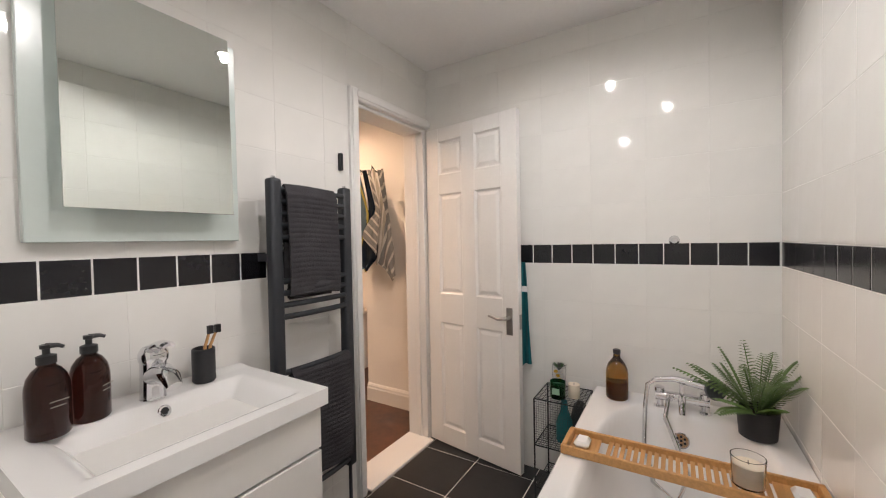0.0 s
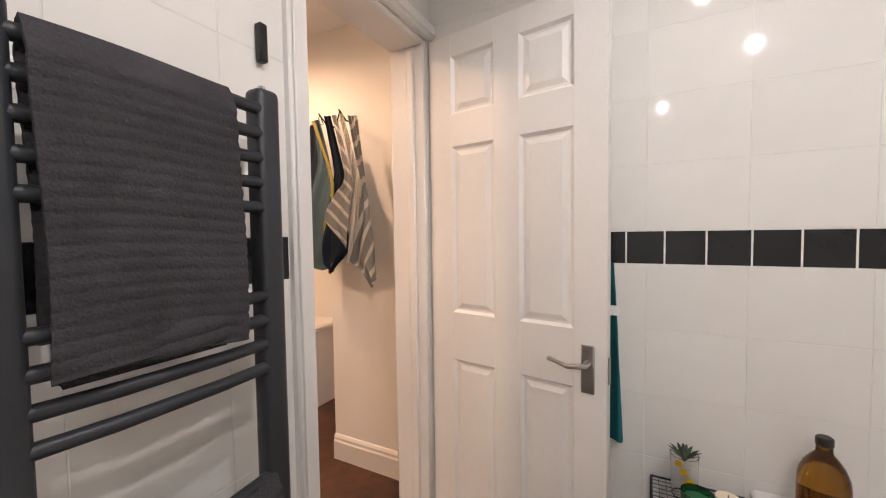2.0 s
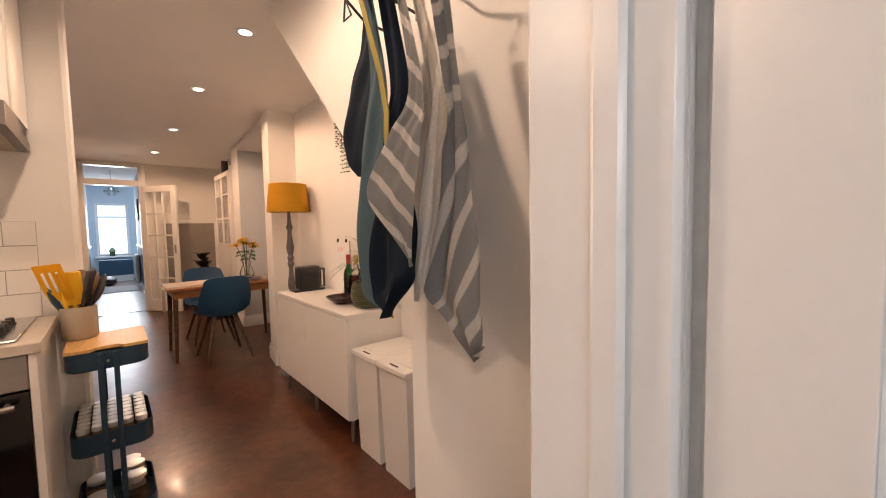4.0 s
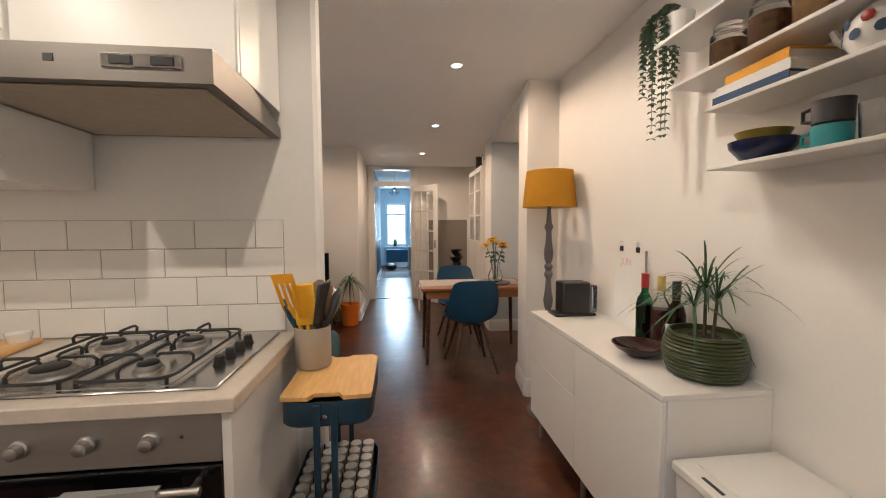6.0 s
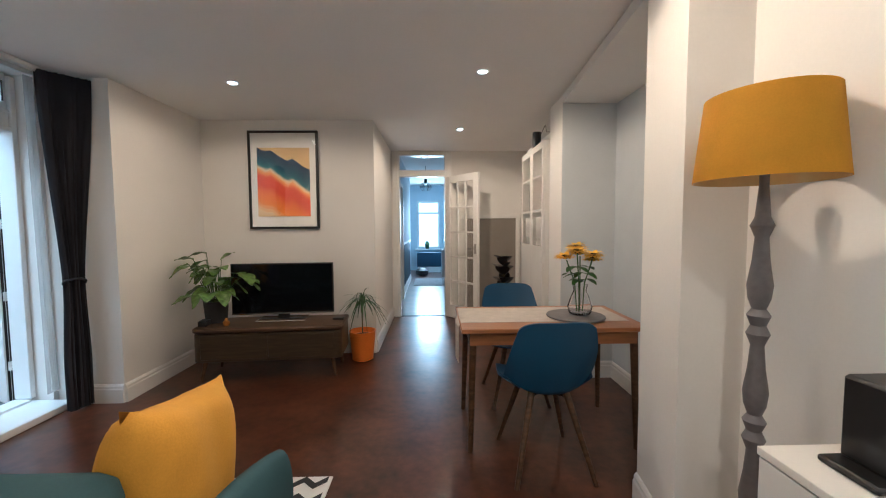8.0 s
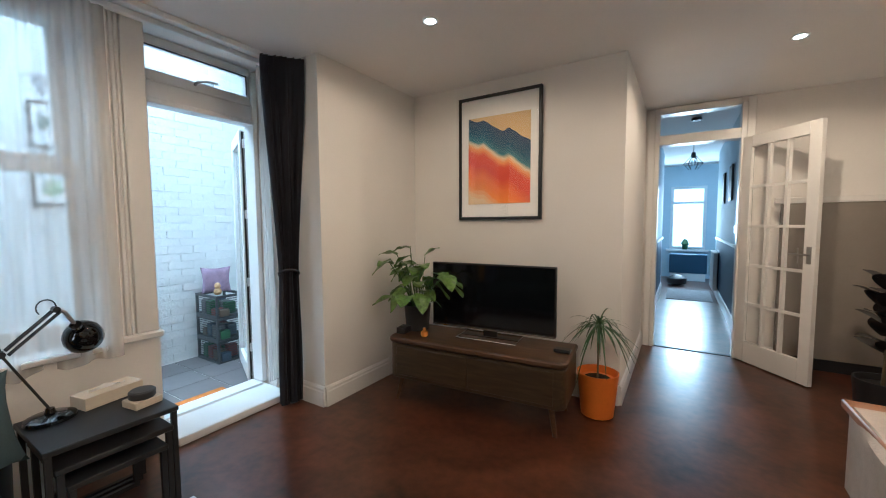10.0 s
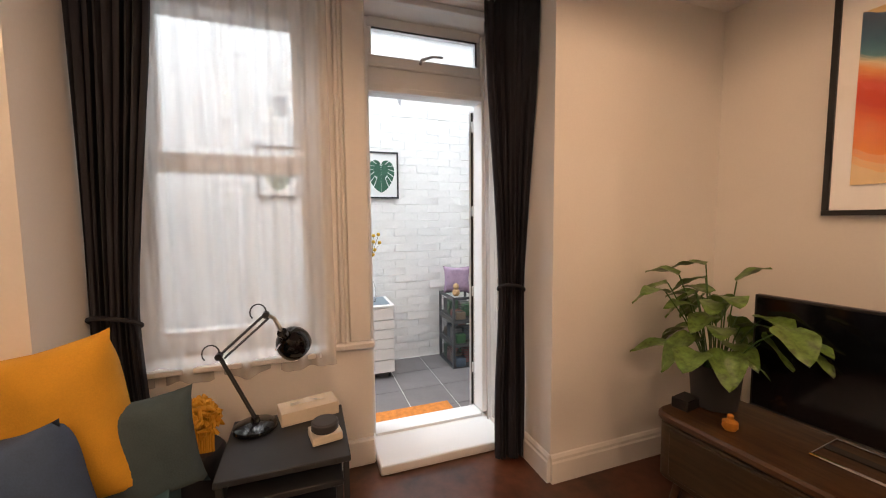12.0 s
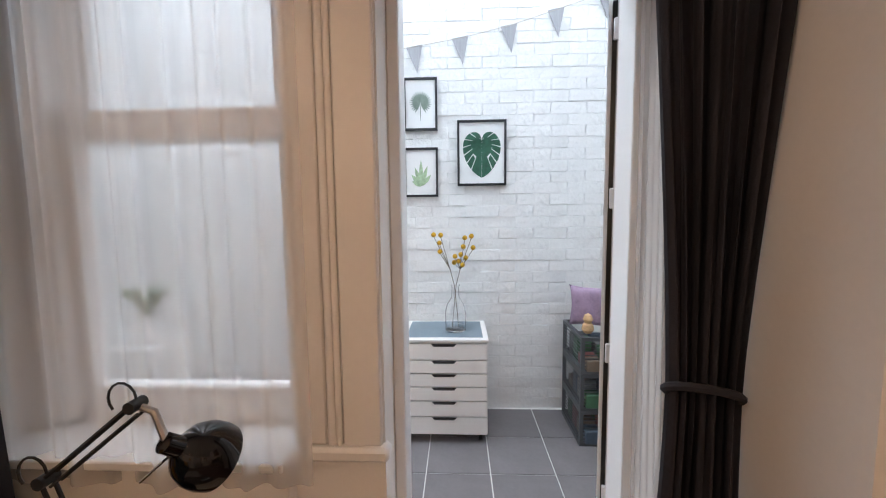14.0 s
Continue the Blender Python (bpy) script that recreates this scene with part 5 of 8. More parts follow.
lab.matrix_basis = Matrix(((0, 0, -1, -0.001), (-1, 0, 0, 0.17), (0, 1, 0, 0.315), (0, 0, 0, 1)))
bpy.data.objects.remove(tmp)
cof = thing("coffee_machine", "compact black coffee machine with a water tank", "coffee machine", pose(3.055, 4.60, 0.7725))
part("body", B((0.0, 0.165, 0.0, 0.115, 0.012, 0.195), bevel=0.008), BLACK, cof)
part("foot", B((-0.045, 0.20, -0.003, 0.118, 0.0, 0.016), bevel=0.005), BLACK, cof)
part("water_tank", B((0.168, 0.215, 0.01, 0.105, 0.02, 0.175), bevel=0.008), GLASS, cof)

fl = thing("floor_lamp", "grey turned-wood floor lamp with a mustard shade", "lamp", pose(3.135, 5.02, 0))
part("base", L([(0.135, 0), (0.138, 0.008), (0.132, 0.022), (0.05, 0.032), (0.03, 0.05)], 36), GREYWOOD, fl)
prof = [(0.022, 0.04)]
for z0 in (0.06, 0.38, 0.70, 1.02):
    prof += [(0.030, z0), (0.018, z0 + 0.02), (0.028, z0 + 0.05), (0.032, z0 + 0.09), (0.022, z0 + 0.16), (0.017, z0 + 0.23), (0.024, z0 + 0.25), (0.030, z0 + 0.265), (0.019, z0 + 0.29)]
prof += [(0.012, 1.40), (0.012, 1.45)]
part("stem", L(prof, 20), GREYWOOD, fl)
bm = bmesh.new()
lathe(bm, [(0.177, 1.415), (0.152, 1.655)], 48, cap=False)
bmesh.ops.solidify(bm, geom=bm.faces[:], thickness=0.003)
sh = part("shade", bm, SHADEY, fl, "mustard yellow drum shade")
bm = bmesh.new()
lathe(bm, [(0.1745, 1.4145), (0.150, 1.652)], 48, cap=False)
part("shade_lining", bm, mat("gold_lining", (0.55, 0.38, 0.16), 0.3, 0.8, vary=0.05), sh)
part("bulb", L([(0.012, 1.45), (0.03, 1.49), (0.03, 1.52), (0.01, 1.545)], 16), CERAMIC, fl)

# wall shelves and what stands on them
SHELVES = {"top": (3.30, 3.97, 1.985), "upper": (3.08, 3.882, 1.80), "middle": (2.93, 3.71, 1.67), "low": (2.83, 3.69, 1.480)}
for key, (y0, y1, z) in SHELVES.items():
    solid("wall_shelf", B((3.125, 3.31, y0, y1, z - 0.012, z), bevel=0.002), LACQUER, "slim white wall shelf above the sideboard", "shelf", group="wall shelves")


def on_shelf(key, y):
    return pose(3.215, y, SHELVES[key][2] + 0.001)


def glass_jar(m, r, h, fill, label):
    j = thing("glass_jar", label, "jar", m, "jars on the shelf")
    part("glass", L([(r * 0.92, 0), (r, 0.004), (r, h * 0.86), (r * 0.8, h * 0.93), (r * 0.8, h)], 22), GLASS, j)
    part("contents", L([(r * 0.85, 0.005), (r * 0.93, 0.01), (r * 0.93, h * 0.68), (0, h * 0.70)], 18), fill, j)
    part("lid", L([(r * 0.84, h - 0.004), (r * 0.84, h + 0.012), (0, h + 0.013)], 22), GLASS, j)


NUTS = mat("brown_nuts", (0.22, 0.11, 0.05), 0.7, vary=0.6, scale=45, bump=1.0)
PASTA = mat("dry_pasta", (0.45, 0.27, 0.10), 0.7, vary=0.4, scale=45, bump=1.0)
glass_jar(on_shelf("upper", 3.72), 0.052, 0.13, NUTS, "glass jar of brown nuts on the shelf")
glass_jar(on_shelf("upper", 3.58), 0.050, 0.145, NUTS, "tall glass jar of nuts on the shelf")
glass_jar(on_shelf("upper", 3.45), 0.050, 0.15, PASTA, "tall glass jar of dry pasta on the shelf")
glass_jar(on_shelf("upper", 3.33), 0.045, 0.12, PASTA, "glass jar of pasta near the stair slope")
solid("teal_vase", L([(0.02, 0), (0.034, 0.02), (0.03, 0.06), (0.016, 0.09), (0.022, 0.105)], 20), mat("teal_glass", (0.05, 0.3, 0.28), 0.15), "small teal glass vase on the top shelf", "vase", m=on_shelf("top", 3.70))
solid("top_jar", L([(0.03, 0), (0.036, 0.006), (0.036, 0.09), (0.028, 0.11)], 20), NUTS, "small brown jar on the top shelf", "jar", m=on_shelf("top", 3.60))
for k, (c, w, d, h) in enumerate(((DENIM, 0.17, 0.24, 0.022), (PAPER, 0.165, 0.24, 0.028), (MUSTARD, 0.15, 0.21, 0.030))):
    z = SHELVES["middle"][2] + 0.001 + sum((0.022, 0.028, 0.030)[:k])
    bk = thing("book", ("thick blue book lying on the shelf", "white book lying in the stack", "yellow book on top of the stack")[k], "book", pose(3.215, 3.56 - 0.008 * k, z, 0, 0, -2 * k), "stack of books")
    part("cover", B((-w / 2, w / 2, -d / 2, d / 2, 0, 0.003), (-w / 2, w / 2, -d / 2, d / 2, h - 0.003, h), (-w / 2, -w / 2 + 0.003, -d / 2, d / 2, 0.003, h - 0.003)), c, bk)
    part("pages", B((-w / 2 + 0.004, w / 2 - 0.004, -d / 2 + 0.004, d / 2 - 0.004, 0.0035, h - 0.0035)), CREAM, bk)
tp = thing("teapot", "white teapot with blue flower patches", "teapot", on_shelf("middle", 3.30))
part("pot", L([(0.04, 0), (0.05, 0.005), (0.07, 0.04), (0.068, 0.075), (0.045, 0.105), (0.04, 0.108)], 28), CERAMIC, tp)
part("lid", L([(0.04, 0.108), (0.03, 0.118), (0.008, 0.122), (0.012, 0.135), (0.004, 0.14)], 20), CERAMIC, tp)
part("handle", Tb([(0, -0.06, 0.09), (0, -0.10, 0.085), (0, -0.105, 0.05), (0, -0.065, 0.03)], 0.007), NAVY, tp)
part("spout", Tb([(0, 0.06, 0.04), (0, 0.095, 0.07), (0, 0.11, 0.10)], [0.014, 0.010, 0.008]), CERAMIC, tp)
for k in range(10):
    a = math.pi + (k - 4.5) * 0.33
    z, r = 0.045 + 0.03 * (k % 2), 0.0705 - 0.001 * (k % 2)
    bm = L([(0.013, 0), (0.010, 0.0012), (0, 0.0015)], 8)
    bmesh.ops.transform(bm, matrix=Matrix.Translation((r * math.cos(a), r * math.sin(a), z)) @ Matrix.Rotation(a, 4, "Z") @ Matrix.Rotation(radians(90), 4, "Y"), verts=bm.verts)
    part("painted_flower", bm, DENIM if k % 5 else REDC, tp)
solid("blue_bowl", L([(0.04, 0), (0.05, 0.003), (0.082, 0.045), (0.085, 0.062), (0.08, 0.062), (0.045, 0.01), (0, 0.01)], 32), mat("navy_glaze", (0.012, 0.02, 0.075), 0.25), "deep blue glazed bowl on the low shelf", "bowl", m=on_shelf("low", 3.585))
solid("yellow_bowl", L([(0.035, 0), (0.045, 0.003), (0.07, 0.05), (0.066, 0.05), (0.04, 0.008), (0, 0.008)], 32), mat("olive_yellow_glaze", (0.36, 0.28, 0.05), 0.3), "olive yellow bowl nested in the blue bowl", "bowl", m=pose(3.215, 3.585, SHELVES["low"][2] + 0.04))
for y, z, c, lb in ((3.40, 0, mat("turquoise_glaze", (0.06, 0.30, 0.33), 0.3), "turquoise mug on the low shelf"), (3.40, 0.062, GREYU, "dark grey mug stacked on the turquoise mug")):
    mg = thing("mug", lb, "mug", pose(3.215, y, SHELVES["low"][2] + 0.001 + z))
    part("cup", L([(0.034, 0), (0.040, 0.004), (0.041, 0.06), (0.038, 0.06), (0.036, 0.008), (0, 0.008)], 24), c, mg)
    part("handle", Tb([(-0.01, 0.039, 0.05), (-0.012, 0.062, 0.045), (-0.012, 0.062, 0.02), (-0.01, 0.039, 0.014)], 0.005), c, mg)
for k in range(3):
    solid("tumbler", L([(0.026, 0), (0.028, 0.003), (0.032, 0.085), (0.0305, 0.085), (0.026, 0.006), (0, 0.006)], 20), GLASS, "clear drinking glass on the low shelf", "glass", group="glasses on the shelf", m=pose(3.19 + 0.04 * (k % 2), 3.29 - 0.068 * k, SHELVES["low"][2] + 0.001))
rd = mat("red_clay", (0.28, 0.07, 0.04), 0.4, vary=0.15)
cas = thing("casserole", "red clay dish with a lid on the low shelf", "dish", on_shelf("low", 3.03))
part("dish", L([(0.06, 0), (0.07, 0.004), (0.08, 0.045), (0.075, 0.05)], 28), rd, cas)
part("lid", L([(0.078, 0.05), (0.06, 0.07), (0.02, 0.08), (0.016, 0.095), (0.0, 0.1)], 28), rd, cas)

ivy = thing("trailing_plant", "trailing plant with small grey-green leaves on the shelf", "plant", pose(3.20, 3.93, 1.986))
part("pot", L([(0.04, 0), (0.052, 0.10), (0.048, 0.10), (0, 0.09)], 24), CERAMIC, ivy)
rg = random.Random(11)
for k in range(13):
    bm = bmesh.new()
    a = rg.uniform(0.3, 2.9)
    dx, dy, ln = -0.06 * abs(math.sin(a * 3)), 0.10 * math.cos(a * 1.7) + 0.03, rg.uniform(0.12, 0.40) if k > 3 else 0.56
    pts = [Vector((dx * min(1, s * 4), 0.05 + dy * min(1, s * 4) * 0.8, 0.11 + 0.04 * math.sin(min(1, s * 4) * 2.6) - ln * max(0, s - 0.15))) for s in np.linspace(0, 1, 22)]
    tube(bm, pts[::2], 0.0012, 4)
    for i in range(3, 22):
        for sg in (0, 2.1, 4.2):
            b = sg + i * 1.1 + k
            blade(bm, pts[i], (math.cos(b), math.sin(b), 0.15), 0.020, 0.0075, 0.5, 3)
    part("vine", bm, LEAFG, ivy)

# ---- dining end ----
tb = thing("dining_table", "reddish wooden dining table pushed into the alcove", "table", pose(2.325, 5.99, 0))
part("tabletop", B((0, 1.06, 0, 0.60, 0.695, 0.72), bevel=0.004), OAK, tb)
for bx in ((0.05, 1.0, 0.035, 0.052, 0.62, 0.695), (0.05, 1.0, 0.548, 0.565, 0.62, 0.695), (0.05, 0.067, 0.052, 0.548, 0.62, 0.695)):
    part("apron_rail", B(bx), OAK, tb)
for x, y, sx, sy in ((0.07, 0.06, -0.02, -0.02), (0.07, 0.54, -0.02, 0.02), (0.99, 0.06, 0.02, -0.02), (0.99, 0.54, 0.02, 0.02)):
    part("leg", Tb([(x, y, 0.695), (x + sx, y + sy, 0.0)], [0.023, 0.015], 12), WALNUT, tb)
bm = bmesh.new()


def runner_at(u, v):
    s = u * 1.25
    x = s - 0.24
    if x < 0:
        return (-0.008 - 0.010 * math.sin(v * 5), 0.145 + 0.39 * v, 0.722 + x)
    return (x, 0.145 + 0.39 * v, 0.7235)


sheet(bm, runner_at, 40, 10, 0.002)
solid("table_runner", bm, LINEN, "pale linen runner hanging over the table end", "table runner", m=pose(2.325, 5.99, 0))
solid("lazy_susan", cyl(0.175, 0, 0.010, 40), GREYWOOD, "round grey turntable board on the dining table", "board", m=pose(3.05, 6.24, 0.727))
vz = thing("flower_vase", "clear glass vase of yellow sunflowers on the table", "vase", pose(3.08, 6.25, 0.738))
part("vase", L([(0.045, 0), (0.065, 0.01), (0.075, 0.05), (0.055, 0.11), (0.038, 0.15), (0.046, 0.19), (0.043, 0.19), (0.034, 0.15), (0.05, 0.11), (0.07, 0.05), (0.058, 0.012), (0, 0.010)], 28), GLASS, vz)
PETAL = mat("sunflower_petal", (0.82, 0.50, 0.012), 0.6, vary=0.15)
rg = random.Random(5)
for k, (dx, dy, h) in enumerate(((-0.10, -0.01, 0.36), (-0.05, -0.07, 0.40), (0.02, 0.06, 0.38), (0.07, -0.03, 0.37), (-0.02, 0.01, 0.42), (0.10, 0.05, 0.34))):
    st = part("stem", Tb([(dx * 0.2, dy * 0.2, 0.02), (dx * 0.35, dy * 0.35, 0.2), (dx * 0.9, dy * 0.9, h - 0.02)], 0.0035, 6), LEAF, vz)
    bm = bmesh.new()
    for q in range(22):
        a = q * math.tau / 22
        blade(bm, (dx, dy, h), (math.cos(a) - 0.3, math.sin(a) - 0.3, 0.25 + 0.3 * (q % 2)), 0.076, 0.016, 0.3, 3)
    part("petals", bm, PETAL, st)
    part("flower_disc", L([(0.008, -0.014), (0.022, -0.004), (0.019, 0.012), (0.004, 0.014)], 14, (dx, dy, h)), SOIL, st)
    for q in range(3):
        bm = bmesh.new()
        blade(bm, (dx * 0.5, dy * 0.5, 0.22 + 0.04 * q), (math.cos(k + q * 2), math.sin(k + q * 2), 0.1), 0.09, 0.022, 0.4, 5)
        part("leaf", bm, LEAF, st)


def shell_chair(m, label):
    """A moulded shell on splayed wooden legs; it faces local +y."""
    ch = thing("dining_chair", label, "chair", m, "chairs at the dining table")
    bm = bmesh.new()

    def f(u, v):
        w = 2 * u - 1
        if v < 0.5:
            s = v / 0.5
            y = 0.22 - 0.38 * s
            z = 0.435 - 0.02 * math.sin(s * math.pi) + 0.06 * abs(w) ** 2.5 * (0.4 + s)
            hw = 0.215 + 0.02 * math.sin(s * math.pi)
        else:
            s = (v - 0.5) / 0.5
            y = -0.16 - 0.10 * s - 0.015 * math.sin(s * math.pi) + 0.07 * abs(w) ** 2.2 * (1 - 0.6 * s)
            z = 0.435 + 0.06 * abs(w) ** 2.5 * 1.4 * (1 - s) + 0.39 * s - 0.035 * abs(w) ** 6 * s
            hw = 0.235 - 0.045 * s ** 2
        return (hw * w, y, z)
    sheet(bm, f, 24, 36, 0.010)
    part("shell", bm, CHAIRB, ch, smooth=70)
    part("seat_pad", L([(0.15, 0.432), (0.17, 0.442), (0.15, 0.462), (0, 0.466)], 28, (0, 0.02, 0)), CHAIRB, ch)
    for sx in (-1, 1):
        for y0, y1 in ((0.10, 0.21), (-0.10, -0.24)):
            part("leg", Tb([(sx * 0.09, y0, 0.43), (sx * 0.20, y1, 0.0)], [0.019, 0.012], 12), WALNUT, ch)
    part("crossbar", Tb([(-0.10, 0.10, 0.395), (0.10, -0.10, 0.395)], 0.008), BLACKM, ch)
    part("crossbar", Tb([(-0.10, -0.10, 0.395), (0.10, 0.10, 0.395)], 0.008), BLACKM, ch)
    return ch


shell_chair(pose(2.764, 5.955, 0, 0, 0, 2), "petrol blue shell chair with its back to the kitchen")
shell_chair(pose(2.78, 6.74, 0, 0, 0, 182), "petrol blue shell chair on the far side of the table")

cb = thing("glass_cabinet", "tall white bookcase with glazed upper doors", "bookcase", pose(3.20, 7.495, 0) @ Matrix.Diagonal((1, 1.01, 1.02, 1)))
for bx in ((0.02, 0.30, 0, 0.018, 0, 2.05), (0.02, 0.30, 0.842, 0.86, 0, 2.05), (0.02, 0.30, 0.421, 0.439, 0.05, 2.03), (0.02, 0.30, 0.018, 0.842, 2.03, 2.05), (0.288, 0.30, 0.018, 0.842, 0.05, 2.03), (0.03, 0.288, 0.018, 0.842, 0.03, 0.05)):
    part("panel", B(bx), LACQUER, cb)
for z in (0.40, 0.72, 1.05, 1.40, 1.73):
    for y0, y1 in ((0.018, 0.421), (0.439, 0.842)):
        part("shelf", B((0.03, 0.286, y0, y1, z, z + 0.018)), LACQUER, cb)
for y0 in (0.002, 0.432):
    d = part("door", B((0.001, 0.017, y0 + 0.045, y0 + 0.381, 0.03, 1.03)), LACQUER, cb)
    for y2 in (y0, y0 + 0.381):
        part("door_stile", B((0, 0.018, y2, y2 + 0.045, 0.03, 2.045), bevel=0.002), LACQUER, d)
    for z2, z3 in ((1.985, 2.045), (1.03, 1.07)):
        part("door_rail", B((0.0005, 0.0175, y0 + 0.045, y0 + 0.381, z2, z3)), LACQUER, d)
    for z in (1.40, 1.73):
        part("glazing_bar", B((0.002, 0.016, y0 + 0.045, y0 + 0.381, z, z + 0.02)), LACQUER, d)
    pane = part("pane", B((0.007, 0.011, y0 + 0.045, y0 + 0.381, 1.07, 1.985)), GLASS, d)
    pane.visible_shadow = False
rg = random.Random(9)
BOOKC = [mat("book_" + n, c, 0.6, vary=0.08) for n, c in (("yellow", (0.6, 0.45, 0.05)), ("white", (0.7, 0.7, 0.68)), ("blue", (0.05, 0.09, 0.2)), ("red", (0.35, 0.05, 0.04)), ("green", (0.08, 0.18, 0.09)), ("black", (0.03, 0.03, 0.03)))]
for y0, z, n in ((0.46, 1.42, 9), (0.05, 1.42, 5), (0.47, 1.75, 6)):
    y = y0
    for k in range(n):
        w, h = rg.uniform(0.018, 0.04), rg.uniform(0.18, 0.26)
        solid("book", B((0.05, 0.21, 0, w, 0, h), bevel=0.002), BOOKC[rg.randrange(6)], "upright book on a shelf of the glazed cabinet", "book", group="books in the cabinet", m=pose(3.20, 7.495 + y, z * 1.02))
        y += w + 0.002
for y0 in (0.03, 0.45):
    for k in range(4):
        fb = thing("box_file", "white box file with a small label", "box file", pose(3.24, 7.495 + y0 + 0.088 * k, 1.0925), "box files in the cabinet")
        part("case", B((0, 0.20, 0, 0.08, 0, 0.29), bevel=0.003), PAPER, fb)
        part("finger_hole", B((-0.001, 0.0005, 0.03, 0.05, 0.05, 0.07)), GREYU, fb)
solid("figurine", L([(0.03, 0), (0.035, 0.01), (0.012, 0.05), (0.02, 0.08), (0.005, 0.11)], 14), CERAMIC, "small white ornament in the cabinet", "ornament", m=pose(3.29, 8.15, 1.784))
solid("black_cylinder", cyl(0.045, 0, 0.20, 24), BLACKM, "black cylindrical speaker on top of the bookcase", "speaker", m=pose(3.29, 8.06, 2.092))
solid("wire_basket", Tb([(0, 0, 0), (0.0, 0.2, 0.0), (0.0, 0.2, 0.1), (0.0, 0.05, 0.16), (0.0, 0.0, 0.08), (0.16, 0.0, 0.08), (0.16, 0.2, 0.1), (0.16, 0.2, 0.0), (0.16, 0, 0)], 0.003, 6, True), BLACKM, "black wire frame on top of the bookcase", "frame", m=pose(3.25, 7.56, 2.095))

dp = thing("rubber_plant", "dark-leaved rubber plant standing by the passage", "plant", pose(3.02, 8.50, 0))
part("pot", L([(0.09, 0), (0.12, 0.01), (0.14, 0.24), (0.13, 0.24), (0.12, 0.20), (0, 0.20)], 28), BLACKM, dp)
part("stem", Tb([(0, 0, 0.2), (0.01, 0, 0.5), (0, 0.02, 0.85)], [0.012, 0.010, 0.006]), STEM, dp)
rg = random.Random(3)
for k in range(24):
    a, z = k * 2.4, 0.40 + 0.021 * k
    bm = bmesh.new()
    blade(bm, (0, 0, z), (math.cos(a), math.sin(a), rg.uniform(0.2, 1.9)), rg.uniform(0.16, 0.23), 0.066, 0.35, 7)
    part("leaf", bm, LEAFB, dp)

# hall doorway, glazed door, under-stair panel
hf = thing("door_2", "white door frame with a transom light above", "door frame", kind="structure")
for nm, bx in (("jamb", (1.66, 1.70, 9.33, 9.47, 0, 2.30)), ("jamb", (2.33, 2.37, 9.33, 9.47, 0, 2.30)), ("transom_bar", (1.70, 2.33, 9.33, 9.47, 1.99, 2.08)), ("head", (1.70, 2.33, 9.33, 9.47, 2.28, 2.34)), ("architrave", (2.37, 2.43, 9.335, 9.36, 0, 2.34)), ("architrave", (1.60, 1.66, 9.335, 9.36, 0, 2.34))):
    part(nm, B(bx, bevel=0.004), GLOSSW, hf)
tp_ = part("pane", B((1.70, 2.33, 9.40, 9.404, 2.08, 2.28)), GLASS, hf)
tp_.visible_shadow = False
solid("threshold", B((1.70, 2.33, 9.36, 9.40, 0, 0.006)), BLACKM, "dark threshold strip in the hall doorway", "threshold")
gd = thing("glazed_door", "open white fifteen-pane glazed door", "door", pose(2.345, 9.32, 0, 0, 0, -52))
GW = 0.64
for bx in ((0, 0.085, 0, 0.038, 0.01, 1.985), (GW - 0.085, GW, 0, 0.038, 0.01, 1.985), (0.085, GW - 0.085, 0, 0.038, 1.89, 1.985), (0.085, GW - 0.085, 0, 0.038, 0.01, 0.19)):
    part("door_rail", B(bx, bevel=0.003), GLOSSW, gd)
for k in (1, 2):
    x = 0.085 + (GW - 0.17) * k / 3
    part("glazing_bar", B((x - 0.011, x + 0.011, 0.004, 0.034, 0.19, 1.89)), GLOSSW, gd)
for k in range(1, 5):
    z = 0.19 + 1.70 * k / 5
    part("glazing_bar", B((0.085, GW - 0.085, 0.005, 0.033, z - 0.011, z + 0.011)), GLOSSW, gd)
for i in range(3):
    for k in range(5):
        x0, z0 = 0.085 + (GW - 0.17) * i / 3 + 0.010, 0.19 + 1.70 * k / 5 + 0.010
        p = part("pane", B((x0, x0 + (GW - 0.17) / 3 - 0.020, 0.017, 0.021, z0, z0 + 0.32)), GLASS, gd)
        p.visible_shadow = False
part("handle_plate", B((GW - 0.06, GW - 0.025, -0.005, 0.043, 0.93, 1.06), bevel=0.002), STEEL, gd)
part("lever", Tb([(GW - 0.043, -0.005, 1.0), (GW - 0.043, -0.045, 1.0), (GW - 0.15, -0.045, 1.0)], 0.008), STEEL, gd)
sp = thing("cupboard_panel", "grey painted low cupboard front with white trim", "cupboard", pose(0, 0, 0))
part("panel", B((2.62, 3.34, 9.325, 9.345, 0.10, 1.40), bevel=0.003), GREYPAINT, sp)
for bx in ((2.58, 3.40, 9.32, 9.36, 1.40, 1.45), (3.34, 3.40, 9.32, 9.36, 0.0, 1.40), (2.62, 3.34, 9.33, 9.36, 0.0, 0.10)):
    part("trim", B(bx, bevel=0.004), GLOSSW if bx[5] > 0.2 else BLACKM, sp)
part("handle", Tb([(2.74, 9.325, 0.90), (2.74, 9.30, 0.90), (2.74, 9.30, 1.02), (2.74, 9.325, 1.02)], 0.005), STEEL, sp)

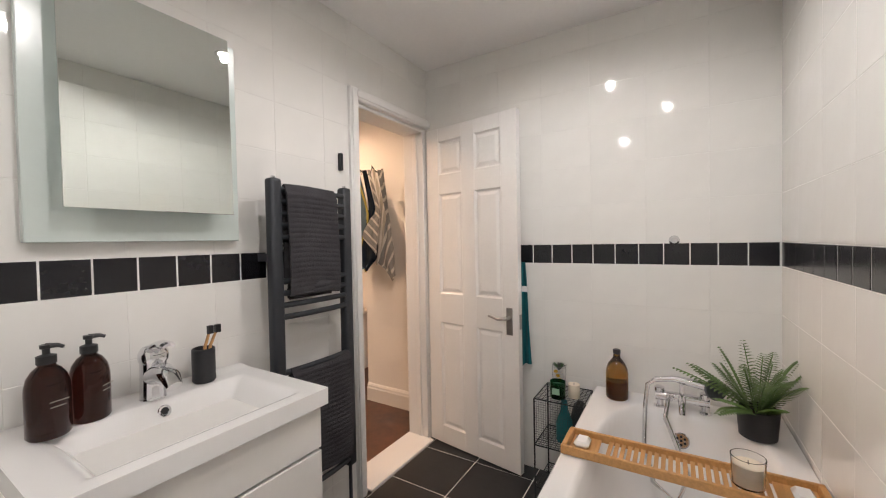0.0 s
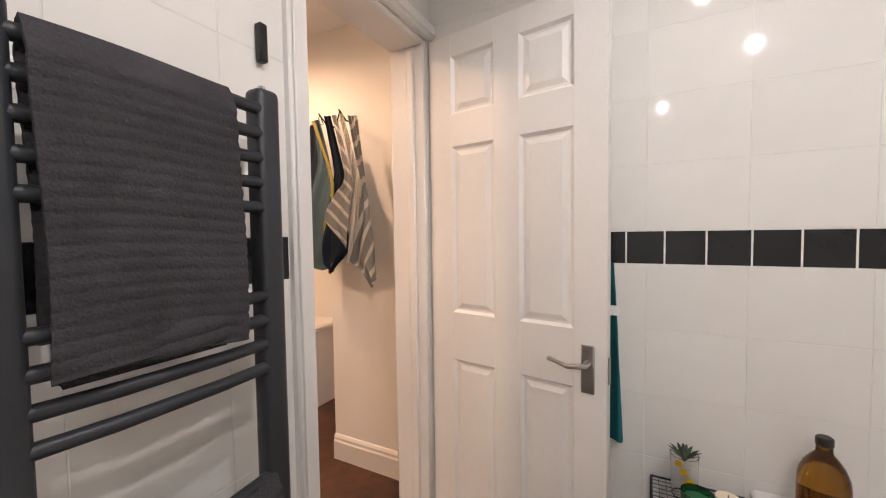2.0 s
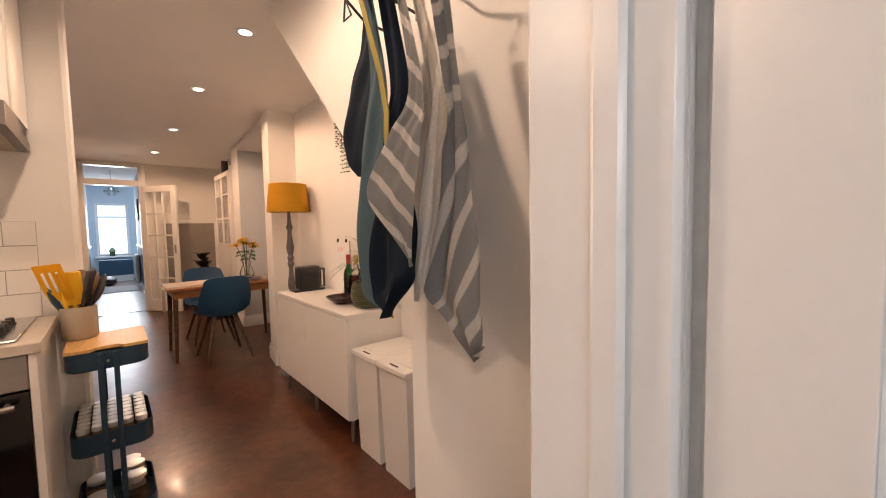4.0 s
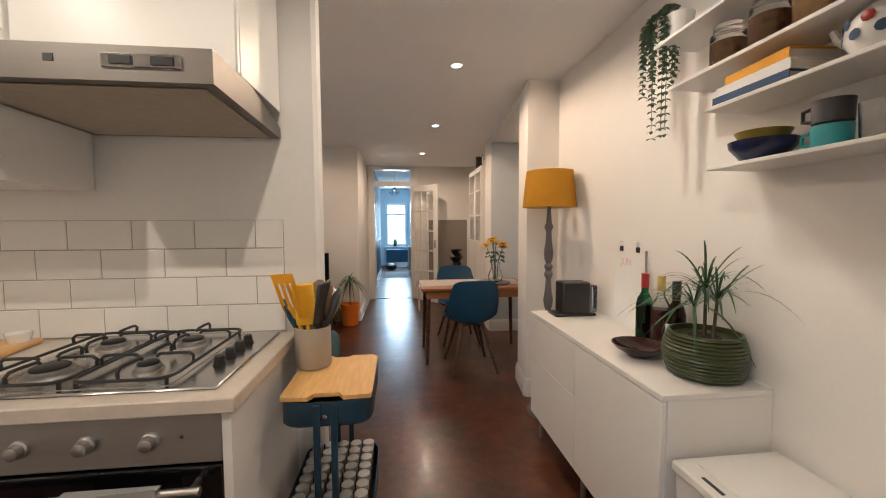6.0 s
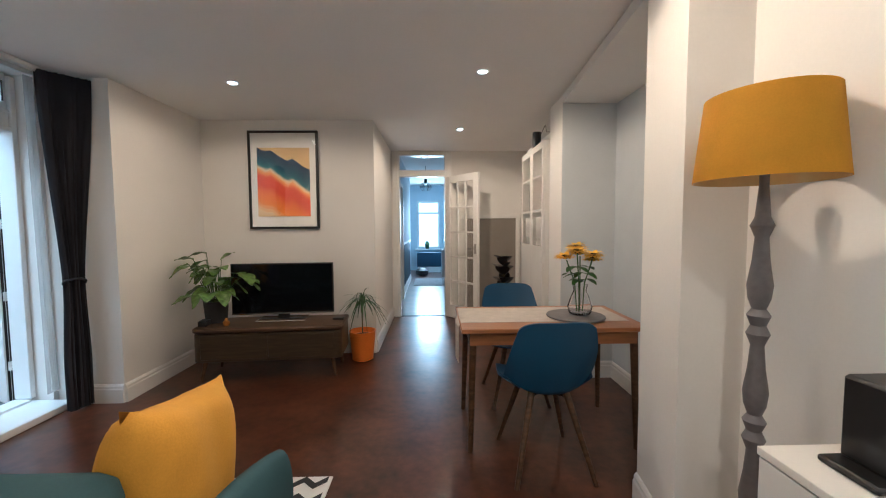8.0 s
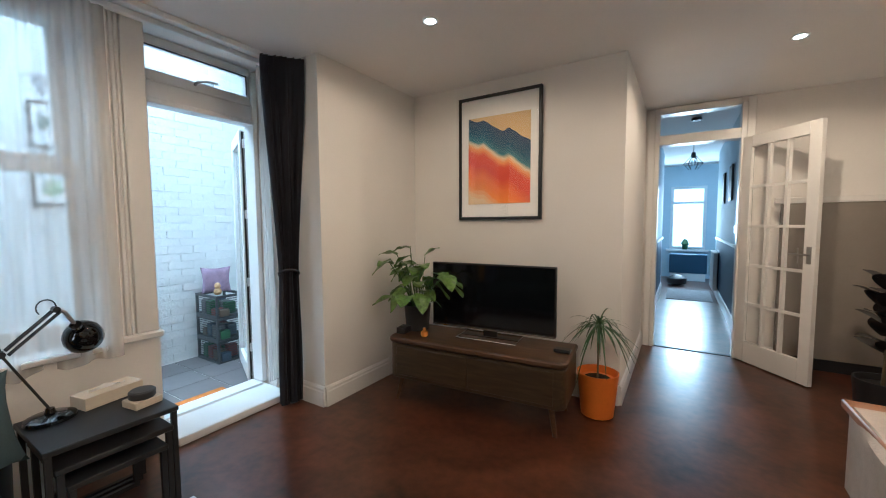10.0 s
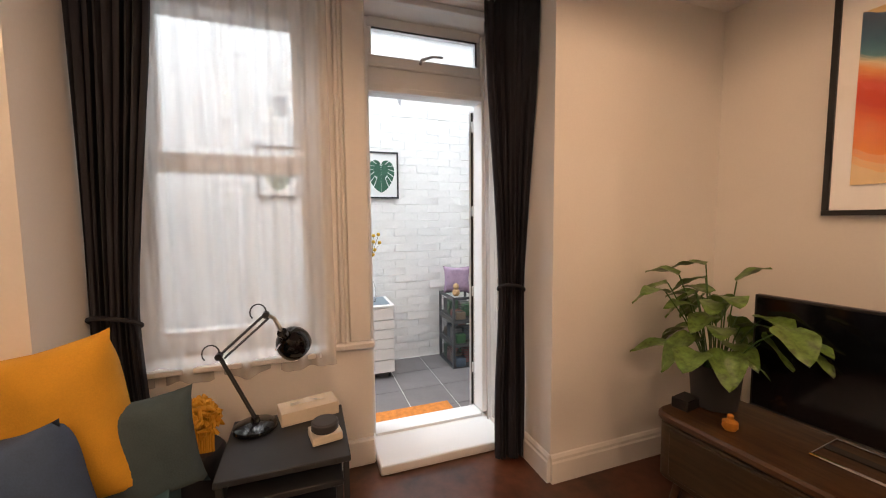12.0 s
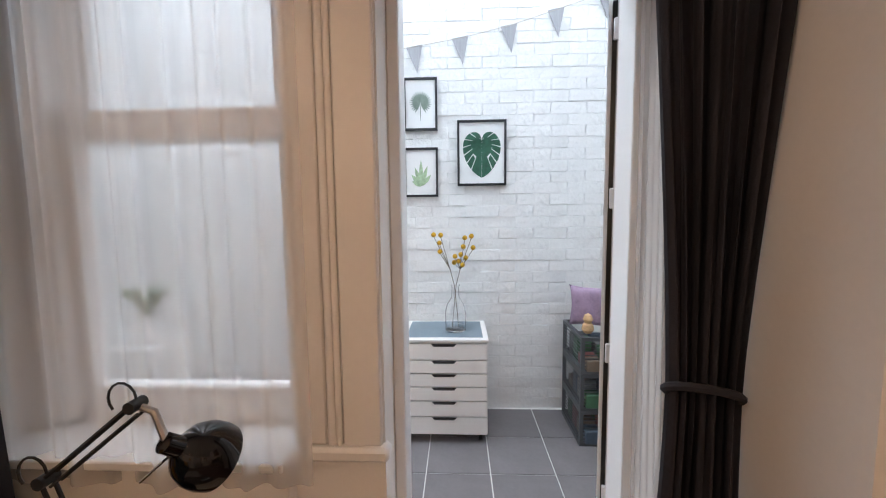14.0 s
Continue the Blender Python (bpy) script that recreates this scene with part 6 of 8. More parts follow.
# ---- hall and front room in the distance ----
pn = thing("pendant_lamp", "black wire cage pendant lamp in the hall", "lamp", pose(2.02, 11.6, 0))
part("cord", Tb([(0, 0, 2.5), (0, 0, 2.24)], 0.004, 6), BLACK, pn)
part("socket", L([(0.025, 2.24), (0.03, 2.20), (0.02, 2.16)], 14), BLACKM, pn)
for k in range(6):
    a = k * math.tau / 6
    part("cage_wire", Tb([(0.02 * math.cos(a), 0.02 * math.sin(a), 2.20), (0.12 * math.cos(a), 0.12 * math.sin(a), 2.08), (0.05 * math.cos(a), 0.05 * math.sin(a), 2.0)], 0.004, 5), BLACKM, pn)
part("cage_ring", Tb([(0.12 * math.cos(a), 0.12 * math.sin(a), 2.08) for a in np.linspace(0, math.tau, 18)[:-1]], 0.004, 5, True), BLACKM, pn)
part("bulb", L([(0.012, 2.15), (0.03, 2.11), (0.02, 2.07), (0.005, 2.06)], 12), GLASS, pn)
wn = thing("window_2", "bright front window with a white frame", "window", kind="structure")
for bx in ((1.68, 1.74, 15.22, 15.30, 0.64, 2.05), (2.30, 2.36, 15.22, 15.30, 0.64, 2.05), (1.74, 2.30, 15.22, 15.30, 1.99, 2.05), (1.74, 2.30, 15.22, 15.30, 0.64, 0.70), (1.74, 2.30, 15.22, 15.28, 1.66, 1.71)):
    part("window_frame", B(bx), UPVC, wn)
part("window_sill", B((1.62, 2.42, 15.05, 15.22, 0.60, 0.64), bevel=0.004), GLOSSW, wn)
p = part("pane", B((1.74, 2.30, 15.25, 15.254, 0.70, 1.99)), GLASS, wn)
p.visible_shadow = False
# This sheet glows by itself in place of a daylit view outside.
structure("backdrop", B((-6, 10, 22, 22.1, -0.25, 7)), mat("pale_glowing_backdrop", (0.80, 0.87, 0.95), 0.9, vary=0.1, scale=0.6, emit=2.2), "pale glowing sheet standing in for daylight outside the window", "backdrop")
solid("window_plant", L([(0.05, 0), (0.06, 0.10), (0.08, 0.12), (0.05, 0.20), (0.01, 0.24)], 14), LEAFD, "small dark potted plant on the window sill", "plant", m=pose(1.98, 15.12, 0.641))
bl = thing("blue_bench", "dark blue box bench under the front window", "bench", pose(1.70, 14.62, 0))
part("body", B((0, 0.68, 0, 0.42, 0.16, 0.56), bevel=0.01), BLUEWALL, bl)
part("plinth", B((0.02, 0.66, 0.02, 0.42, 0, 0.16)), GLOSSW, bl)
solid("bag", L([(0.06, 0), (0.16, 0.04), (0.17, 0.14), (0.08, 0.2), (0.02, 0.21)], 16), BLACKM, "black bag on the hall floor", "bag", m=pose(1.86, 13.9, 0.0))
hr = thing("radiator", "white panel radiator on the hall wall", "radiator", pose(2.36, 12.6, 0.12))
for k in range(14):
    part("fin", B((0, 0.06, k * 0.05, k * 0.05 + 0.04, 0, 0.62), bevel=0.008), GLOSSW, hr)
part("top_grille", B((0, 0.07, 0, 0.69, 0.62, 0.63)), GLOSSW, hr)
solid("hall_rug", B((1.72, 2.36, 12.2, 13.3, 0.0, 0.010), bevel=0.003), mat("pale_rug", (0.42, 0.42, 0.44), 0.95, vary=0.2, scale=15, bump=0.6), "pale grey rug on the hall floor", "rug")
for y, w in ((11.0, 0.34), (12.0, 0.28)):
    f = thing("hall_picture", "dark framed picture on the hall wall", "picture", pose(2.418, y, 1.52), "pictures in the hall")
    part("frame", B((0, 0.022, 0, w, 0, 0.45), bevel=0.002), BLACKM, f)
    part("print", B((-0.002, 0.0, 0.03, w - 0.03, 0.03, 0.42)), GREYPAINT, f)
jd = thing("door_3", "white side door frame in the hall", "door frame", kind="structure")
for bx in ((1.60, 1.64, 9.85, 9.92, 0, 2.02), (1.60, 1.64, 10.68, 10.75, 0, 2.02), (1.60, 1.64, 9.92, 10.68, 1.96, 2.02)):
    part("architrave", B(bx, bevel=0.004), GLOSSW, jd)
part("door_panel", B((1.601, 1.612, 9.92, 10.68, 0.01, 1.96)), GLOSSW, jd)
solid("light_switch", B((2.425, 2.4375, 10.5, 10.58, 1.12, 1.20), bevel=0.003), CERAMIC, "white light switch on the hall wall", "switch")
solid("smoke_alarm", L([(0.05, 0), (0.055, -0.01), (0.05, -0.035), (0.0, -0.04)], 24), BLACKM, "round dark alarm on the hall ceiling", "alarm", m=pose(2.02, 10.6, 2.499))

# ---- living room ----
tvs = thing("tv_stand", "low dark walnut television stand on splayed legs", "tv stand", pose(0.165, 7.06, 0, 0, 0, 4.5))


def rounded_slab(x0, x1, y0, y1, z0, z1, r, lip=0.006):
    """A slab with rounded front corners and eased edges."""
    bm = bmesh.new()
    ring = []
    for cx, cy, a0 in ((x1 - 0.01, y1 - 0.01, 0), (x0 + 0.01, y1 - 0.01, 90), (x0 + r, y0 + r, 180), (x1 - r, y0 + r, 270)):
        rr = r if a0 >= 180 else 0.01
        ring += [(cx, cy, rr, a0 + a) for a in (0, 22.5, 45, 67.5, 90)]
    rows = [[bm.verts.new((cx + (rr - o) * math.cos(radians(a)), cy + (rr - o) * math.sin(radians(a)), z)) for cx, cy, rr, a in ring] for o, z in ((lip, z0), (0, z0 + lip), (0, z1 - lip), (lip, z1))]
    for a, b in zip(rows, rows[1:]):
        for k in range(len(ring)):
            bm.faces.new((a[k], a[(k + 1) % len(ring)], b[(k + 1) % len(ring)], b[k]))
    bm.faces.new(rows[0][::-1])
    bm.faces.new(rows[-1])
    return bm


VENEER = mat("olive_brown_veneer", (0.050, 0.032, 0.015), 0.42, vary=0.5, scale=3, stretch=(2, 20, 20), bump=0.06)
part("case", rounded_slab(0.004, 1.216, 0.012, 0.42, 0.165, 0.405, 0.055), VENEER, tvs)
part("shadow_gap", rounded_slab(0.012, 1.208, 0.022, 0.418, 0.405, 0.414, 0.05, 0.001), BLACKM, tvs)
part("top", rounded_slab(-0.006, 1.226, -0.004, 0.424, 0.414, 0.452, 0.065, 0.010), WALNUT, tvs)
for x0, x1 in ((0.070, 0.607), (0.611, 1.150)):
    part("drawer_front", B((x0, x1, 0.006, 0.013, 0.19, 0.392), bevel=0.003), VENEER, tvs)
for x, sx in ((0.09, -0.03), (1.13, 0.03)):
    for y, sy in ((0.06, -0.03), (0.36, 0.03)):
        part("leg", Tb([(x, y, 0.17), (x + sx, y + sy, 0.0)], [0.020, 0.012], 12), WALNUT, tvs)
tv = thing("television", "flat black television on a silver stand", "television", pose(0.80, 7.40, 0.4525, 0, 0, 5))
part("screen", B((-0.437, 0.437, -0.004, 0.0, 0.066, 0.503)), BLACKG, tv)
part("bezel", B((-0.447, 0.447, 0.0, 0.03, 0.052, 0.512), bevel=0.003), BLACK, tv)
part("bottom_trim", B((-0.447, 0.447, -0.006, 0.0, 0.050, 0.060)), CHROME, tv)
part("neck", B((-0.05, 0.05, 0.008, 0.025, 0.004, 0.08)), BLACK, tv)
part("foot", Tb([(-0.21, -0.10, 0.006), (0.21, -0.10, 0.006), (0.21, 0.10, 0.006), (-0.21, 0.10, 0.006)], 0.006, 8, True), CHROME, tv)
part("foot_bar", B((-0.21, 0.21, -0.008, 0.03, 0.0, 0.006)), BLACK, tv)
solid("remote_box", B((-0.05, 0.05, -0.03, 0.03, 0, 0.022), bevel=0.005), BLACK, "small black box on the television stand", "box", m=pose(1.31, 7.36, 0.4525))
solid("small_gourd", L([(0.018, 0), (0.027, 0.012), (0.026, 0.035), (0.010, 0.045), (0.012, 0.058), (0.006, 0.064)], 18), mat("amber_wax", (0.50, 0.20, 0.02), 0.5, vary=0.1), "small orange bottle-shaped candle on the stand", "candle", m=pose(0.395, 7.19, 0.4525))
solid("cable_box", B((-0.035, 0.035, -0.05, 0.05, 0, 0.045), bevel=0.003), BLACK, "small dark box with white ends on the stand", "box", m=pose(0.205, 7.20, 0.4525, 0, 0, 10))

mo = thing("monstera_plant", "broad-leaved green plant in a charcoal pot", "plant", pose(0.235, 7.33, 0.4525))
part("pot", L([(0.075, 0), (0.085, 0.006), (0.10, 0.19), (0.094, 0.19), (0.085, 0.16), (0, 0.16)], 28), mat("charcoal_pot", (0.025, 0.026, 0.028), 0.6, vary=0.1), mo)
part("soil", L([(0.09, 0.158), (0, 0.162)], 18), SOIL, mo)


def broad(bm, base, d, length, width, droop):
    d = Vector(d).normalized()
    side = d.cross(Vector((0, 0, 1))).normalized()
    up = side.cross(d)
    prev = None
    for i in range(9):
        s = i / 8
        w = width * (math.sin(math.pi * min(1, 0.05 + 0.95 * s) ** 0.62)) ** 0.7
        p = base + d * length * s + Vector((0, 0, -droop * length * s * s))
        row = [bm.verts.new(p + side * w * k + up * (0.25 * w * abs(k) + 0.006 * math.sin(9 * s + 3 * k))) for k in (-1, -0.5, 0, 0.5, 1)]
        if prev:
            for q in range(4):
                bm.faces.new((prev[q], prev[q + 1], row[q + 1], row[q]))
        prev = row


LEAF2 = mat("variegated_leaf", (0.115, 0.20, 0.040), 0.35, vary=0.75, scale=26, bump=0.1, fine=70)
rg = random.Random(21)
for k in range(36):
    a, el = k * 2.39996 + 0.3, rg.uniform(0.55, 1.5)
    ln = rg.uniform(0.14, 0.46)
    d = Vector((math.cos(a) * math.cos(el), math.sin(a) * math.cos(el), math.sin(el)))
    if d.y > 0.2:
        d.y *= 0.5
    d.x *= 0.8
    b0 = Vector((0.03 * math.cos(a), 0.03 * math.sin(a), 0.16))
    tip = b0 + d * ln
    sm = part("stalk", Tb([b0, b0 + d * ln * 0.6 + Vector((0, 0, 0.025)), tip], 0.003, 5), LEAF, mo)
    out = Vector((math.cos(a) * 0.8, math.sin(a) * 0.5 - 0.35, rg.uniform(-0.75, 0.35)))
    bm = bmesh.new()
    broad(bm, tip, out, rg.uniform(0.125, 0.18), rg.uniform(0.052, 0.072), 0.30)
    part("leaf", bm, LEAF2, sm)
op = thing("ponytail_palm", "fine-leaved palm in a bright orange pot", "plant", pose(1.475, 7.60, 0))
part("pot", L([(0.085, 0), (0.10, 0.008), (0.125, 0.27), (0.128, 0.285), (0.120, 0.285), (0.11, 0.24), (0, 0.24)], 36), ORANGE, op)
part("soil", L([(0.111, 0.238), (0, 0.246)], 24), SOIL, op)
spiky(op, random.Random(13), [(0.0, 0.0, 0.60)], 60, 0.27, 0.006, 0.95, LEAFD)

pc = thing("framed_print", "abstract mountain print in a black frame", "picture", pose(0.348, 7.795, 1.275))
PW, PH = 0.685, 0.965
for bx in ((0, PW, -0.028, 0.0, 0, 0.022), (0, PW, -0.028, 0.0, PH - 0.022, PH), (0, 0.022, -0.028, 0.0, 0.022, PH - 0.022), (PW - 0.022, PW, -0.028, 0.0, 0.022, PH - 0.022)):
    part("frame_bar", B(bx, bevel=0.002), BLACKM, pc)
part("mount", B((0.022, PW - 0.022, -0.014, -0.002, 0.022, PH - 0.022)), PAPER, pc)
X0, X1, Z0, Z1 = 0.085, 0.60, 0.125, 0.80
# stops: colour, height of the ridge at the left and at the right edge
STOPS = [((0.028, 0.055, 0.115), 1.0, 0.68), ((0.020, 0.085, 0.15), 0.86, 0.50), ((0.07, 0.20, 0.24), 0.775, 0.39), ((0.68, 0.56, 0.36), 0.735, 0.345), ((0.70, 0.30, 0.09), 0.695, 0.30), ((0.55, 0.07, 0.025), 0.63, 0.24), ((0.52, 0.055, 0.02), 0.52, 0.12), ((0.66, 0.16, 0.02), 0.40, -0.02), ((0.70, 0.22, 0.012), 0.26, -0.12), ((0.66, 0.50, 0.26), 0.13, -0.32)]
BANDS = [((0.64, 0.46, 0.22), 1.0, 1.0)]
for a, b in zip(STOPS, STOPS[1:]):
    for f in (0.0, 0.33, 0.67):
        BANDS.append((tuple(a[0][q] * (1 - f) + b[0][q] * f for q in range(3)), a[1] * (1 - f) + b[1] * f, a[2] * (1 - f) + b[2] * f))
BANDS.append(STOPS[-1])


def peak(u, at, rise, fall):
    """A ridge tooth, steep on one side."""
    return max(0.0, 1 - (at - u) / rise if u < at else 1 - (u - at) / fall)


for k, (c, left, right) in enumerate(BANDS):
    bm = bmesh.new()
    if k == 0:
        pts = [(X0, Z0), (X1, Z0), (X1, Z1), (X0, Z1)]
    else:
        n = 40
        top = []
        for i in range(n + 1):
            u = i / n
            ridge = left + (right - left) * u + 0.05 * peak(u, 0.25, 0.09, 0.24) + 0.06 * peak(u, 0.67, 0.08, 0.24) + 0.004 * math.sin(u * 41 + k)
            top.append((X0 + (X1 - X0) * u, Z0 + (Z1 - Z0) * min(1, max(0.0, ridge))))
        pts = [(X1, Z0 - 0.0001 * k), (X0, Z0 - 0.0001 * k)] + top
    vs = [bm.verts.new((x, -0.0145 - 0.0002 * k, z)) for x, z in pts]
    bm.faces.new(vs)
    part("colour_band", bm, mat("print_ink", c, 0.7, vary=0.06, bump=0.01), pc, smooth=0)
p = part("glazing", B((0.022, PW - 0.022, -0.024, -0.022, 0.022, PH - 0.022)), GLASS, pc)
p.visible_shadow = False

# sofa and cushions
so = thing("sofa", "teal velvet sofa with rounded arms", "sofa", pose(-0.09, 4.33, 0))
part("base", B((0.04, 1.78, 0.05, 0.72, 0.12, 0.30), bevel=0.03), SOFAM, so)
part("backrest", B((0.10, 1.74, 0.0, 0.24, 0.28, 0.78), bevel=0.06), SOFAM, so)
for x0 in (0.16, 0.915):
    part("seat_cushion", B((x0, x0 + 0.75, 0.20, 0.75, 0.29, 0.44), bevel=0.045), SOFAM, so)
    part("back_cushion", B((x0, x0 + 0.75, 0.20, 0.36, 0.42, 0.82), bevel=0.055), SOFAM, so)
for x0, lean in ((-0.005, -1), (1.67, 1)):
    bm = bmesh.new()
    sheet(bm, lambda u, v: (x0 + 0.085 + 0.085 * math.cos(math.tau * u) * (0.75 + 0.25 * math.sin(math.pi * min(1, v * 1.15))) + lean * 0.035 * max(0, math.sin(math.tau * u)), 0.02 + (0.90 if lean < 0 else 0.72) * v, 0.38 + ((0.26 if lean < 0 else 0.33) - 0.10 * v ** 3) * math.sin(math.tau * u) if math.sin(math.tau * u) > 0 else 0.38 + 0.24 * math.sin(math.tau * u)), 32, 14, closed_u=True)
    bmesh.ops.holes_fill(bm, edges=bm.edges)
    part("arm", bm, SOFAM, so, smooth=70)
for x in (0.10, 1.71):
    for y in (0.10, 0.68):
        part("foot", Tb([(x, y, 0.13), (x, y, 0.0)], [0.022, 0.014], 12), WALNUT, so)


def cushion(name, label, m, s, material, puff=0.085):
    bm = bmesh.new()
    for sg in (-1, 1):
        def f(u, v):
            a, b = 2 * u - 1, 2 * v - 1
            e = (1 - abs(a) ** 4.0) * (1 - abs(b) ** 4.0)
            pinch = 1 - 0.13 * (1 - abs(a * b) ** 2) * (abs(a) ** 6 + abs(b) ** 6)
            return (s / 2 * a * pinch, sg * (puff * max(0, e) ** 0.55 + 0.002) + 0.004 * math.sin(7 * a + 3 * b), s / 2 * b * pinch + s / 2)
        sheet(bm, f, 20, 20)
    bmesh.ops.remove_doubles(bm, verts=bm.verts, dist=0.006)
    return solid(name, bm, material, label, "cushion", group="cushions on the sofa", m=m, smooth=80)


cushion("cushion", "large mustard yellow cushion leaning on the sofa arm", pose(-0.01, 4.97, 0.425, 0, -10, 82), 0.51, MUSTARD, 0.10)
cushion("cushion", "slate teal cushion at the end of the sofa", pose(-0.02, 5.18, 0.40, 0, -6, 96), 0.34, SLATE, 0.07)
cushion("cushion", "blue cushion in front of the yellow one", pose(0.16, 5.0, 0.40, 0, -14, 76), 0.36, DENIM, 0.08)
cushion("cushion", "mustard yellow cushion beside the kitchen wall", pose(1.54, 4.80, 0.45, 0, 12, 96), 0.44, MUSTARD, 0.09)
th = bmesh.new()
rg = random.Random(2)
for k in range(90):
    a, b = rg.uniform(0, math.tau), rg.uniform(-0.2, 1.2)
    r = 0.075
    c = Vector((r * math.cos(a) * math.cos(b) * 0.8, r * 1.2 * math.sin(a) * math.cos(b), 0.07 + 0.10 * math.sin(b)))
    pts = [c + Vector((rg.uniform(-0.03, 0.03), rg.uniform(-0.03, 0.03), rg.uniform(-0.02, 0.03))) for _ in range(5)]
    tube(th, pts, [0.006, 0.011, 0.012, 0.011, 0.006], 6)
for k in range(26):
    y = -0.09 + 0.007 * k
    tube(th, [(0.02, y, 0.12), (0.05, y + 0.004 * math.sin(k), 0.0), (0.045, y, -0.12 - 0.04 * math.sin(k * 1.7))], 0.008, 5)
solid("throw", th, MUSTARD, "crumpled mustard knitted throw over the sofa end", "throw", m=pose(-0.29, 5.235, 0.425) @ Matrix.Scale(0.88, 4))
tq = thing("pouffe", "dark basket under the throw beside the sofa", "basket", pose(-0.29, 5.22, 0))
part("basket", L([(0.10, 0), (0.115, 0.02), (0.125, 0.38), (0.11, 0.40)], 24), BLACKM, tq)
rug = thing("rug", "black and white zigzag rug in front of the sofa", "rug", pose(0.05, 4.95, 0))
part("pile", B((0, 1.60, 0, 0.88, 0.0, 0.010), bevel=0.003), PAPER, rug)
bm = bmesh.new()
for r in range(7):
    for k in range(27):
        x0, y0 = 0.03 + k * 0.0575, 0.06 + r * 0.12
        ys = (0, 0.05) if k % 2 == 0 else (0.05, 0)
        a = [(x0, y0 + ys[0]), (x0 + 0.0575, y0 + ys[1]), (x0 + 0.0575, y0 + ys[1] + 0.045), (x0, y0 + ys[0] + 0.045)]
        bm.faces.new([bm.verts.new((x, y, 0.0125)) for x, y in a])
part("zigzag", bm, BLACKM, rug, "black zigzag bands", smooth=0)

# nest of tables
def nest(m, w, d, h, label):
    t = thing("nest_table", label, "table", m, "nest of black tables")
    part("top", B((0, w, 0, d, h - 0.022, h), bevel=0.003), BLACKM, t)
    for x in (0.006, w - 0.026):
        for y in (0.006, d - 0.026):
            part("leg", B((x, x + 0.02, y, y + 0.02, 0.02, h - 0.022)), BLACKM, t)
        part("runner", B((x, x + 0.02, 0.006, d - 0.006, 0.0, 0.02)), BLACKM, t)
    return t


nest(pose(-0.365, 5.365, 0), 0.40, 0.43, 0.445, "black metal side table with a lamp on it")
nest(pose(-0.325, 5.392, 0), 0.37, 0.376, 0.37, "smaller black table nested under the side table")
nest(pose(-0.285, 5.419, 0), 0.34, 0.322, 0.30, "smallest black table of the nest")
dl = thing("desk_lamp", "black jointed desk lamp on the side table", "lamp", pose(-0.275, 5.455, 0.446))
part("base", L([(0.075, 0), (0.082, 0.004), (0.080, 0.016), (0.055, 0.026), (0.018, 0.030), (0.014, 0.05)], 36), BLACKG, dl)
E0, E1 = Vector((0, 0, 0.045)), Vector((-0.02, -0.118, 0.305))
E2 = Vector((-0.055, 0.05, 0.445))
for o in (-0.011, 0.011):
    part("arm_rod", Tb([E0 + Vector((o, 0.0, 0)), E1 + Vector((o, 0.0, 0))], 0.0045, 6), BLACKM, dl)
    part("arm_rod", Tb([E1 + Vector((o, 0.012, 0.012)), E2 + Vector((o, 0, 0.005))], 0.0045, 6), BLACKM, dl)
    part("arm_rod", Tb([E1 + Vector((o, 0.02, -0.008)), E2 + Vector((o, 0.012, -0.014))], 0.0035, 6), BLACKM, dl)
for e in (E1, E2):
    part("joint", Tb([e + Vector((-0.018, 0, 0)), e + Vector((0.018, 0, 0))], 0.013, 12), BLACKM, dl)
    part("cable_loop", Tb([e + Vector((0.0, -0.028 + 0.03 * math.cos(a), 0.012 + 0.034 * math.sin(a))) for a in np.linspace(-0.8, 3.9, 12)], 0.0028, 6), BLACK, dl)
HD = Matrix.Translation(Vector((-0.082, 0.125, 0.335))) @ Vector((-0.62, 0.34, -0.62)).to_track_quat("Z", "Y").to_matrix().to_4x4()
bm = L([(0.012, -0.052), (0.021, -0.048), (0.022, -0.012), (0.036, -0.004), (0.056, 0.014), (0.069, 0.040), (0.073, 0.066), (0.071, 0.088), (0.069, 0.088), (0.070, 0.066), (0.065, 0.040), (0.052, 0.018), (0.03, 0.004), (0.0, 0.002)], 32)
bmesh.ops.transform(bm, matrix=HD, verts=bm.verts)
hd_ = part("shade", bm, BLACKG, dl)
part("neck", Tb([E2, E2 + Vector((-0.010, 0.03, -0.02)), HD @ Vector((0, 0, -0.04))], 0.008, 8), STEEL, dl)
part("shade_pin", Tb([HD @ Vector((0, -0.02, -0.02)), HD @ Vector((0, -0.075, -0.045))], 0.003, 6), CHROME, hd_)
tis = thing("tissue_box", "cream cardboard tissue box on the side table", "box", pose(-0.315, 5.655, 0.446, 0, 0, 12))
part("carton", B((-0.055, 0.055, -0.115, 0.115, 0, 0.055), bevel=0.002), CREAM, tis)
bm = bmesh.new()
sheet(bm, lambda u, v: (0.012 * math.sin(9 * u) * v - 0.004, -0.07 + 0.14 * u, 0.055 + 0.02 * v * (0.6 + 0.4 * math.sin(5 * u))), 14, 5, 0.001)
part("tissue", bm, PAPER, tis)
spk = thing("smart_speaker", "pale box with a round grey speaker on top", "speaker", pose(-0.115, 5.715, 0.446, 0, 0, 10))
part("box", B((-0.05, 0.05, -0.055, 0.055, 0, 0.032), bevel=0.003), CREAM, spk)
part("puck", L([(0.046, 0.033), (0.050, 0.038), (0.050, 0.062), (0.044, 0.068), (0.0, 0.068)], 32), GREYU, spk)

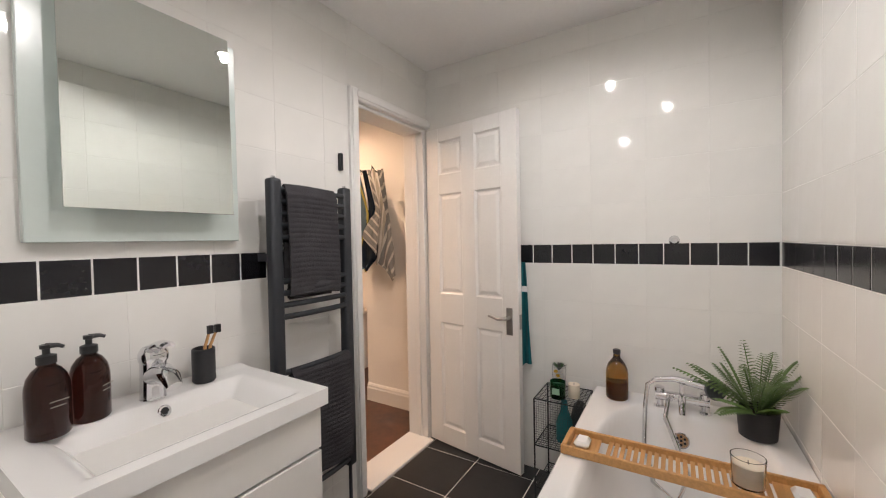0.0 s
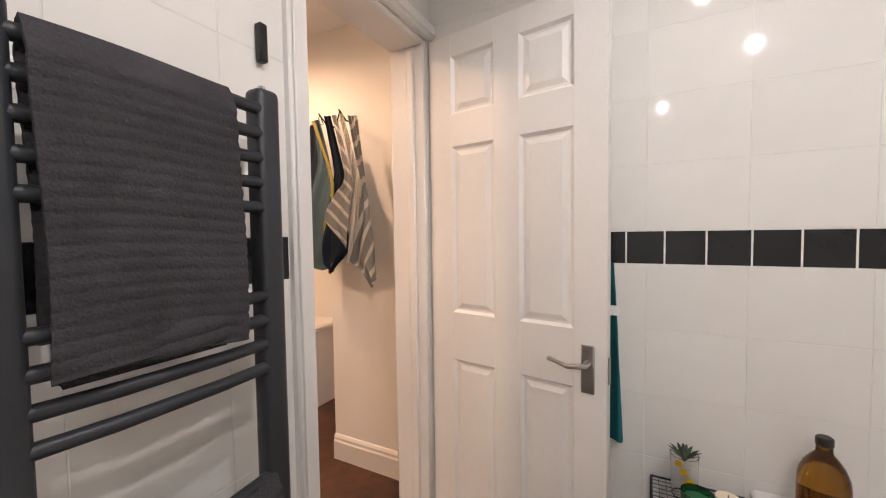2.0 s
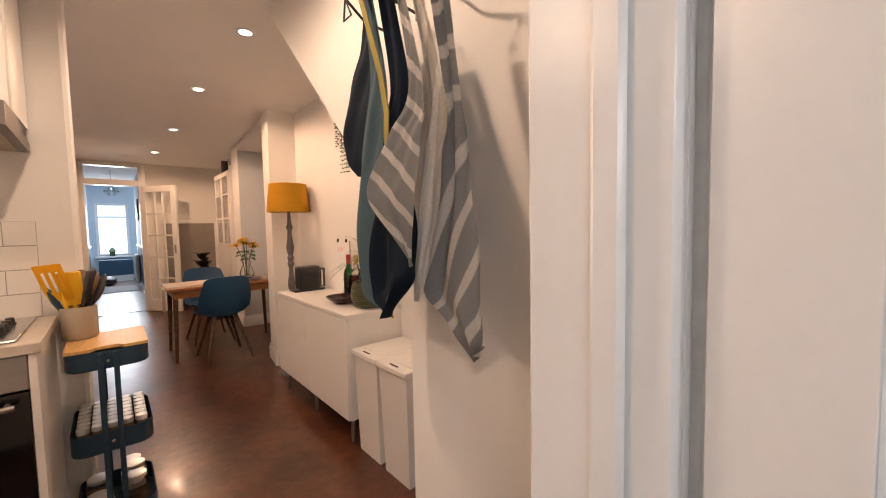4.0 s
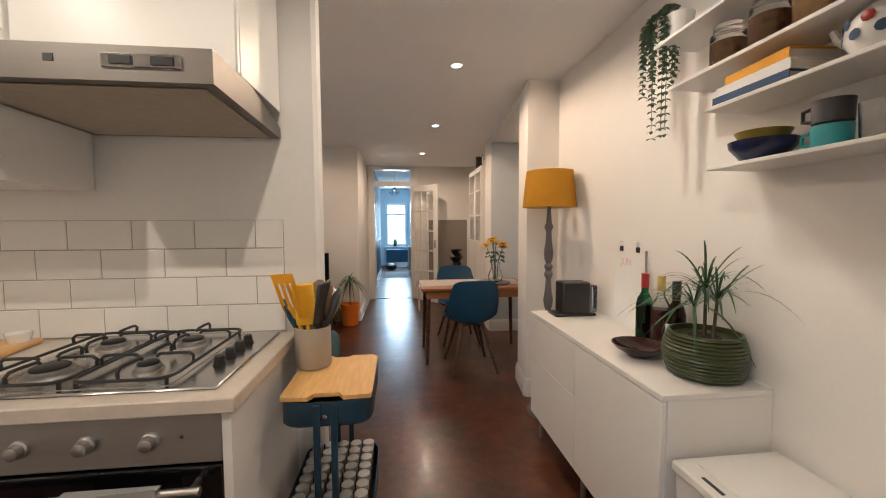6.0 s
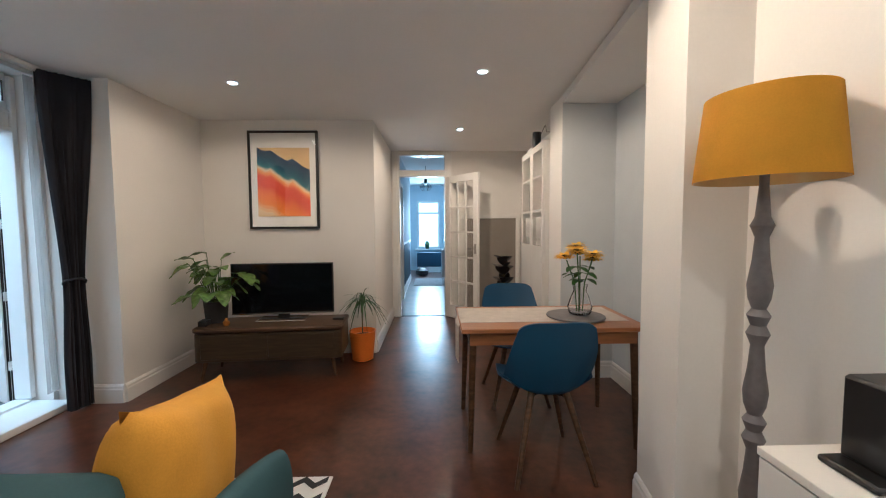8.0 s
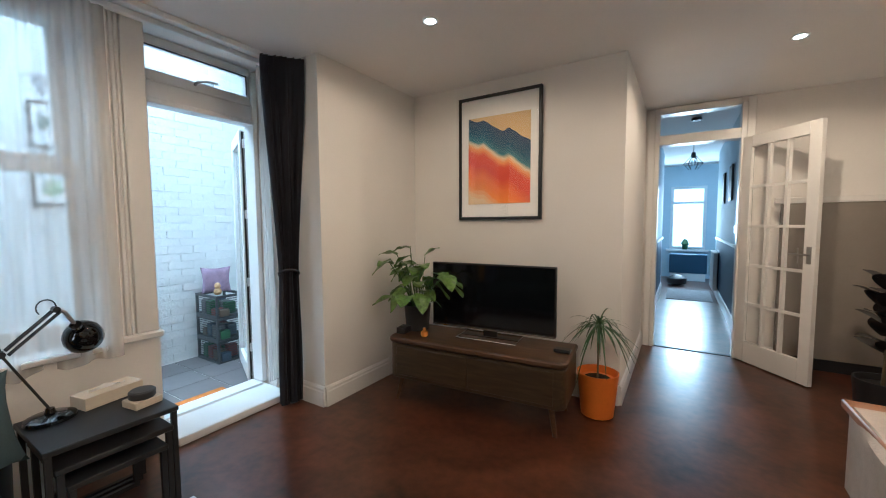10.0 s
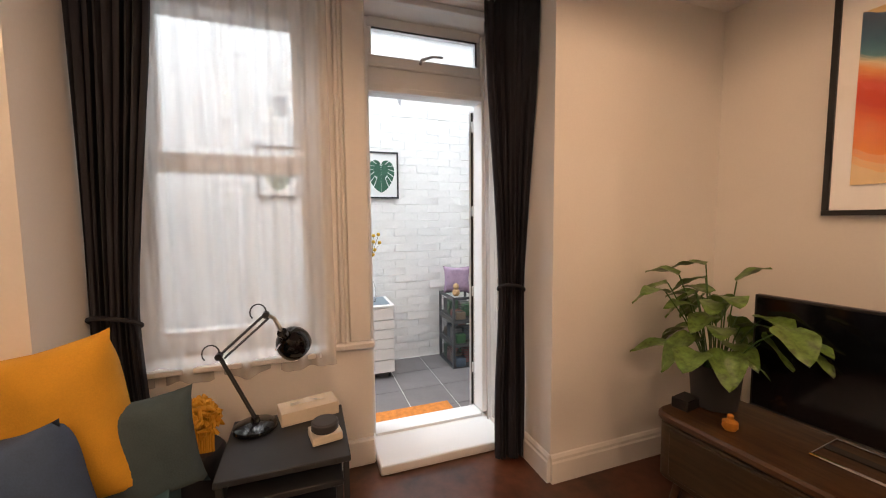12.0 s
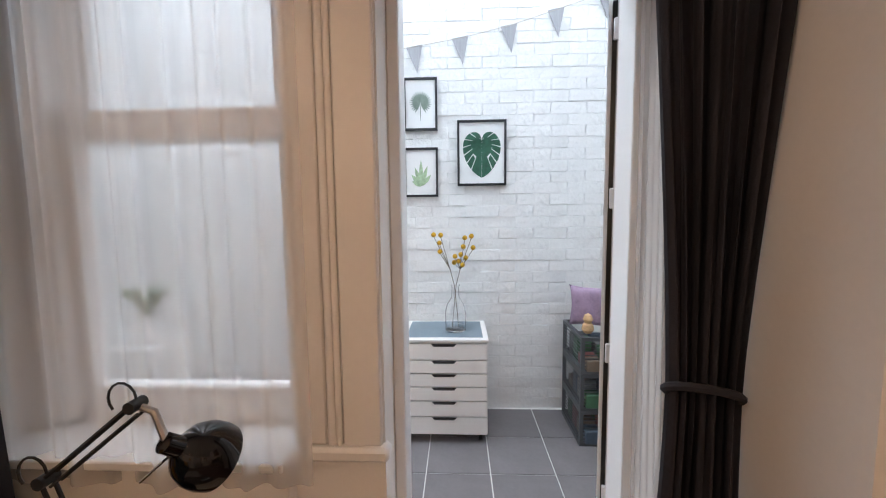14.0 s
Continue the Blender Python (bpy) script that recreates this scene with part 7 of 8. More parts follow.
# window, garden door, curtains
w1 = thing("window_1", "white sash window behind a sheer curtain", "window", kind="structure")
for nm, bx in (("window_frame", (-0.80, -0.66, 4.90, 5.00, 0.66, 2.28)), ("window_frame", (-0.80, -0.66, 5.69, 5.72, 0.66, 2.28)), ("window_frame", (-0.80, -0.66, 5.00, 5.69, 2.22, 2.28)), ("bottom_rail", (-0.76, -0.70, 5.00, 5.69, 0.64, 0.755)), ("meeting_rail", (-0.78, -0.68, 5.00, 5.69, 1.50, 1.585)), ("sash_stile", (-0.76, -0.70, 5.00, 5.035, 0.755, 1.50)), ("sash_stile", (-0.76, -0.70, 5.655, 5.69, 0.755, 1.50)), ("sash_stile", (-0.80, -0.74, 5.00, 5.06, 1.585, 2.22)), ("sash_stile", (-0.80, -0.74, 5.63, 5.69, 1.585, 2.22)), ("window_sill", (-0.85, -0.50, 4.885, 5.72, 0.62, 0.645))):
    part(nm, B(bx, bevel=0.004), UPVC, w1)
for bx in ((-0.732, -0.728, 5.035, 5.655, 0.755, 1.50), (-0.772, -0.768, 5.06, 5.63, 1.585, 2.22)):
    p = part("pane", B(bx), GLASS, w1)
    p.visible_shadow = False
pil = thing("window_post", "moulded white post between window and garden door", "post", kind="structure")
for y0, y1, x1 in ((5.725, 5.815, -0.565), (5.86, 5.965, -0.56)):
    part("board", B((-0.578, x1, y0, y1, 0.66, CEIL), bevel=0.005), GLOSSW, pil)
for y0, r in ((5.828, 0.011), (5.848, 0.009)):
    part("bead", Tb([(-0.572, y0, 0.66), (-0.572, y0, CEIL)], r, 10), GLOSSW, pil)
part("dado_cap", B((-0.60, -0.545, 5.715, 5.985, 0.62, 0.66), bevel=0.010), GLOSSW, pil)
part("plinth_block", B((-0.60, -0.555, 5.72, 5.975, 0.0, 0.14), bevel=0.008), GLOSSW, pil)
d4 = thing("door_4", "white garden door frame with a fanlight above", "door frame", kind="structure")
for nm, bx in (("jamb", (-0.84, -0.72, 5.97, 6.005, 0.07, 2.33)), ("jamb", (-0.84, -0.72, 6.664, 6.70, 0.07, 2.33)), ("transom_panel", (-0.82, -0.74, 6.005, 6.664, 1.955, 2.10)), ("transom_bead", (-0.74, -0.715, 6.005, 6.664, 1.955, 1.985)), ("transom_bead", (-0.74, -0.725, 6.005, 6.664, 2.085, 2.10)), ("fanlight_rail", (-0.80, -0.745, 6.005, 6.664, 2.10, 2.155)), ("fanlight_rail", (-0.80, -0.745, 6.005, 6.664, 2.295, 2.35)), ("fanlight_stile", (-0.80, -0.745, 6.005, 6.03, 2.155, 2.295)), ("fanlight_stile", (-0.80, -0.745, 6.64, 6.664, 2.155, 2.295))):
    part(nm, B(bx, bevel=0.004), UPVC, d4)
for bx in ((-0.744, -0.740, 6.03, 6.64, 2.285, 2.293), (-0.744, -0.740, 6.632, 6.640, 2.157, 2.285)):
    part("seal", B(bx), BLACK, d4)
p = part("pane", B((-0.772, -0.768, 6.03, 6.64, 2.155, 2.295)), GLASS, d4)
p.visible_shadow = False
part("fanlight_handle", Tb([(-0.745, 6.30, 2.135), (-0.715, 6.30, 2.145), (-0.705, 6.36, 2.165), (-0.705, 6.42, 2.168)], [0.010, 0.009, 0.007, 0.006], 8), STEEL, d4)
part("step", B((-0.84, -0.44, 5.98, 6.695, 0.0, 0.050), bevel=0.006), UPVC, d4)
part("track", B((-0.84, -0.72, 6.005, 6.664, 0.050, 0.066)), UPVC, d4)
gl = thing("garden_door", "white garden door standing open to the conservatory", "door", pose(-0.845, 6.70, 0.04, 0, 0, 156))
for bx in ((0, 0.09, 0, 0.06, 0, 1.91), (0.53, 0.62, 0, 0.06, 0, 1.91), (0.09, 0.53, 0, 0.06, 1.82, 1.91), (0.09, 0.53, 0, 0.06, 0, 0.12)):
    part("door_rail", B(bx, bevel=0.004), UPVC, gl)
p = part("pane", B((0.09, 0.53, 0.026, 0.034, 0.12, 1.82)), GLASS, gl)
p.visible_shadow = False
part("rubber_seal", B((-0.002, 0.0, 0.018, 0.030, 0.02, 1.89)), BLACK, gl)
part("rubber_seal", B((-0.002, 0.0, 0.034, 0.048, 0.02, 1.89)), BLACK, gl)
part("edge_rib", B((-0.006, 0.0, 0.053, 0.060, 0.01, 1.90)), UPVC, gl)
part("lock_strip", B((0.6195, 0.6215, 0.02, 0.04, 0.1, 1.8)), STEEL, gl)
part("latch", B((0.6195, 0.628, 0.02, 0.04, 0.90, 1.0)), mat("brass", (0.5, 0.33, 0.1), 0.3, 1.0), gl)
for z in (0.24, 0.74, 1.25, 1.77):
    hg = part("hinge", B((-0.014, -0.001, 0.006, 0.044, z, z + 0.065), bevel=0.003), UPVC, gl)
    part("hinge_knuckle", Tb([(-0.012, -0.004, z - 0.055), (-0.012, -0.004, z + 0.012)], 0.010, 10), UPVC, gl)
    for q in (0.012, 0.032, 0.052):
        part("screw", B((-0.0155, -0.013, 0.022, 0.029, z + q, z + q + 0.006)), GREYU, hg)
rod = thing("curtain_rail", "white curtain rail along the window recess", "curtain rail", pose(0, 0, 0))
part("rail", B((-0.55, -0.515, 4.89, 6.735, 2.315, 2.348), bevel=0.004), UPVC, rod)
part("rail", B((-0.43, -0.395, 4.89, 6.735, 2.315, 2.348), bevel=0.004), UPVC, rod)


def curtain(label, y0, y1, x, tie_y, tie_z, tie_w, folds, seed, bottom, slope=0.0, group="dark curtains"):
    """A tied-back curtain that hangs from the rail."""
    ob = thing("curtain", label, "curtain", pose(0, 0, 0), group)
    bm = bmesh.new()

    def f(u, v):
        z = 2.325 + (bottom - 2.325) * v
        k = smooth01((2.325 - z) / (2.325 - tie_z) * 0.96) * 0.6 + 0.4 * (2.325 - z) / (2.325 - tie_z) if z > tie_z else 1 - 0.22 * smooth01((tie_z - z) / tie_z * 1.4)
        full = y0 + (y1 - y0) * u
        tied = tie_y + tie_w * (u - 0.5)
        y = full * (1 - k) + tied * k
        amp = 0.030 * (1 - 0.45 * k)
        fold = amp * math.sin(u * folds * math.tau + seed) + 0.010 * math.sin(u * folds * 2.3 * math.tau + 3 * v + seed)
        return (x + fold + slope * (u - 0.3) * (1 - k), y + 0.006 * math.sin(u * folds * math.tau * 2 + 4 * v), z)
    sheet(bm, f, folds * 14, 44)
    sheet(bm, lambda u, v: tuple(Vector(f(u, v)) + Vector((-0.005, 0, 0))), folds * 14, 44)
    sheet(bm, lambda u, v: tuple(Vector(f(u, 1.0)) + Vector((-0.005 * v, 0, 0))), folds * 14, 1)
    part("cloth", bm, CURTAIN, ob, smooth=75)
    part("tie_back", Tb([(x + 0.042 * math.cos(a), tie_y + (tie_w * 0.55) * math.sin(a), tie_z + 0.03 * math.cos(a + 0.5) - 0.02) for a in np.linspace(0, math.tau, 24)[:-1]], 0.009, 8, True), CURTAIN, ob)


curtain("charcoal curtain tied back beside the garden door", 6.52, 6.725, -0.36, 6.66, 0.93, 0.13, 7, 0.6, 0.012, 0.16)
curtain("charcoal curtain tied back beside the window", 4.895, 5.155, -0.43, 4.965, 0.905, 0.15, 8, 1.9, 0.012)
vo = thing("sheer_curtain", "white sheer curtain over the sash window", "curtain", pose(0, 0, 0), "sheer curtains")
bm = bmesh.new()
sheet(bm, lambda u, v: (-0.515 + 0.020 * math.sin(u * 23 + 2 * math.sin(3 * u)) + 0.010 * math.sin(u * 71) + 0.005 * (1 - v) * math.sin(u * 150), 4.93 + 0.86 * u, 2.32 - 1.74 * v + 0.012 * v * math.sin(u * 31)), 130, 20)
part("voile", bm, SHEERM, vo, smooth=80)
vo2 = thing("sheer_curtain", "white sheer curtain gathered beside the garden door", "curtain", pose(0, 0, 0), "sheer curtains")
bm = bmesh.new()
sheet(bm, lambda u, v: (-0.56 + 0.012 * math.sin(u * 30), 6.60 + 0.02 * v + (0.055 + 0.03 * v) * u, 2.32 - 2.20 * v), 40, 20)
part("voile", bm, SHEERM, vo2, smooth=80)

# ---- conservatory ----
ch = thing("drawer_chest", "cream chest of six drawers on castors", "chest of drawers", pose(-1.73, 5.83, -0.06))
part("body", B((-0.40, -0.016, 0.0, 0.505, 0.05, 0.61)), LACQUER, ch)
part("top", B((-0.40, 0.004, -0.004, 0.511, 0.61, 0.625), bevel=0.003), LACQUER, ch)
part("top_inset", B((-0.37, -0.04, 0.03, 0.48, 0.6255, 0.6275)), mat("slate_blue_top", (0.17, 0.22, 0.26), 0.4), ch, "slate blue inset top")
zs = [0.055, 0.165, 0.26, 0.345, 0.425, 0.505, 0.605]
for z0, z1 in zip(zs, zs[1:]):
    d = part("drawer", B((-0.016, 0.0, 0.004, 0.501, z0, z1 - 0.006), bevel=0.002), LACQUER, ch)
    bm = bmesh.new()
    prism(bm, [(0.18, z1 - 0.006), (0.195, z1 - 0.022), (0.31, z1 - 0.022), (0.325, z1 - 0.006)], "x", -0.001, 0.0012)
    part("grip_slot", bm, BLACK, d, smooth=0)
for x in (-0.36, -0.05):
    for y in (0.04, 0.465):
        part("castor", Tb([(x, y - 0.01, 0.024), (x, y + 0.01, 0.024)], 0.024, 14), BLACK, ch)
        part("castor_stem", B((x - 0.012, x + 0.012, y - 0.012, y + 0.012, 0.03, 0.05)), BLACK, ch)
va = thing("glass_vase", "clear glass bottle vase with yellow ball flowers", "vase", pose(-1.90, 6.15, 0.568))
part("glass", L([(0.05, 0), (0.062, 0.006), (0.064, 0.12), (0.05, 0.17), (0.024, 0.21), (0.022, 0.27), (0.028, 0.285), (0.025, 0.285), (0.019, 0.27), (0.021, 0.21), (0.047, 0.168), (0.061, 0.12), (0.058, 0.01), (0, 0.008)], 32), GLASS, va)
BALL = mat("yellow_flower_ball", (0.55, 0.33, 0.015), 0.9, vary=0.3, scale=40, bump=1.0, fine=300)
rg = random.Random(8)
for k, (dy, dz) in enumerate(((-0.13, 0.58), (-0.085, 0.58), (-0.095, 0.53), (-0.09, 0.48), (0.06, 0.56), (0.10, 0.57), (0.05, 0.51), (0.11, 0.50), (0.0, 0.45), (0.035, 0.46), (0.02, 0.42), (0.065, 0.44), (-0.005, 0.41), (0.045, 0.40))):
    side = -1 if dy < -0.05 else 1
    dx = rg.uniform(-0.03, 0.03)
    st = part("stem", Tb([(0, side * -0.02, 0.02), (0, side * 0.005, 0.28), (dx * 0.5, side * 0.03, 0.38), (dx, dy, dz)], 0.0018, 5), STEM, va)
    bm = bmesh.new()
    bmesh.ops.create_icosphere(bm, subdivisions=2, radius=0.0155, matrix=Matrix.Translation((dx, dy, dz + 0.01)))
    part("flower_ball", bm, BALL, st)


def leaf_print(y0, y1, z0, z1, kind):
    f = thing("leaf_picture", "botanical leaf print in a thin black frame", "picture", pose(-2.155, y0, z0), "leaf prints on the brick wall")
    w, h = y1 - y0, z1 - z0
    for bx in ((0, 0.022, 0, w, 0, 0.014), (0, 0.022, 0, w, h - 0.014, h), (0, 0.022, 0, 0.014, 0.014, h - 0.014), (0, 0.022, w - 0.014, w, 0.014, h - 0.014)):
        part("frame_bar", B(bx, bevel=0.001), BLACKM, f)
    part("paper", B((0.0, 0.010, 0.014, w - 0.014, 0.014, h - 0.014)), PAPER, f)
    bm = bmesh.new()
    cy, cz = w / 2, h / 2

    def lobe(ax, az, ang, ln, wd):
        lift = 0.0112 + 0.00006 * len(bm.faces)
        c, s = math.cos(ang), math.sin(ang)
        pts = [(t * ln, wd * math.sin(math.pi * min(1, t * 0.94 + 0.06)) * sg) for sg in (1, -1) for t in (np.linspace(0, 1, 7) if sg > 0 else np.linspace(1, 0, 7)[1:-1])]
        bm.faces.new([bm.verts.new((lift, ax + c * a - s * b, az + s * a + c * b)) for a, b in pts])
    if kind == "monstera":
        def edge(phi):
            return float(np.interp(phi, (0, 20, 45, 70, 90, 110, 130, 150, 165, 180), (0.012, 0.058, 0.088, 0.106, 0.118, 0.130, 0.147, 0.173, 0.203, 0.232)))

        def wedge(sg, p0, p1, r0, r1, lift=0.0116):
            ring = [(p0 + (p1 - p0) * k / 5, r1) for k in range(6)] + [(p1 + (p0 - p1) * k / 5, r0) for k in range(6)]
            bm.faces.new([bm.verts.new((lift, cy + sg * r * edge(p) * math.sin(radians(p)), cz + 0.072 + r * edge(p) * math.cos(radians(p)))) for p, r in ring])
        for sg in (-1, 1):
            for p0, p1, inner in ((6, 52, 0.40), (56, 80, 0.52), (83, 104, 0.40), (107, 125, 0.55), (128, 143, 0.42), (145.5, 158, 0.60), (160, 179.8, 0.35)):
                wedge(sg, p0, p1, inner, 1.0)
            wedge(sg, 4, 179.8, 0.02, 0.56, 0.0110)
        m2 = mat("print_dark_green", (0.03, 0.10, 0.06), 0.8, vary=0.3, scale=30)
    elif kind == "palm":
        for k in range(25):
            lobe(cy, cz + 0.01, radians(-60 + k * 300 / 24), 0.075, 0.006)
        lobe(cy, cz - 0.11, radians(90), 0.12, 0.003)
        m2 = mat("print_grey_green", (0.20, 0.25, 0.21), 0.8, vary=0.3, scale=30)
    else:
        for ang, ln in ((90, 0.17), (108, 0.13), (72, 0.14), (130, 0.10), (48, 0.10), (150, 0.07)):
            lobe(cy, cz - 0.09, radians(ang), ln, 0.014)
        m2 = mat("print_pale_green", (0.36, 0.48, 0.30), 0.8, vary=0.3, scale=30)
    part("printed_leaf", bm, m2, f, smooth=0)


leaf_print(6.168, 6.487, 1.469, 1.89, "monstera")
leaf_print(5.82, 6.04, 1.83, 2.165, "palm")
leaf_print(5.815, 6.04, 1.40, 1.72, "agave")
leaf_print(5.30, 5.62, 1.47, 1.89, "monstera")
bu = thing("bunting", "grey striped pennant bunting along the brick wall", "bunting", pose(0, 0, 0))
part("string", Tb([(-2.145, 5.2, 2.25), (-2.145, 5.9, 2.36), (-2.145, 6.2, 2.405), (-2.145, 6.5, 2.47), (-2.145, 6.8, 2.56), (-2.145, 7.2, 2.68)], 0.002, 5), LINEN, bu)
for y, z in ((5.50, 2.30), (5.895, 2.358), (6.19, 2.405), (6.50, 2.47), (6.795, 2.56), (7.1, 2.66)):
    bm = bmesh.new()
    prism(bm, [(y - 0.052, z - 0.004), (y + 0.052, z + 0.014), (y + 0.018, z - 0.165)], "x", -2.148, -2.145)
    part("pennant", bm, mat("grey_striped_cotton", (0.36, 0.36, 0.38), 0.9, vary=0.25, scale=4, stretch=(1, 60, 1), bump=0.1) if y == 5.50 else bpy.data.materials["grey_striped_cotton"], bu, smooth=0)
CRATE = mat("dark_grey_plastic", (0.07, 0.075, 0.08), 0.45, vary=0.1)
for k in range(3):
    cr_ = thing("crate", "dark grey open plastic crate with toys inside", "crate", pose(-2.10, 6.86, -0.06 + 0.215 * k), "stacked crates")
    bm = bmesh.new()
    for z in (0.0, 0.19):
        for bx in ((0, 0.38, 0, 0.02, z, z + 0.022), (0, 0.38, 0.26, 0.28, z, z + 0.022), (0, 0.02, 0.02, 0.26, z, z + 0.022), (0.36, 0.38, 0.02, 0.26, z, z + 0.022)):
            box(bm, *bx)
    part("rim", bm, CRATE, cr_)
    for x in (0.0, 0.36):
        for y in (0.0, 0.26):
            part("corner_post", B((x, x + 0.02, y, y + 0.02, 0.022, 0.19)), CRATE, cr_)
    part("bottom", B((0.02, 0.36, 0.02, 0.26, 0.002, 0.010)), CRATE, cr_)
    bm = bmesh.new()
    for q in range(7):
        box(bm, 0.374, 0.378, 0.02, 0.26, 0.04 + 0.022 * q, 0.045 + 0.022 * q)
        box(bm, 0.02, 0.36, 0.002, 0.006, 0.04 + 0.022 * q, 0.045 + 0.022 * q)
    part("mesh_side", bm, CRATE, cr_)
    fill = thing("toy", ("green and red toys in the bottom crate", "brown and grey toys in the middle crate", "blue grey toys in the top crate")[k], "toys", pose(-2.08, 6.88, -0.048 + 0.215 * k))
    rg = random.Random(k)
    for q in range(7):
        c = [(0.05, 0.13, 0.06), (0.20, 0.06, 0.05), (0.17, 0.13, 0.09), (0.07, 0.10, 0.14), (0.16, 0.16, 0.16)][(q + 2 * k) % 5]
        x, y = 0.02 + 0.09 * (q % 4), 0.01 + 0.11 * (q // 4)
        part("block", B((x, x + 0.075, y, y + 0.09, 0, rg.uniform(0.06, 0.14)), bevel=0.006), mat("toy_colour", c, 0.5, vary=0.15), fill)
cushion("cushion", "mauve quilted cushion on top of the crates", pose(-1.96, 6.99, 0.575, 0, 0, 70), 0.26, mat("mauve_quilt", (0.33, 0.24, 0.34), 0.9, vary=0.2, scale=14, bump=0.6), 0.05)
solid("soft_toy", L([(0.02, 0), (0.035, 0.02), (0.03, 0.05), (0.018, 0.06), (0.028, 0.08), (0.02, 0.105), (0.004, 0.115)], 16), mat("tan_plush", (0.5, 0.33, 0.17), 0.95, vary=0.2, scale=30, bump=0.8), "small tan plush shape on the crates", "soft toy", m=pose(-1.80, 6.92, 0.585))
solid("door_mat", B((-1.17, -0.86, 6.02, 6.60, -0.06, -0.045), bevel=0.004), COIR, "orange coir doormat outside the garden door", "doormat")
yp = thing("yucca", "spiky potted plant behind the sheer curtain", "plant", pose(-1.72, 4.35, -0.06))
part("plinth", B((-0.15, 0.15, -0.15, 0.15, 0, 0.62), bevel=0.006), LACQUER, yp)
part("pot", L([(0.07, 0.62), (0.09, 0.63), (0.10, 0.78), (0, 0.76)], 24), CERAMIC, yp)
for k in range(16):
    a = k * 2.4
    bm = bmesh.new()
    blade(bm, (0, 0, 0.76), (math.cos(a), math.sin(a), 1.6), 0.30, 0.018, 0.25, 7)
    part("leaf", bm, LEAFG, yp)
rf = thing("conservatory_roof", "glazed lean-to roof with white bars", "roof", kind="structure")
for k in range(9):
    y = 3.2 + 0.6 * k
    bm = bmesh.new()
    prism(bm, [(-2.17, 3.0), (-0.85, 2.72), (-0.85, 2.78), (-2.17, 3.06)], "y", y - 0.025, y + 0.025)
    part("rafter", bm, UPVC, rf)
    if k < 8:
        bm = bmesh.new()
        prism(bm, [(-2.17, 3.04), (-0.85, 2.76), (-0.85, 2.766), (-2.17, 3.046)], "y", y + 0.026, y + 0.574)
        p = part("pane", bm, GLASS, rf)
        p.visible_shadow = False
part("wall_plate", B((-0.90, -0.84, 3.2, 8.0, 2.66, 2.78)), UPVC, rf)

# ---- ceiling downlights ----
# Every light gets a fitting, the added fill at (0.72, 5.09) too.
for lamps, z in ((KITCHEN_LAMPS + LIVING_AND_FILL_LAMPS, CEIL), (BATH_LAMPS, BCEIL)):
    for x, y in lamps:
        dn = thing("downlight", "small recessed ceiling spotlight, real or added as fill, switched on", "ceiling lamp", pose(x, y, z), "recessed ceiling spotlights")
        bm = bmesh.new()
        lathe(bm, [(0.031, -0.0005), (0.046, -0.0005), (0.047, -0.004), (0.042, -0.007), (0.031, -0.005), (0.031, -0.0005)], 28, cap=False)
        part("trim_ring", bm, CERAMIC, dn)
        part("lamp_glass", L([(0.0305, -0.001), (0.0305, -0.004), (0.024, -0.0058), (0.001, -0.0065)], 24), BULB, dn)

# ---- wall and floor pieces ----


def pieces(name, parent, mesh, spots):
    for m in spots:
        ob = new(name, mesh)
        ob.parent = parent
        ob.matrix_basis = m


def slab(name, w, h, t, gap, bevel, material):
    """One flat piece in the local x-z plane that stands t proud of y = 0, towards -y."""
    bm = bmesh.new()
    o = [[bm.verts.new((x, y, z)) for x, z in ((gap + i, gap + i), (w - gap - i, gap + i), (w - gap - i, h - gap - i), (gap + i, h - gap - i))] for i, y in ((0, 0.0), (0, -t + bevel), (bevel, -t))]
    for a, b in zip(o, o[1:]):
        for k in range(4):
            bm.faces.new((a[k], a[(k + 1) % 4], b[(k + 1) % 4], b[k]))
    bm.faces.new(o[-1])
    return mesh_of(name, bm, material)


cache = {}


def wall_tiles(parent, length, place, skip=None, start=0.0):
    """White tiles 250 x 200 with a band of black 103 mm tiles; place(s, z) gives each one's pose."""
    z = 1.152
    rows = [(z - 0.2 * (k + 1), 0.2) for k in range(6)] + [(1.256 + 0.2 * k, 0.2) for k in range(6)]
    for z0, h in rows:
        z1 = min(z0 + h, BCEIL)
        z0c = max(z0, 0.0)
        s = 0.0
        while s < length - 0.01:
            w = min(0.25, length - s)
            if z1 - z0c > 0.02 and not (skip and skip(s, s + w, z0c, z1)):
                key = ("w", round(w, 3), round(z1 - z0c, 3))
                if key not in cache:
                    cache[key] = slab("tile", w, z1 - z0c, 0.008, 0.0009, 0.0008, TILEW)
                pieces("tile", parent, cache[key], [place(s, z0c)])
            s += 0.25
    s = start
    while s < length - 0.01:
        w = min(0.1045, length - s)
        if not (skip and skip(s, s + w, 1.153, 1.255)):
            key = ("b", round(w, 3))
            if key not in cache:
                cache[key] = slab("tile", w, 0.104, 0.0085, 0.0022, 0.0016, TILEB)
            pieces("tile", parent, cache[key], [place(s, 1.152)])
        s += 0.1045


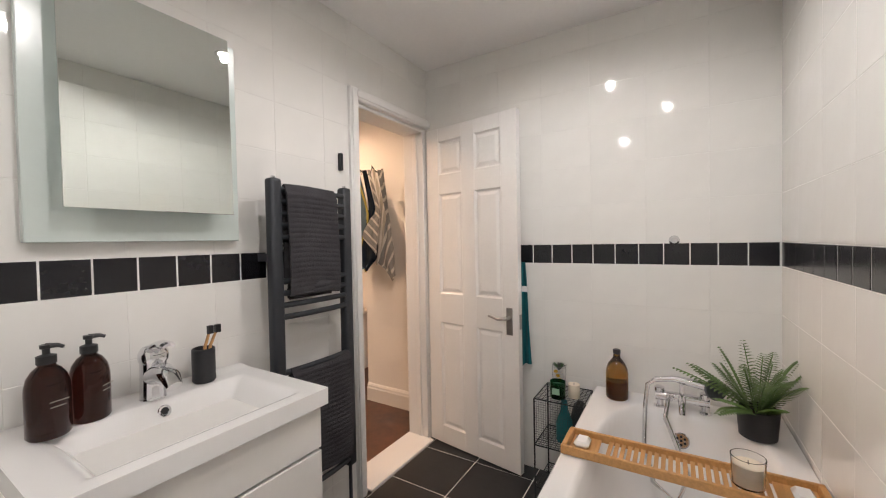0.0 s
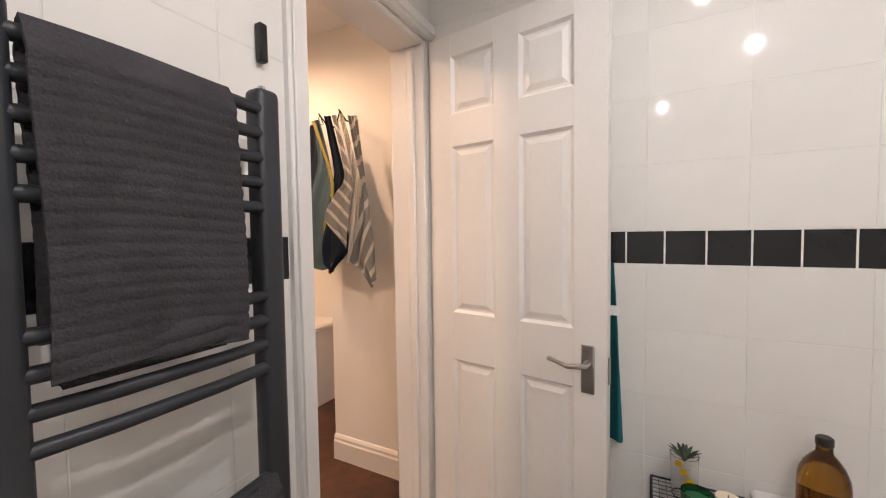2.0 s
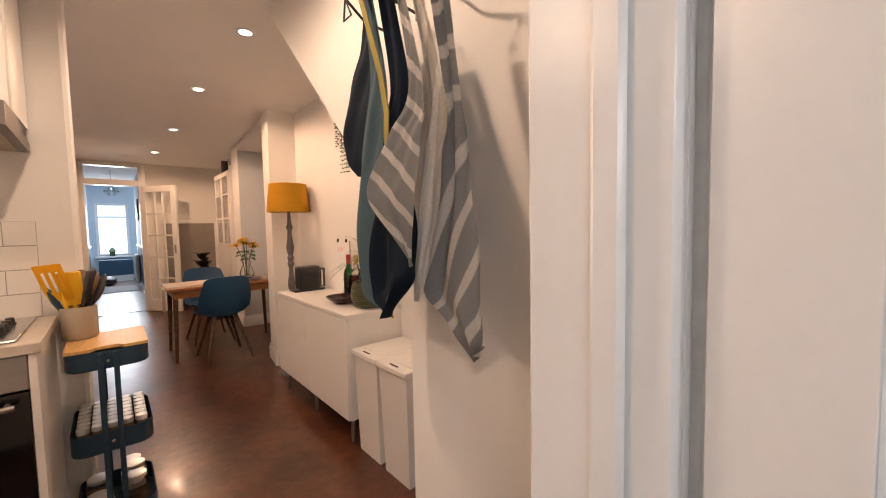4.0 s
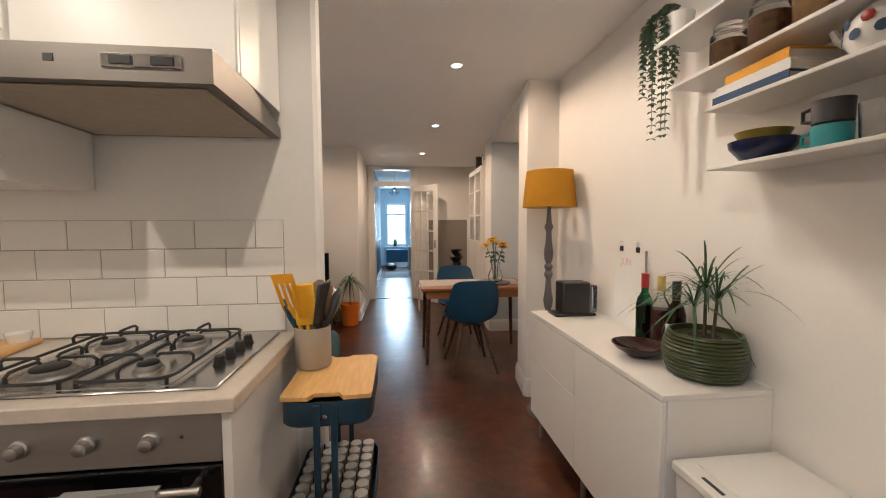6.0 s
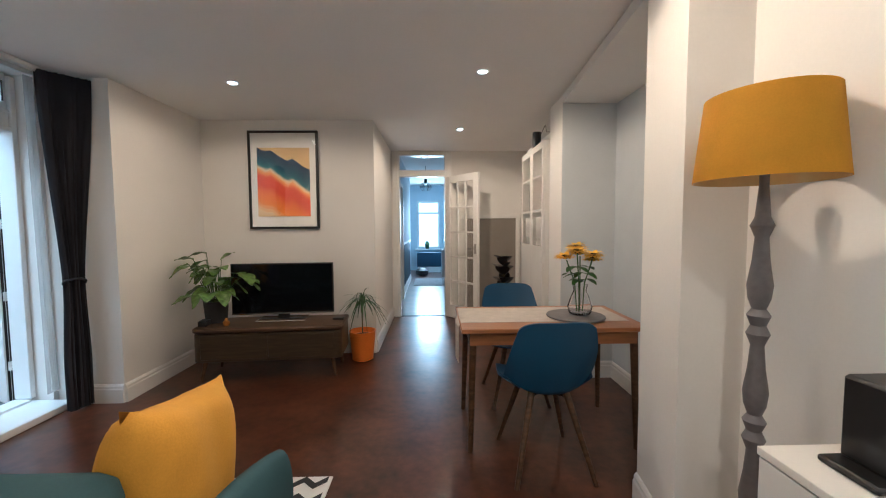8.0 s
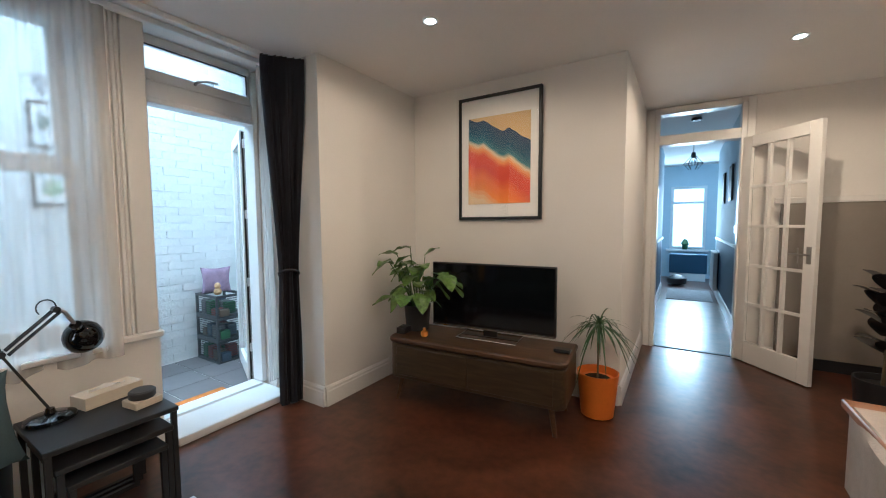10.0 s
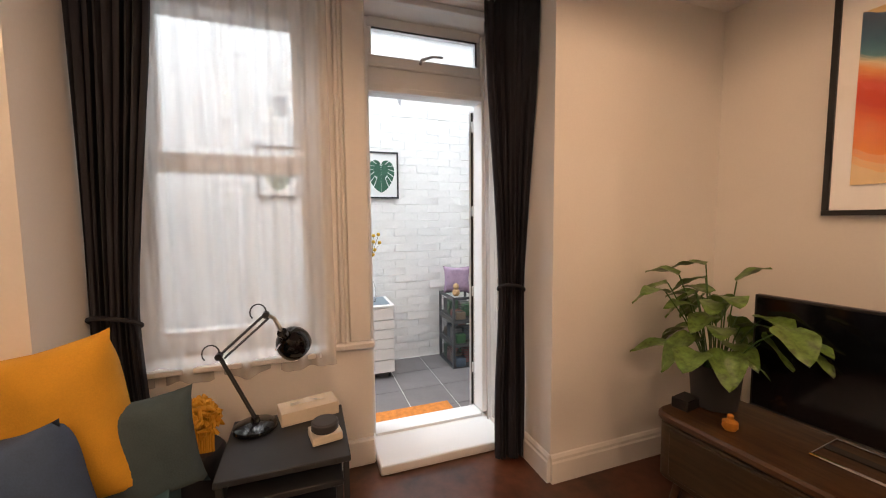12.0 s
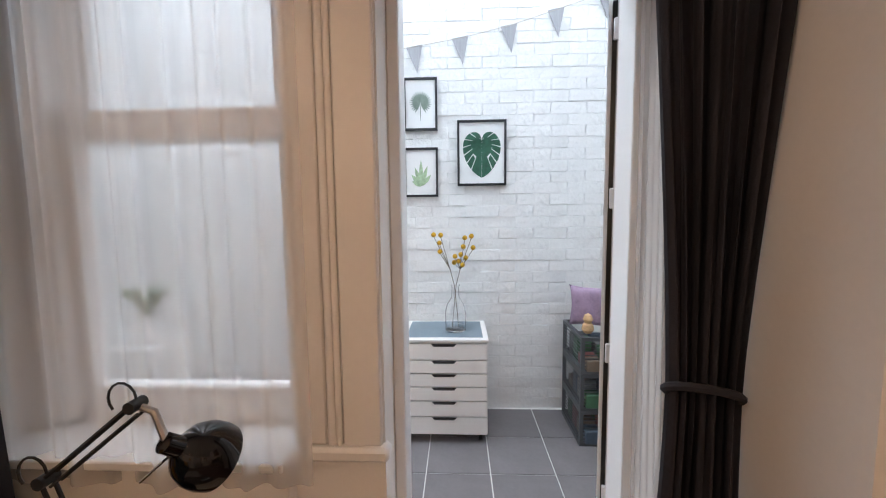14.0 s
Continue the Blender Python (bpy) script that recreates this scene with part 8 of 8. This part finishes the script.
structure("grout_bathroom", B((-0.9, 1.655, 1.7358, 1.743, 0, BCEIL), (2.3508, 2.358, -0.018, 1.743, 0, BCEIL), (-0.9, 2.350, -0.018, -0.0108, 0, BCEIL), (1.656, 2.350, 1.7358, 1.743, 2.06, BCEIL)), GROUT, "white grout between the bathroom tiles", "trim")
wall_tiles(wall_bn, 1.655, lambda s, z: pose(0.0 + s, 1.743, z), start=0.0475)
wall_tiles(wall_bn, 0.70, lambda s, z: pose(1.656 + s, 1.743, z), lambda a, b, z0, z1: z0 < 2.04)
wall_tiles(wall_be, 1.745, lambda s, z: pose(2.358, 1.735 - s, z, 0, 0, -90), start=0.068)
wall_tiles(wall_bs, 2.36, lambda s, z: pose(2.352 - s, -0.018, z, 0, 0, 180))
ft = {}
for i in range(8):
    for j in range(6):
        x0, y0 = 2.23 + 0.34 * (1 - i), 1.70 - 0.34 * j
        x1, y1 = min(x0 + 0.34, 2.35), min(y0 + 0.34, 1.74)
        y0 = max(y0, -0.01)
        if x1 - x0 > 0.01 and y1 - y0 > 0.01:
            key = (round(x1 - x0, 3), round(y1 - y0, 3))
            if key not in ft:
                ft[key] = slab("floor_tile", key[0], key[1], 0.0025, 0.0028, 0.0008, TILEF)
            pieces("floor_tile", floor_bath, ft[key], [pose(x0, y0, -0.002, -90, 0, 0)])
m_tile = slab("tile", 0.2025, 0.1005, 0.007, 0.0014, 0.002, METRO)
half = {}
structure("grout_kitchen", B((-0.1, 1.72, 3.969, 3.974, 0.916, 1.320)), GROUTG, "grey grout between the kitchen tiles", "trim")
for r, z in enumerate((1.2195, 1.119, 1.0185, 0.918)):
    h = 0.1005
    off = 0.1012 if r % 2 else 0.0
    x = 1.624 + off
    while x > 0.0:
        x1 = min(x + 0.2025, 1.72)
        if x1 - x > 0.01:
            if x1 - x > 0.2:
                me_ = m_tile
            else:
                key = (round(x1 - x, 3), h)
                if key not in half:
                    half[key] = slab("tile", x1 - x, h, 0.007, 0.0014, 0.002, METRO)
                me_ = half[key]
            pieces("tile", wall_kit, me_, [pose(x, 3.974, z)])
        x -= 0.2025
g_tile = slab("floor_tile", 0.335, 0.335, 0.006, 0.003, 0.001, GREYTILE)
pieces("floor_tile", floor_cons, g_tile, [pose(-2.14 + 0.335 * i, 5.66 + 0.335 * j - 1.34, -0.066, -90, 0, 0) for i in range(4) for j in range(11)])
bricks = []
rg = random.Random(6)
for k in range(3):
    bm = bmesh.new()
    vs = box(bm, 0.0004, 0.2226, -0.0058, 0.0, 0.0002, 0.0733)
    bmesh.ops.bevel(bm, geom=list({e for v in vs for e in v.link_edges}), offset=0.0043, segments=2, affect="EDGES")
    for v in bm.verts:
        v.co += Vector((rg.uniform(-0.0030, 0.0030), rg.uniform(-0.0011, 0.0011), rg.uniform(-0.0022, 0.0022)))
    bricks.append(mesh_of("brick", bm, BRICKW, 50))
near, far = [], bmesh.new()
for r in range(40):
    for c in range(-9, 14):
        y = 5.55 + 0.223 * c + (0.1115 if r % 2 else 0)
        m = pose(-2.166 + rg.uniform(-0.0026, 0.003), y + rg.uniform(-0.003, 0.003), -0.06 + 0.0735 * r + 0.0022 * math.sin(2.1 * y + r * 1.3), rg.uniform(-1.1, 1.1), rg.uniform(-0.6, 0.6), 90 + rg.uniform(-0.4, 0.4))
        if 5.5 < y < 7.15 and r < 37:
            near.append(m)
        elif 3.2 < y < 7.8:
            n0 = len(far.verts)
            far.from_mesh(bricks[r % 3])
            far.verts.ensure_lookup_table()
            bmesh.ops.transform(far, matrix=m, verts=far.verts[n0:])
for k, m in enumerate(near):
    pieces("brick", wall_brick, bricks[(k * 7) % 3], [m])
rest = part("brick_rest", far, BRICKW, wall_brick)
tagged(rest, kind="stuff")
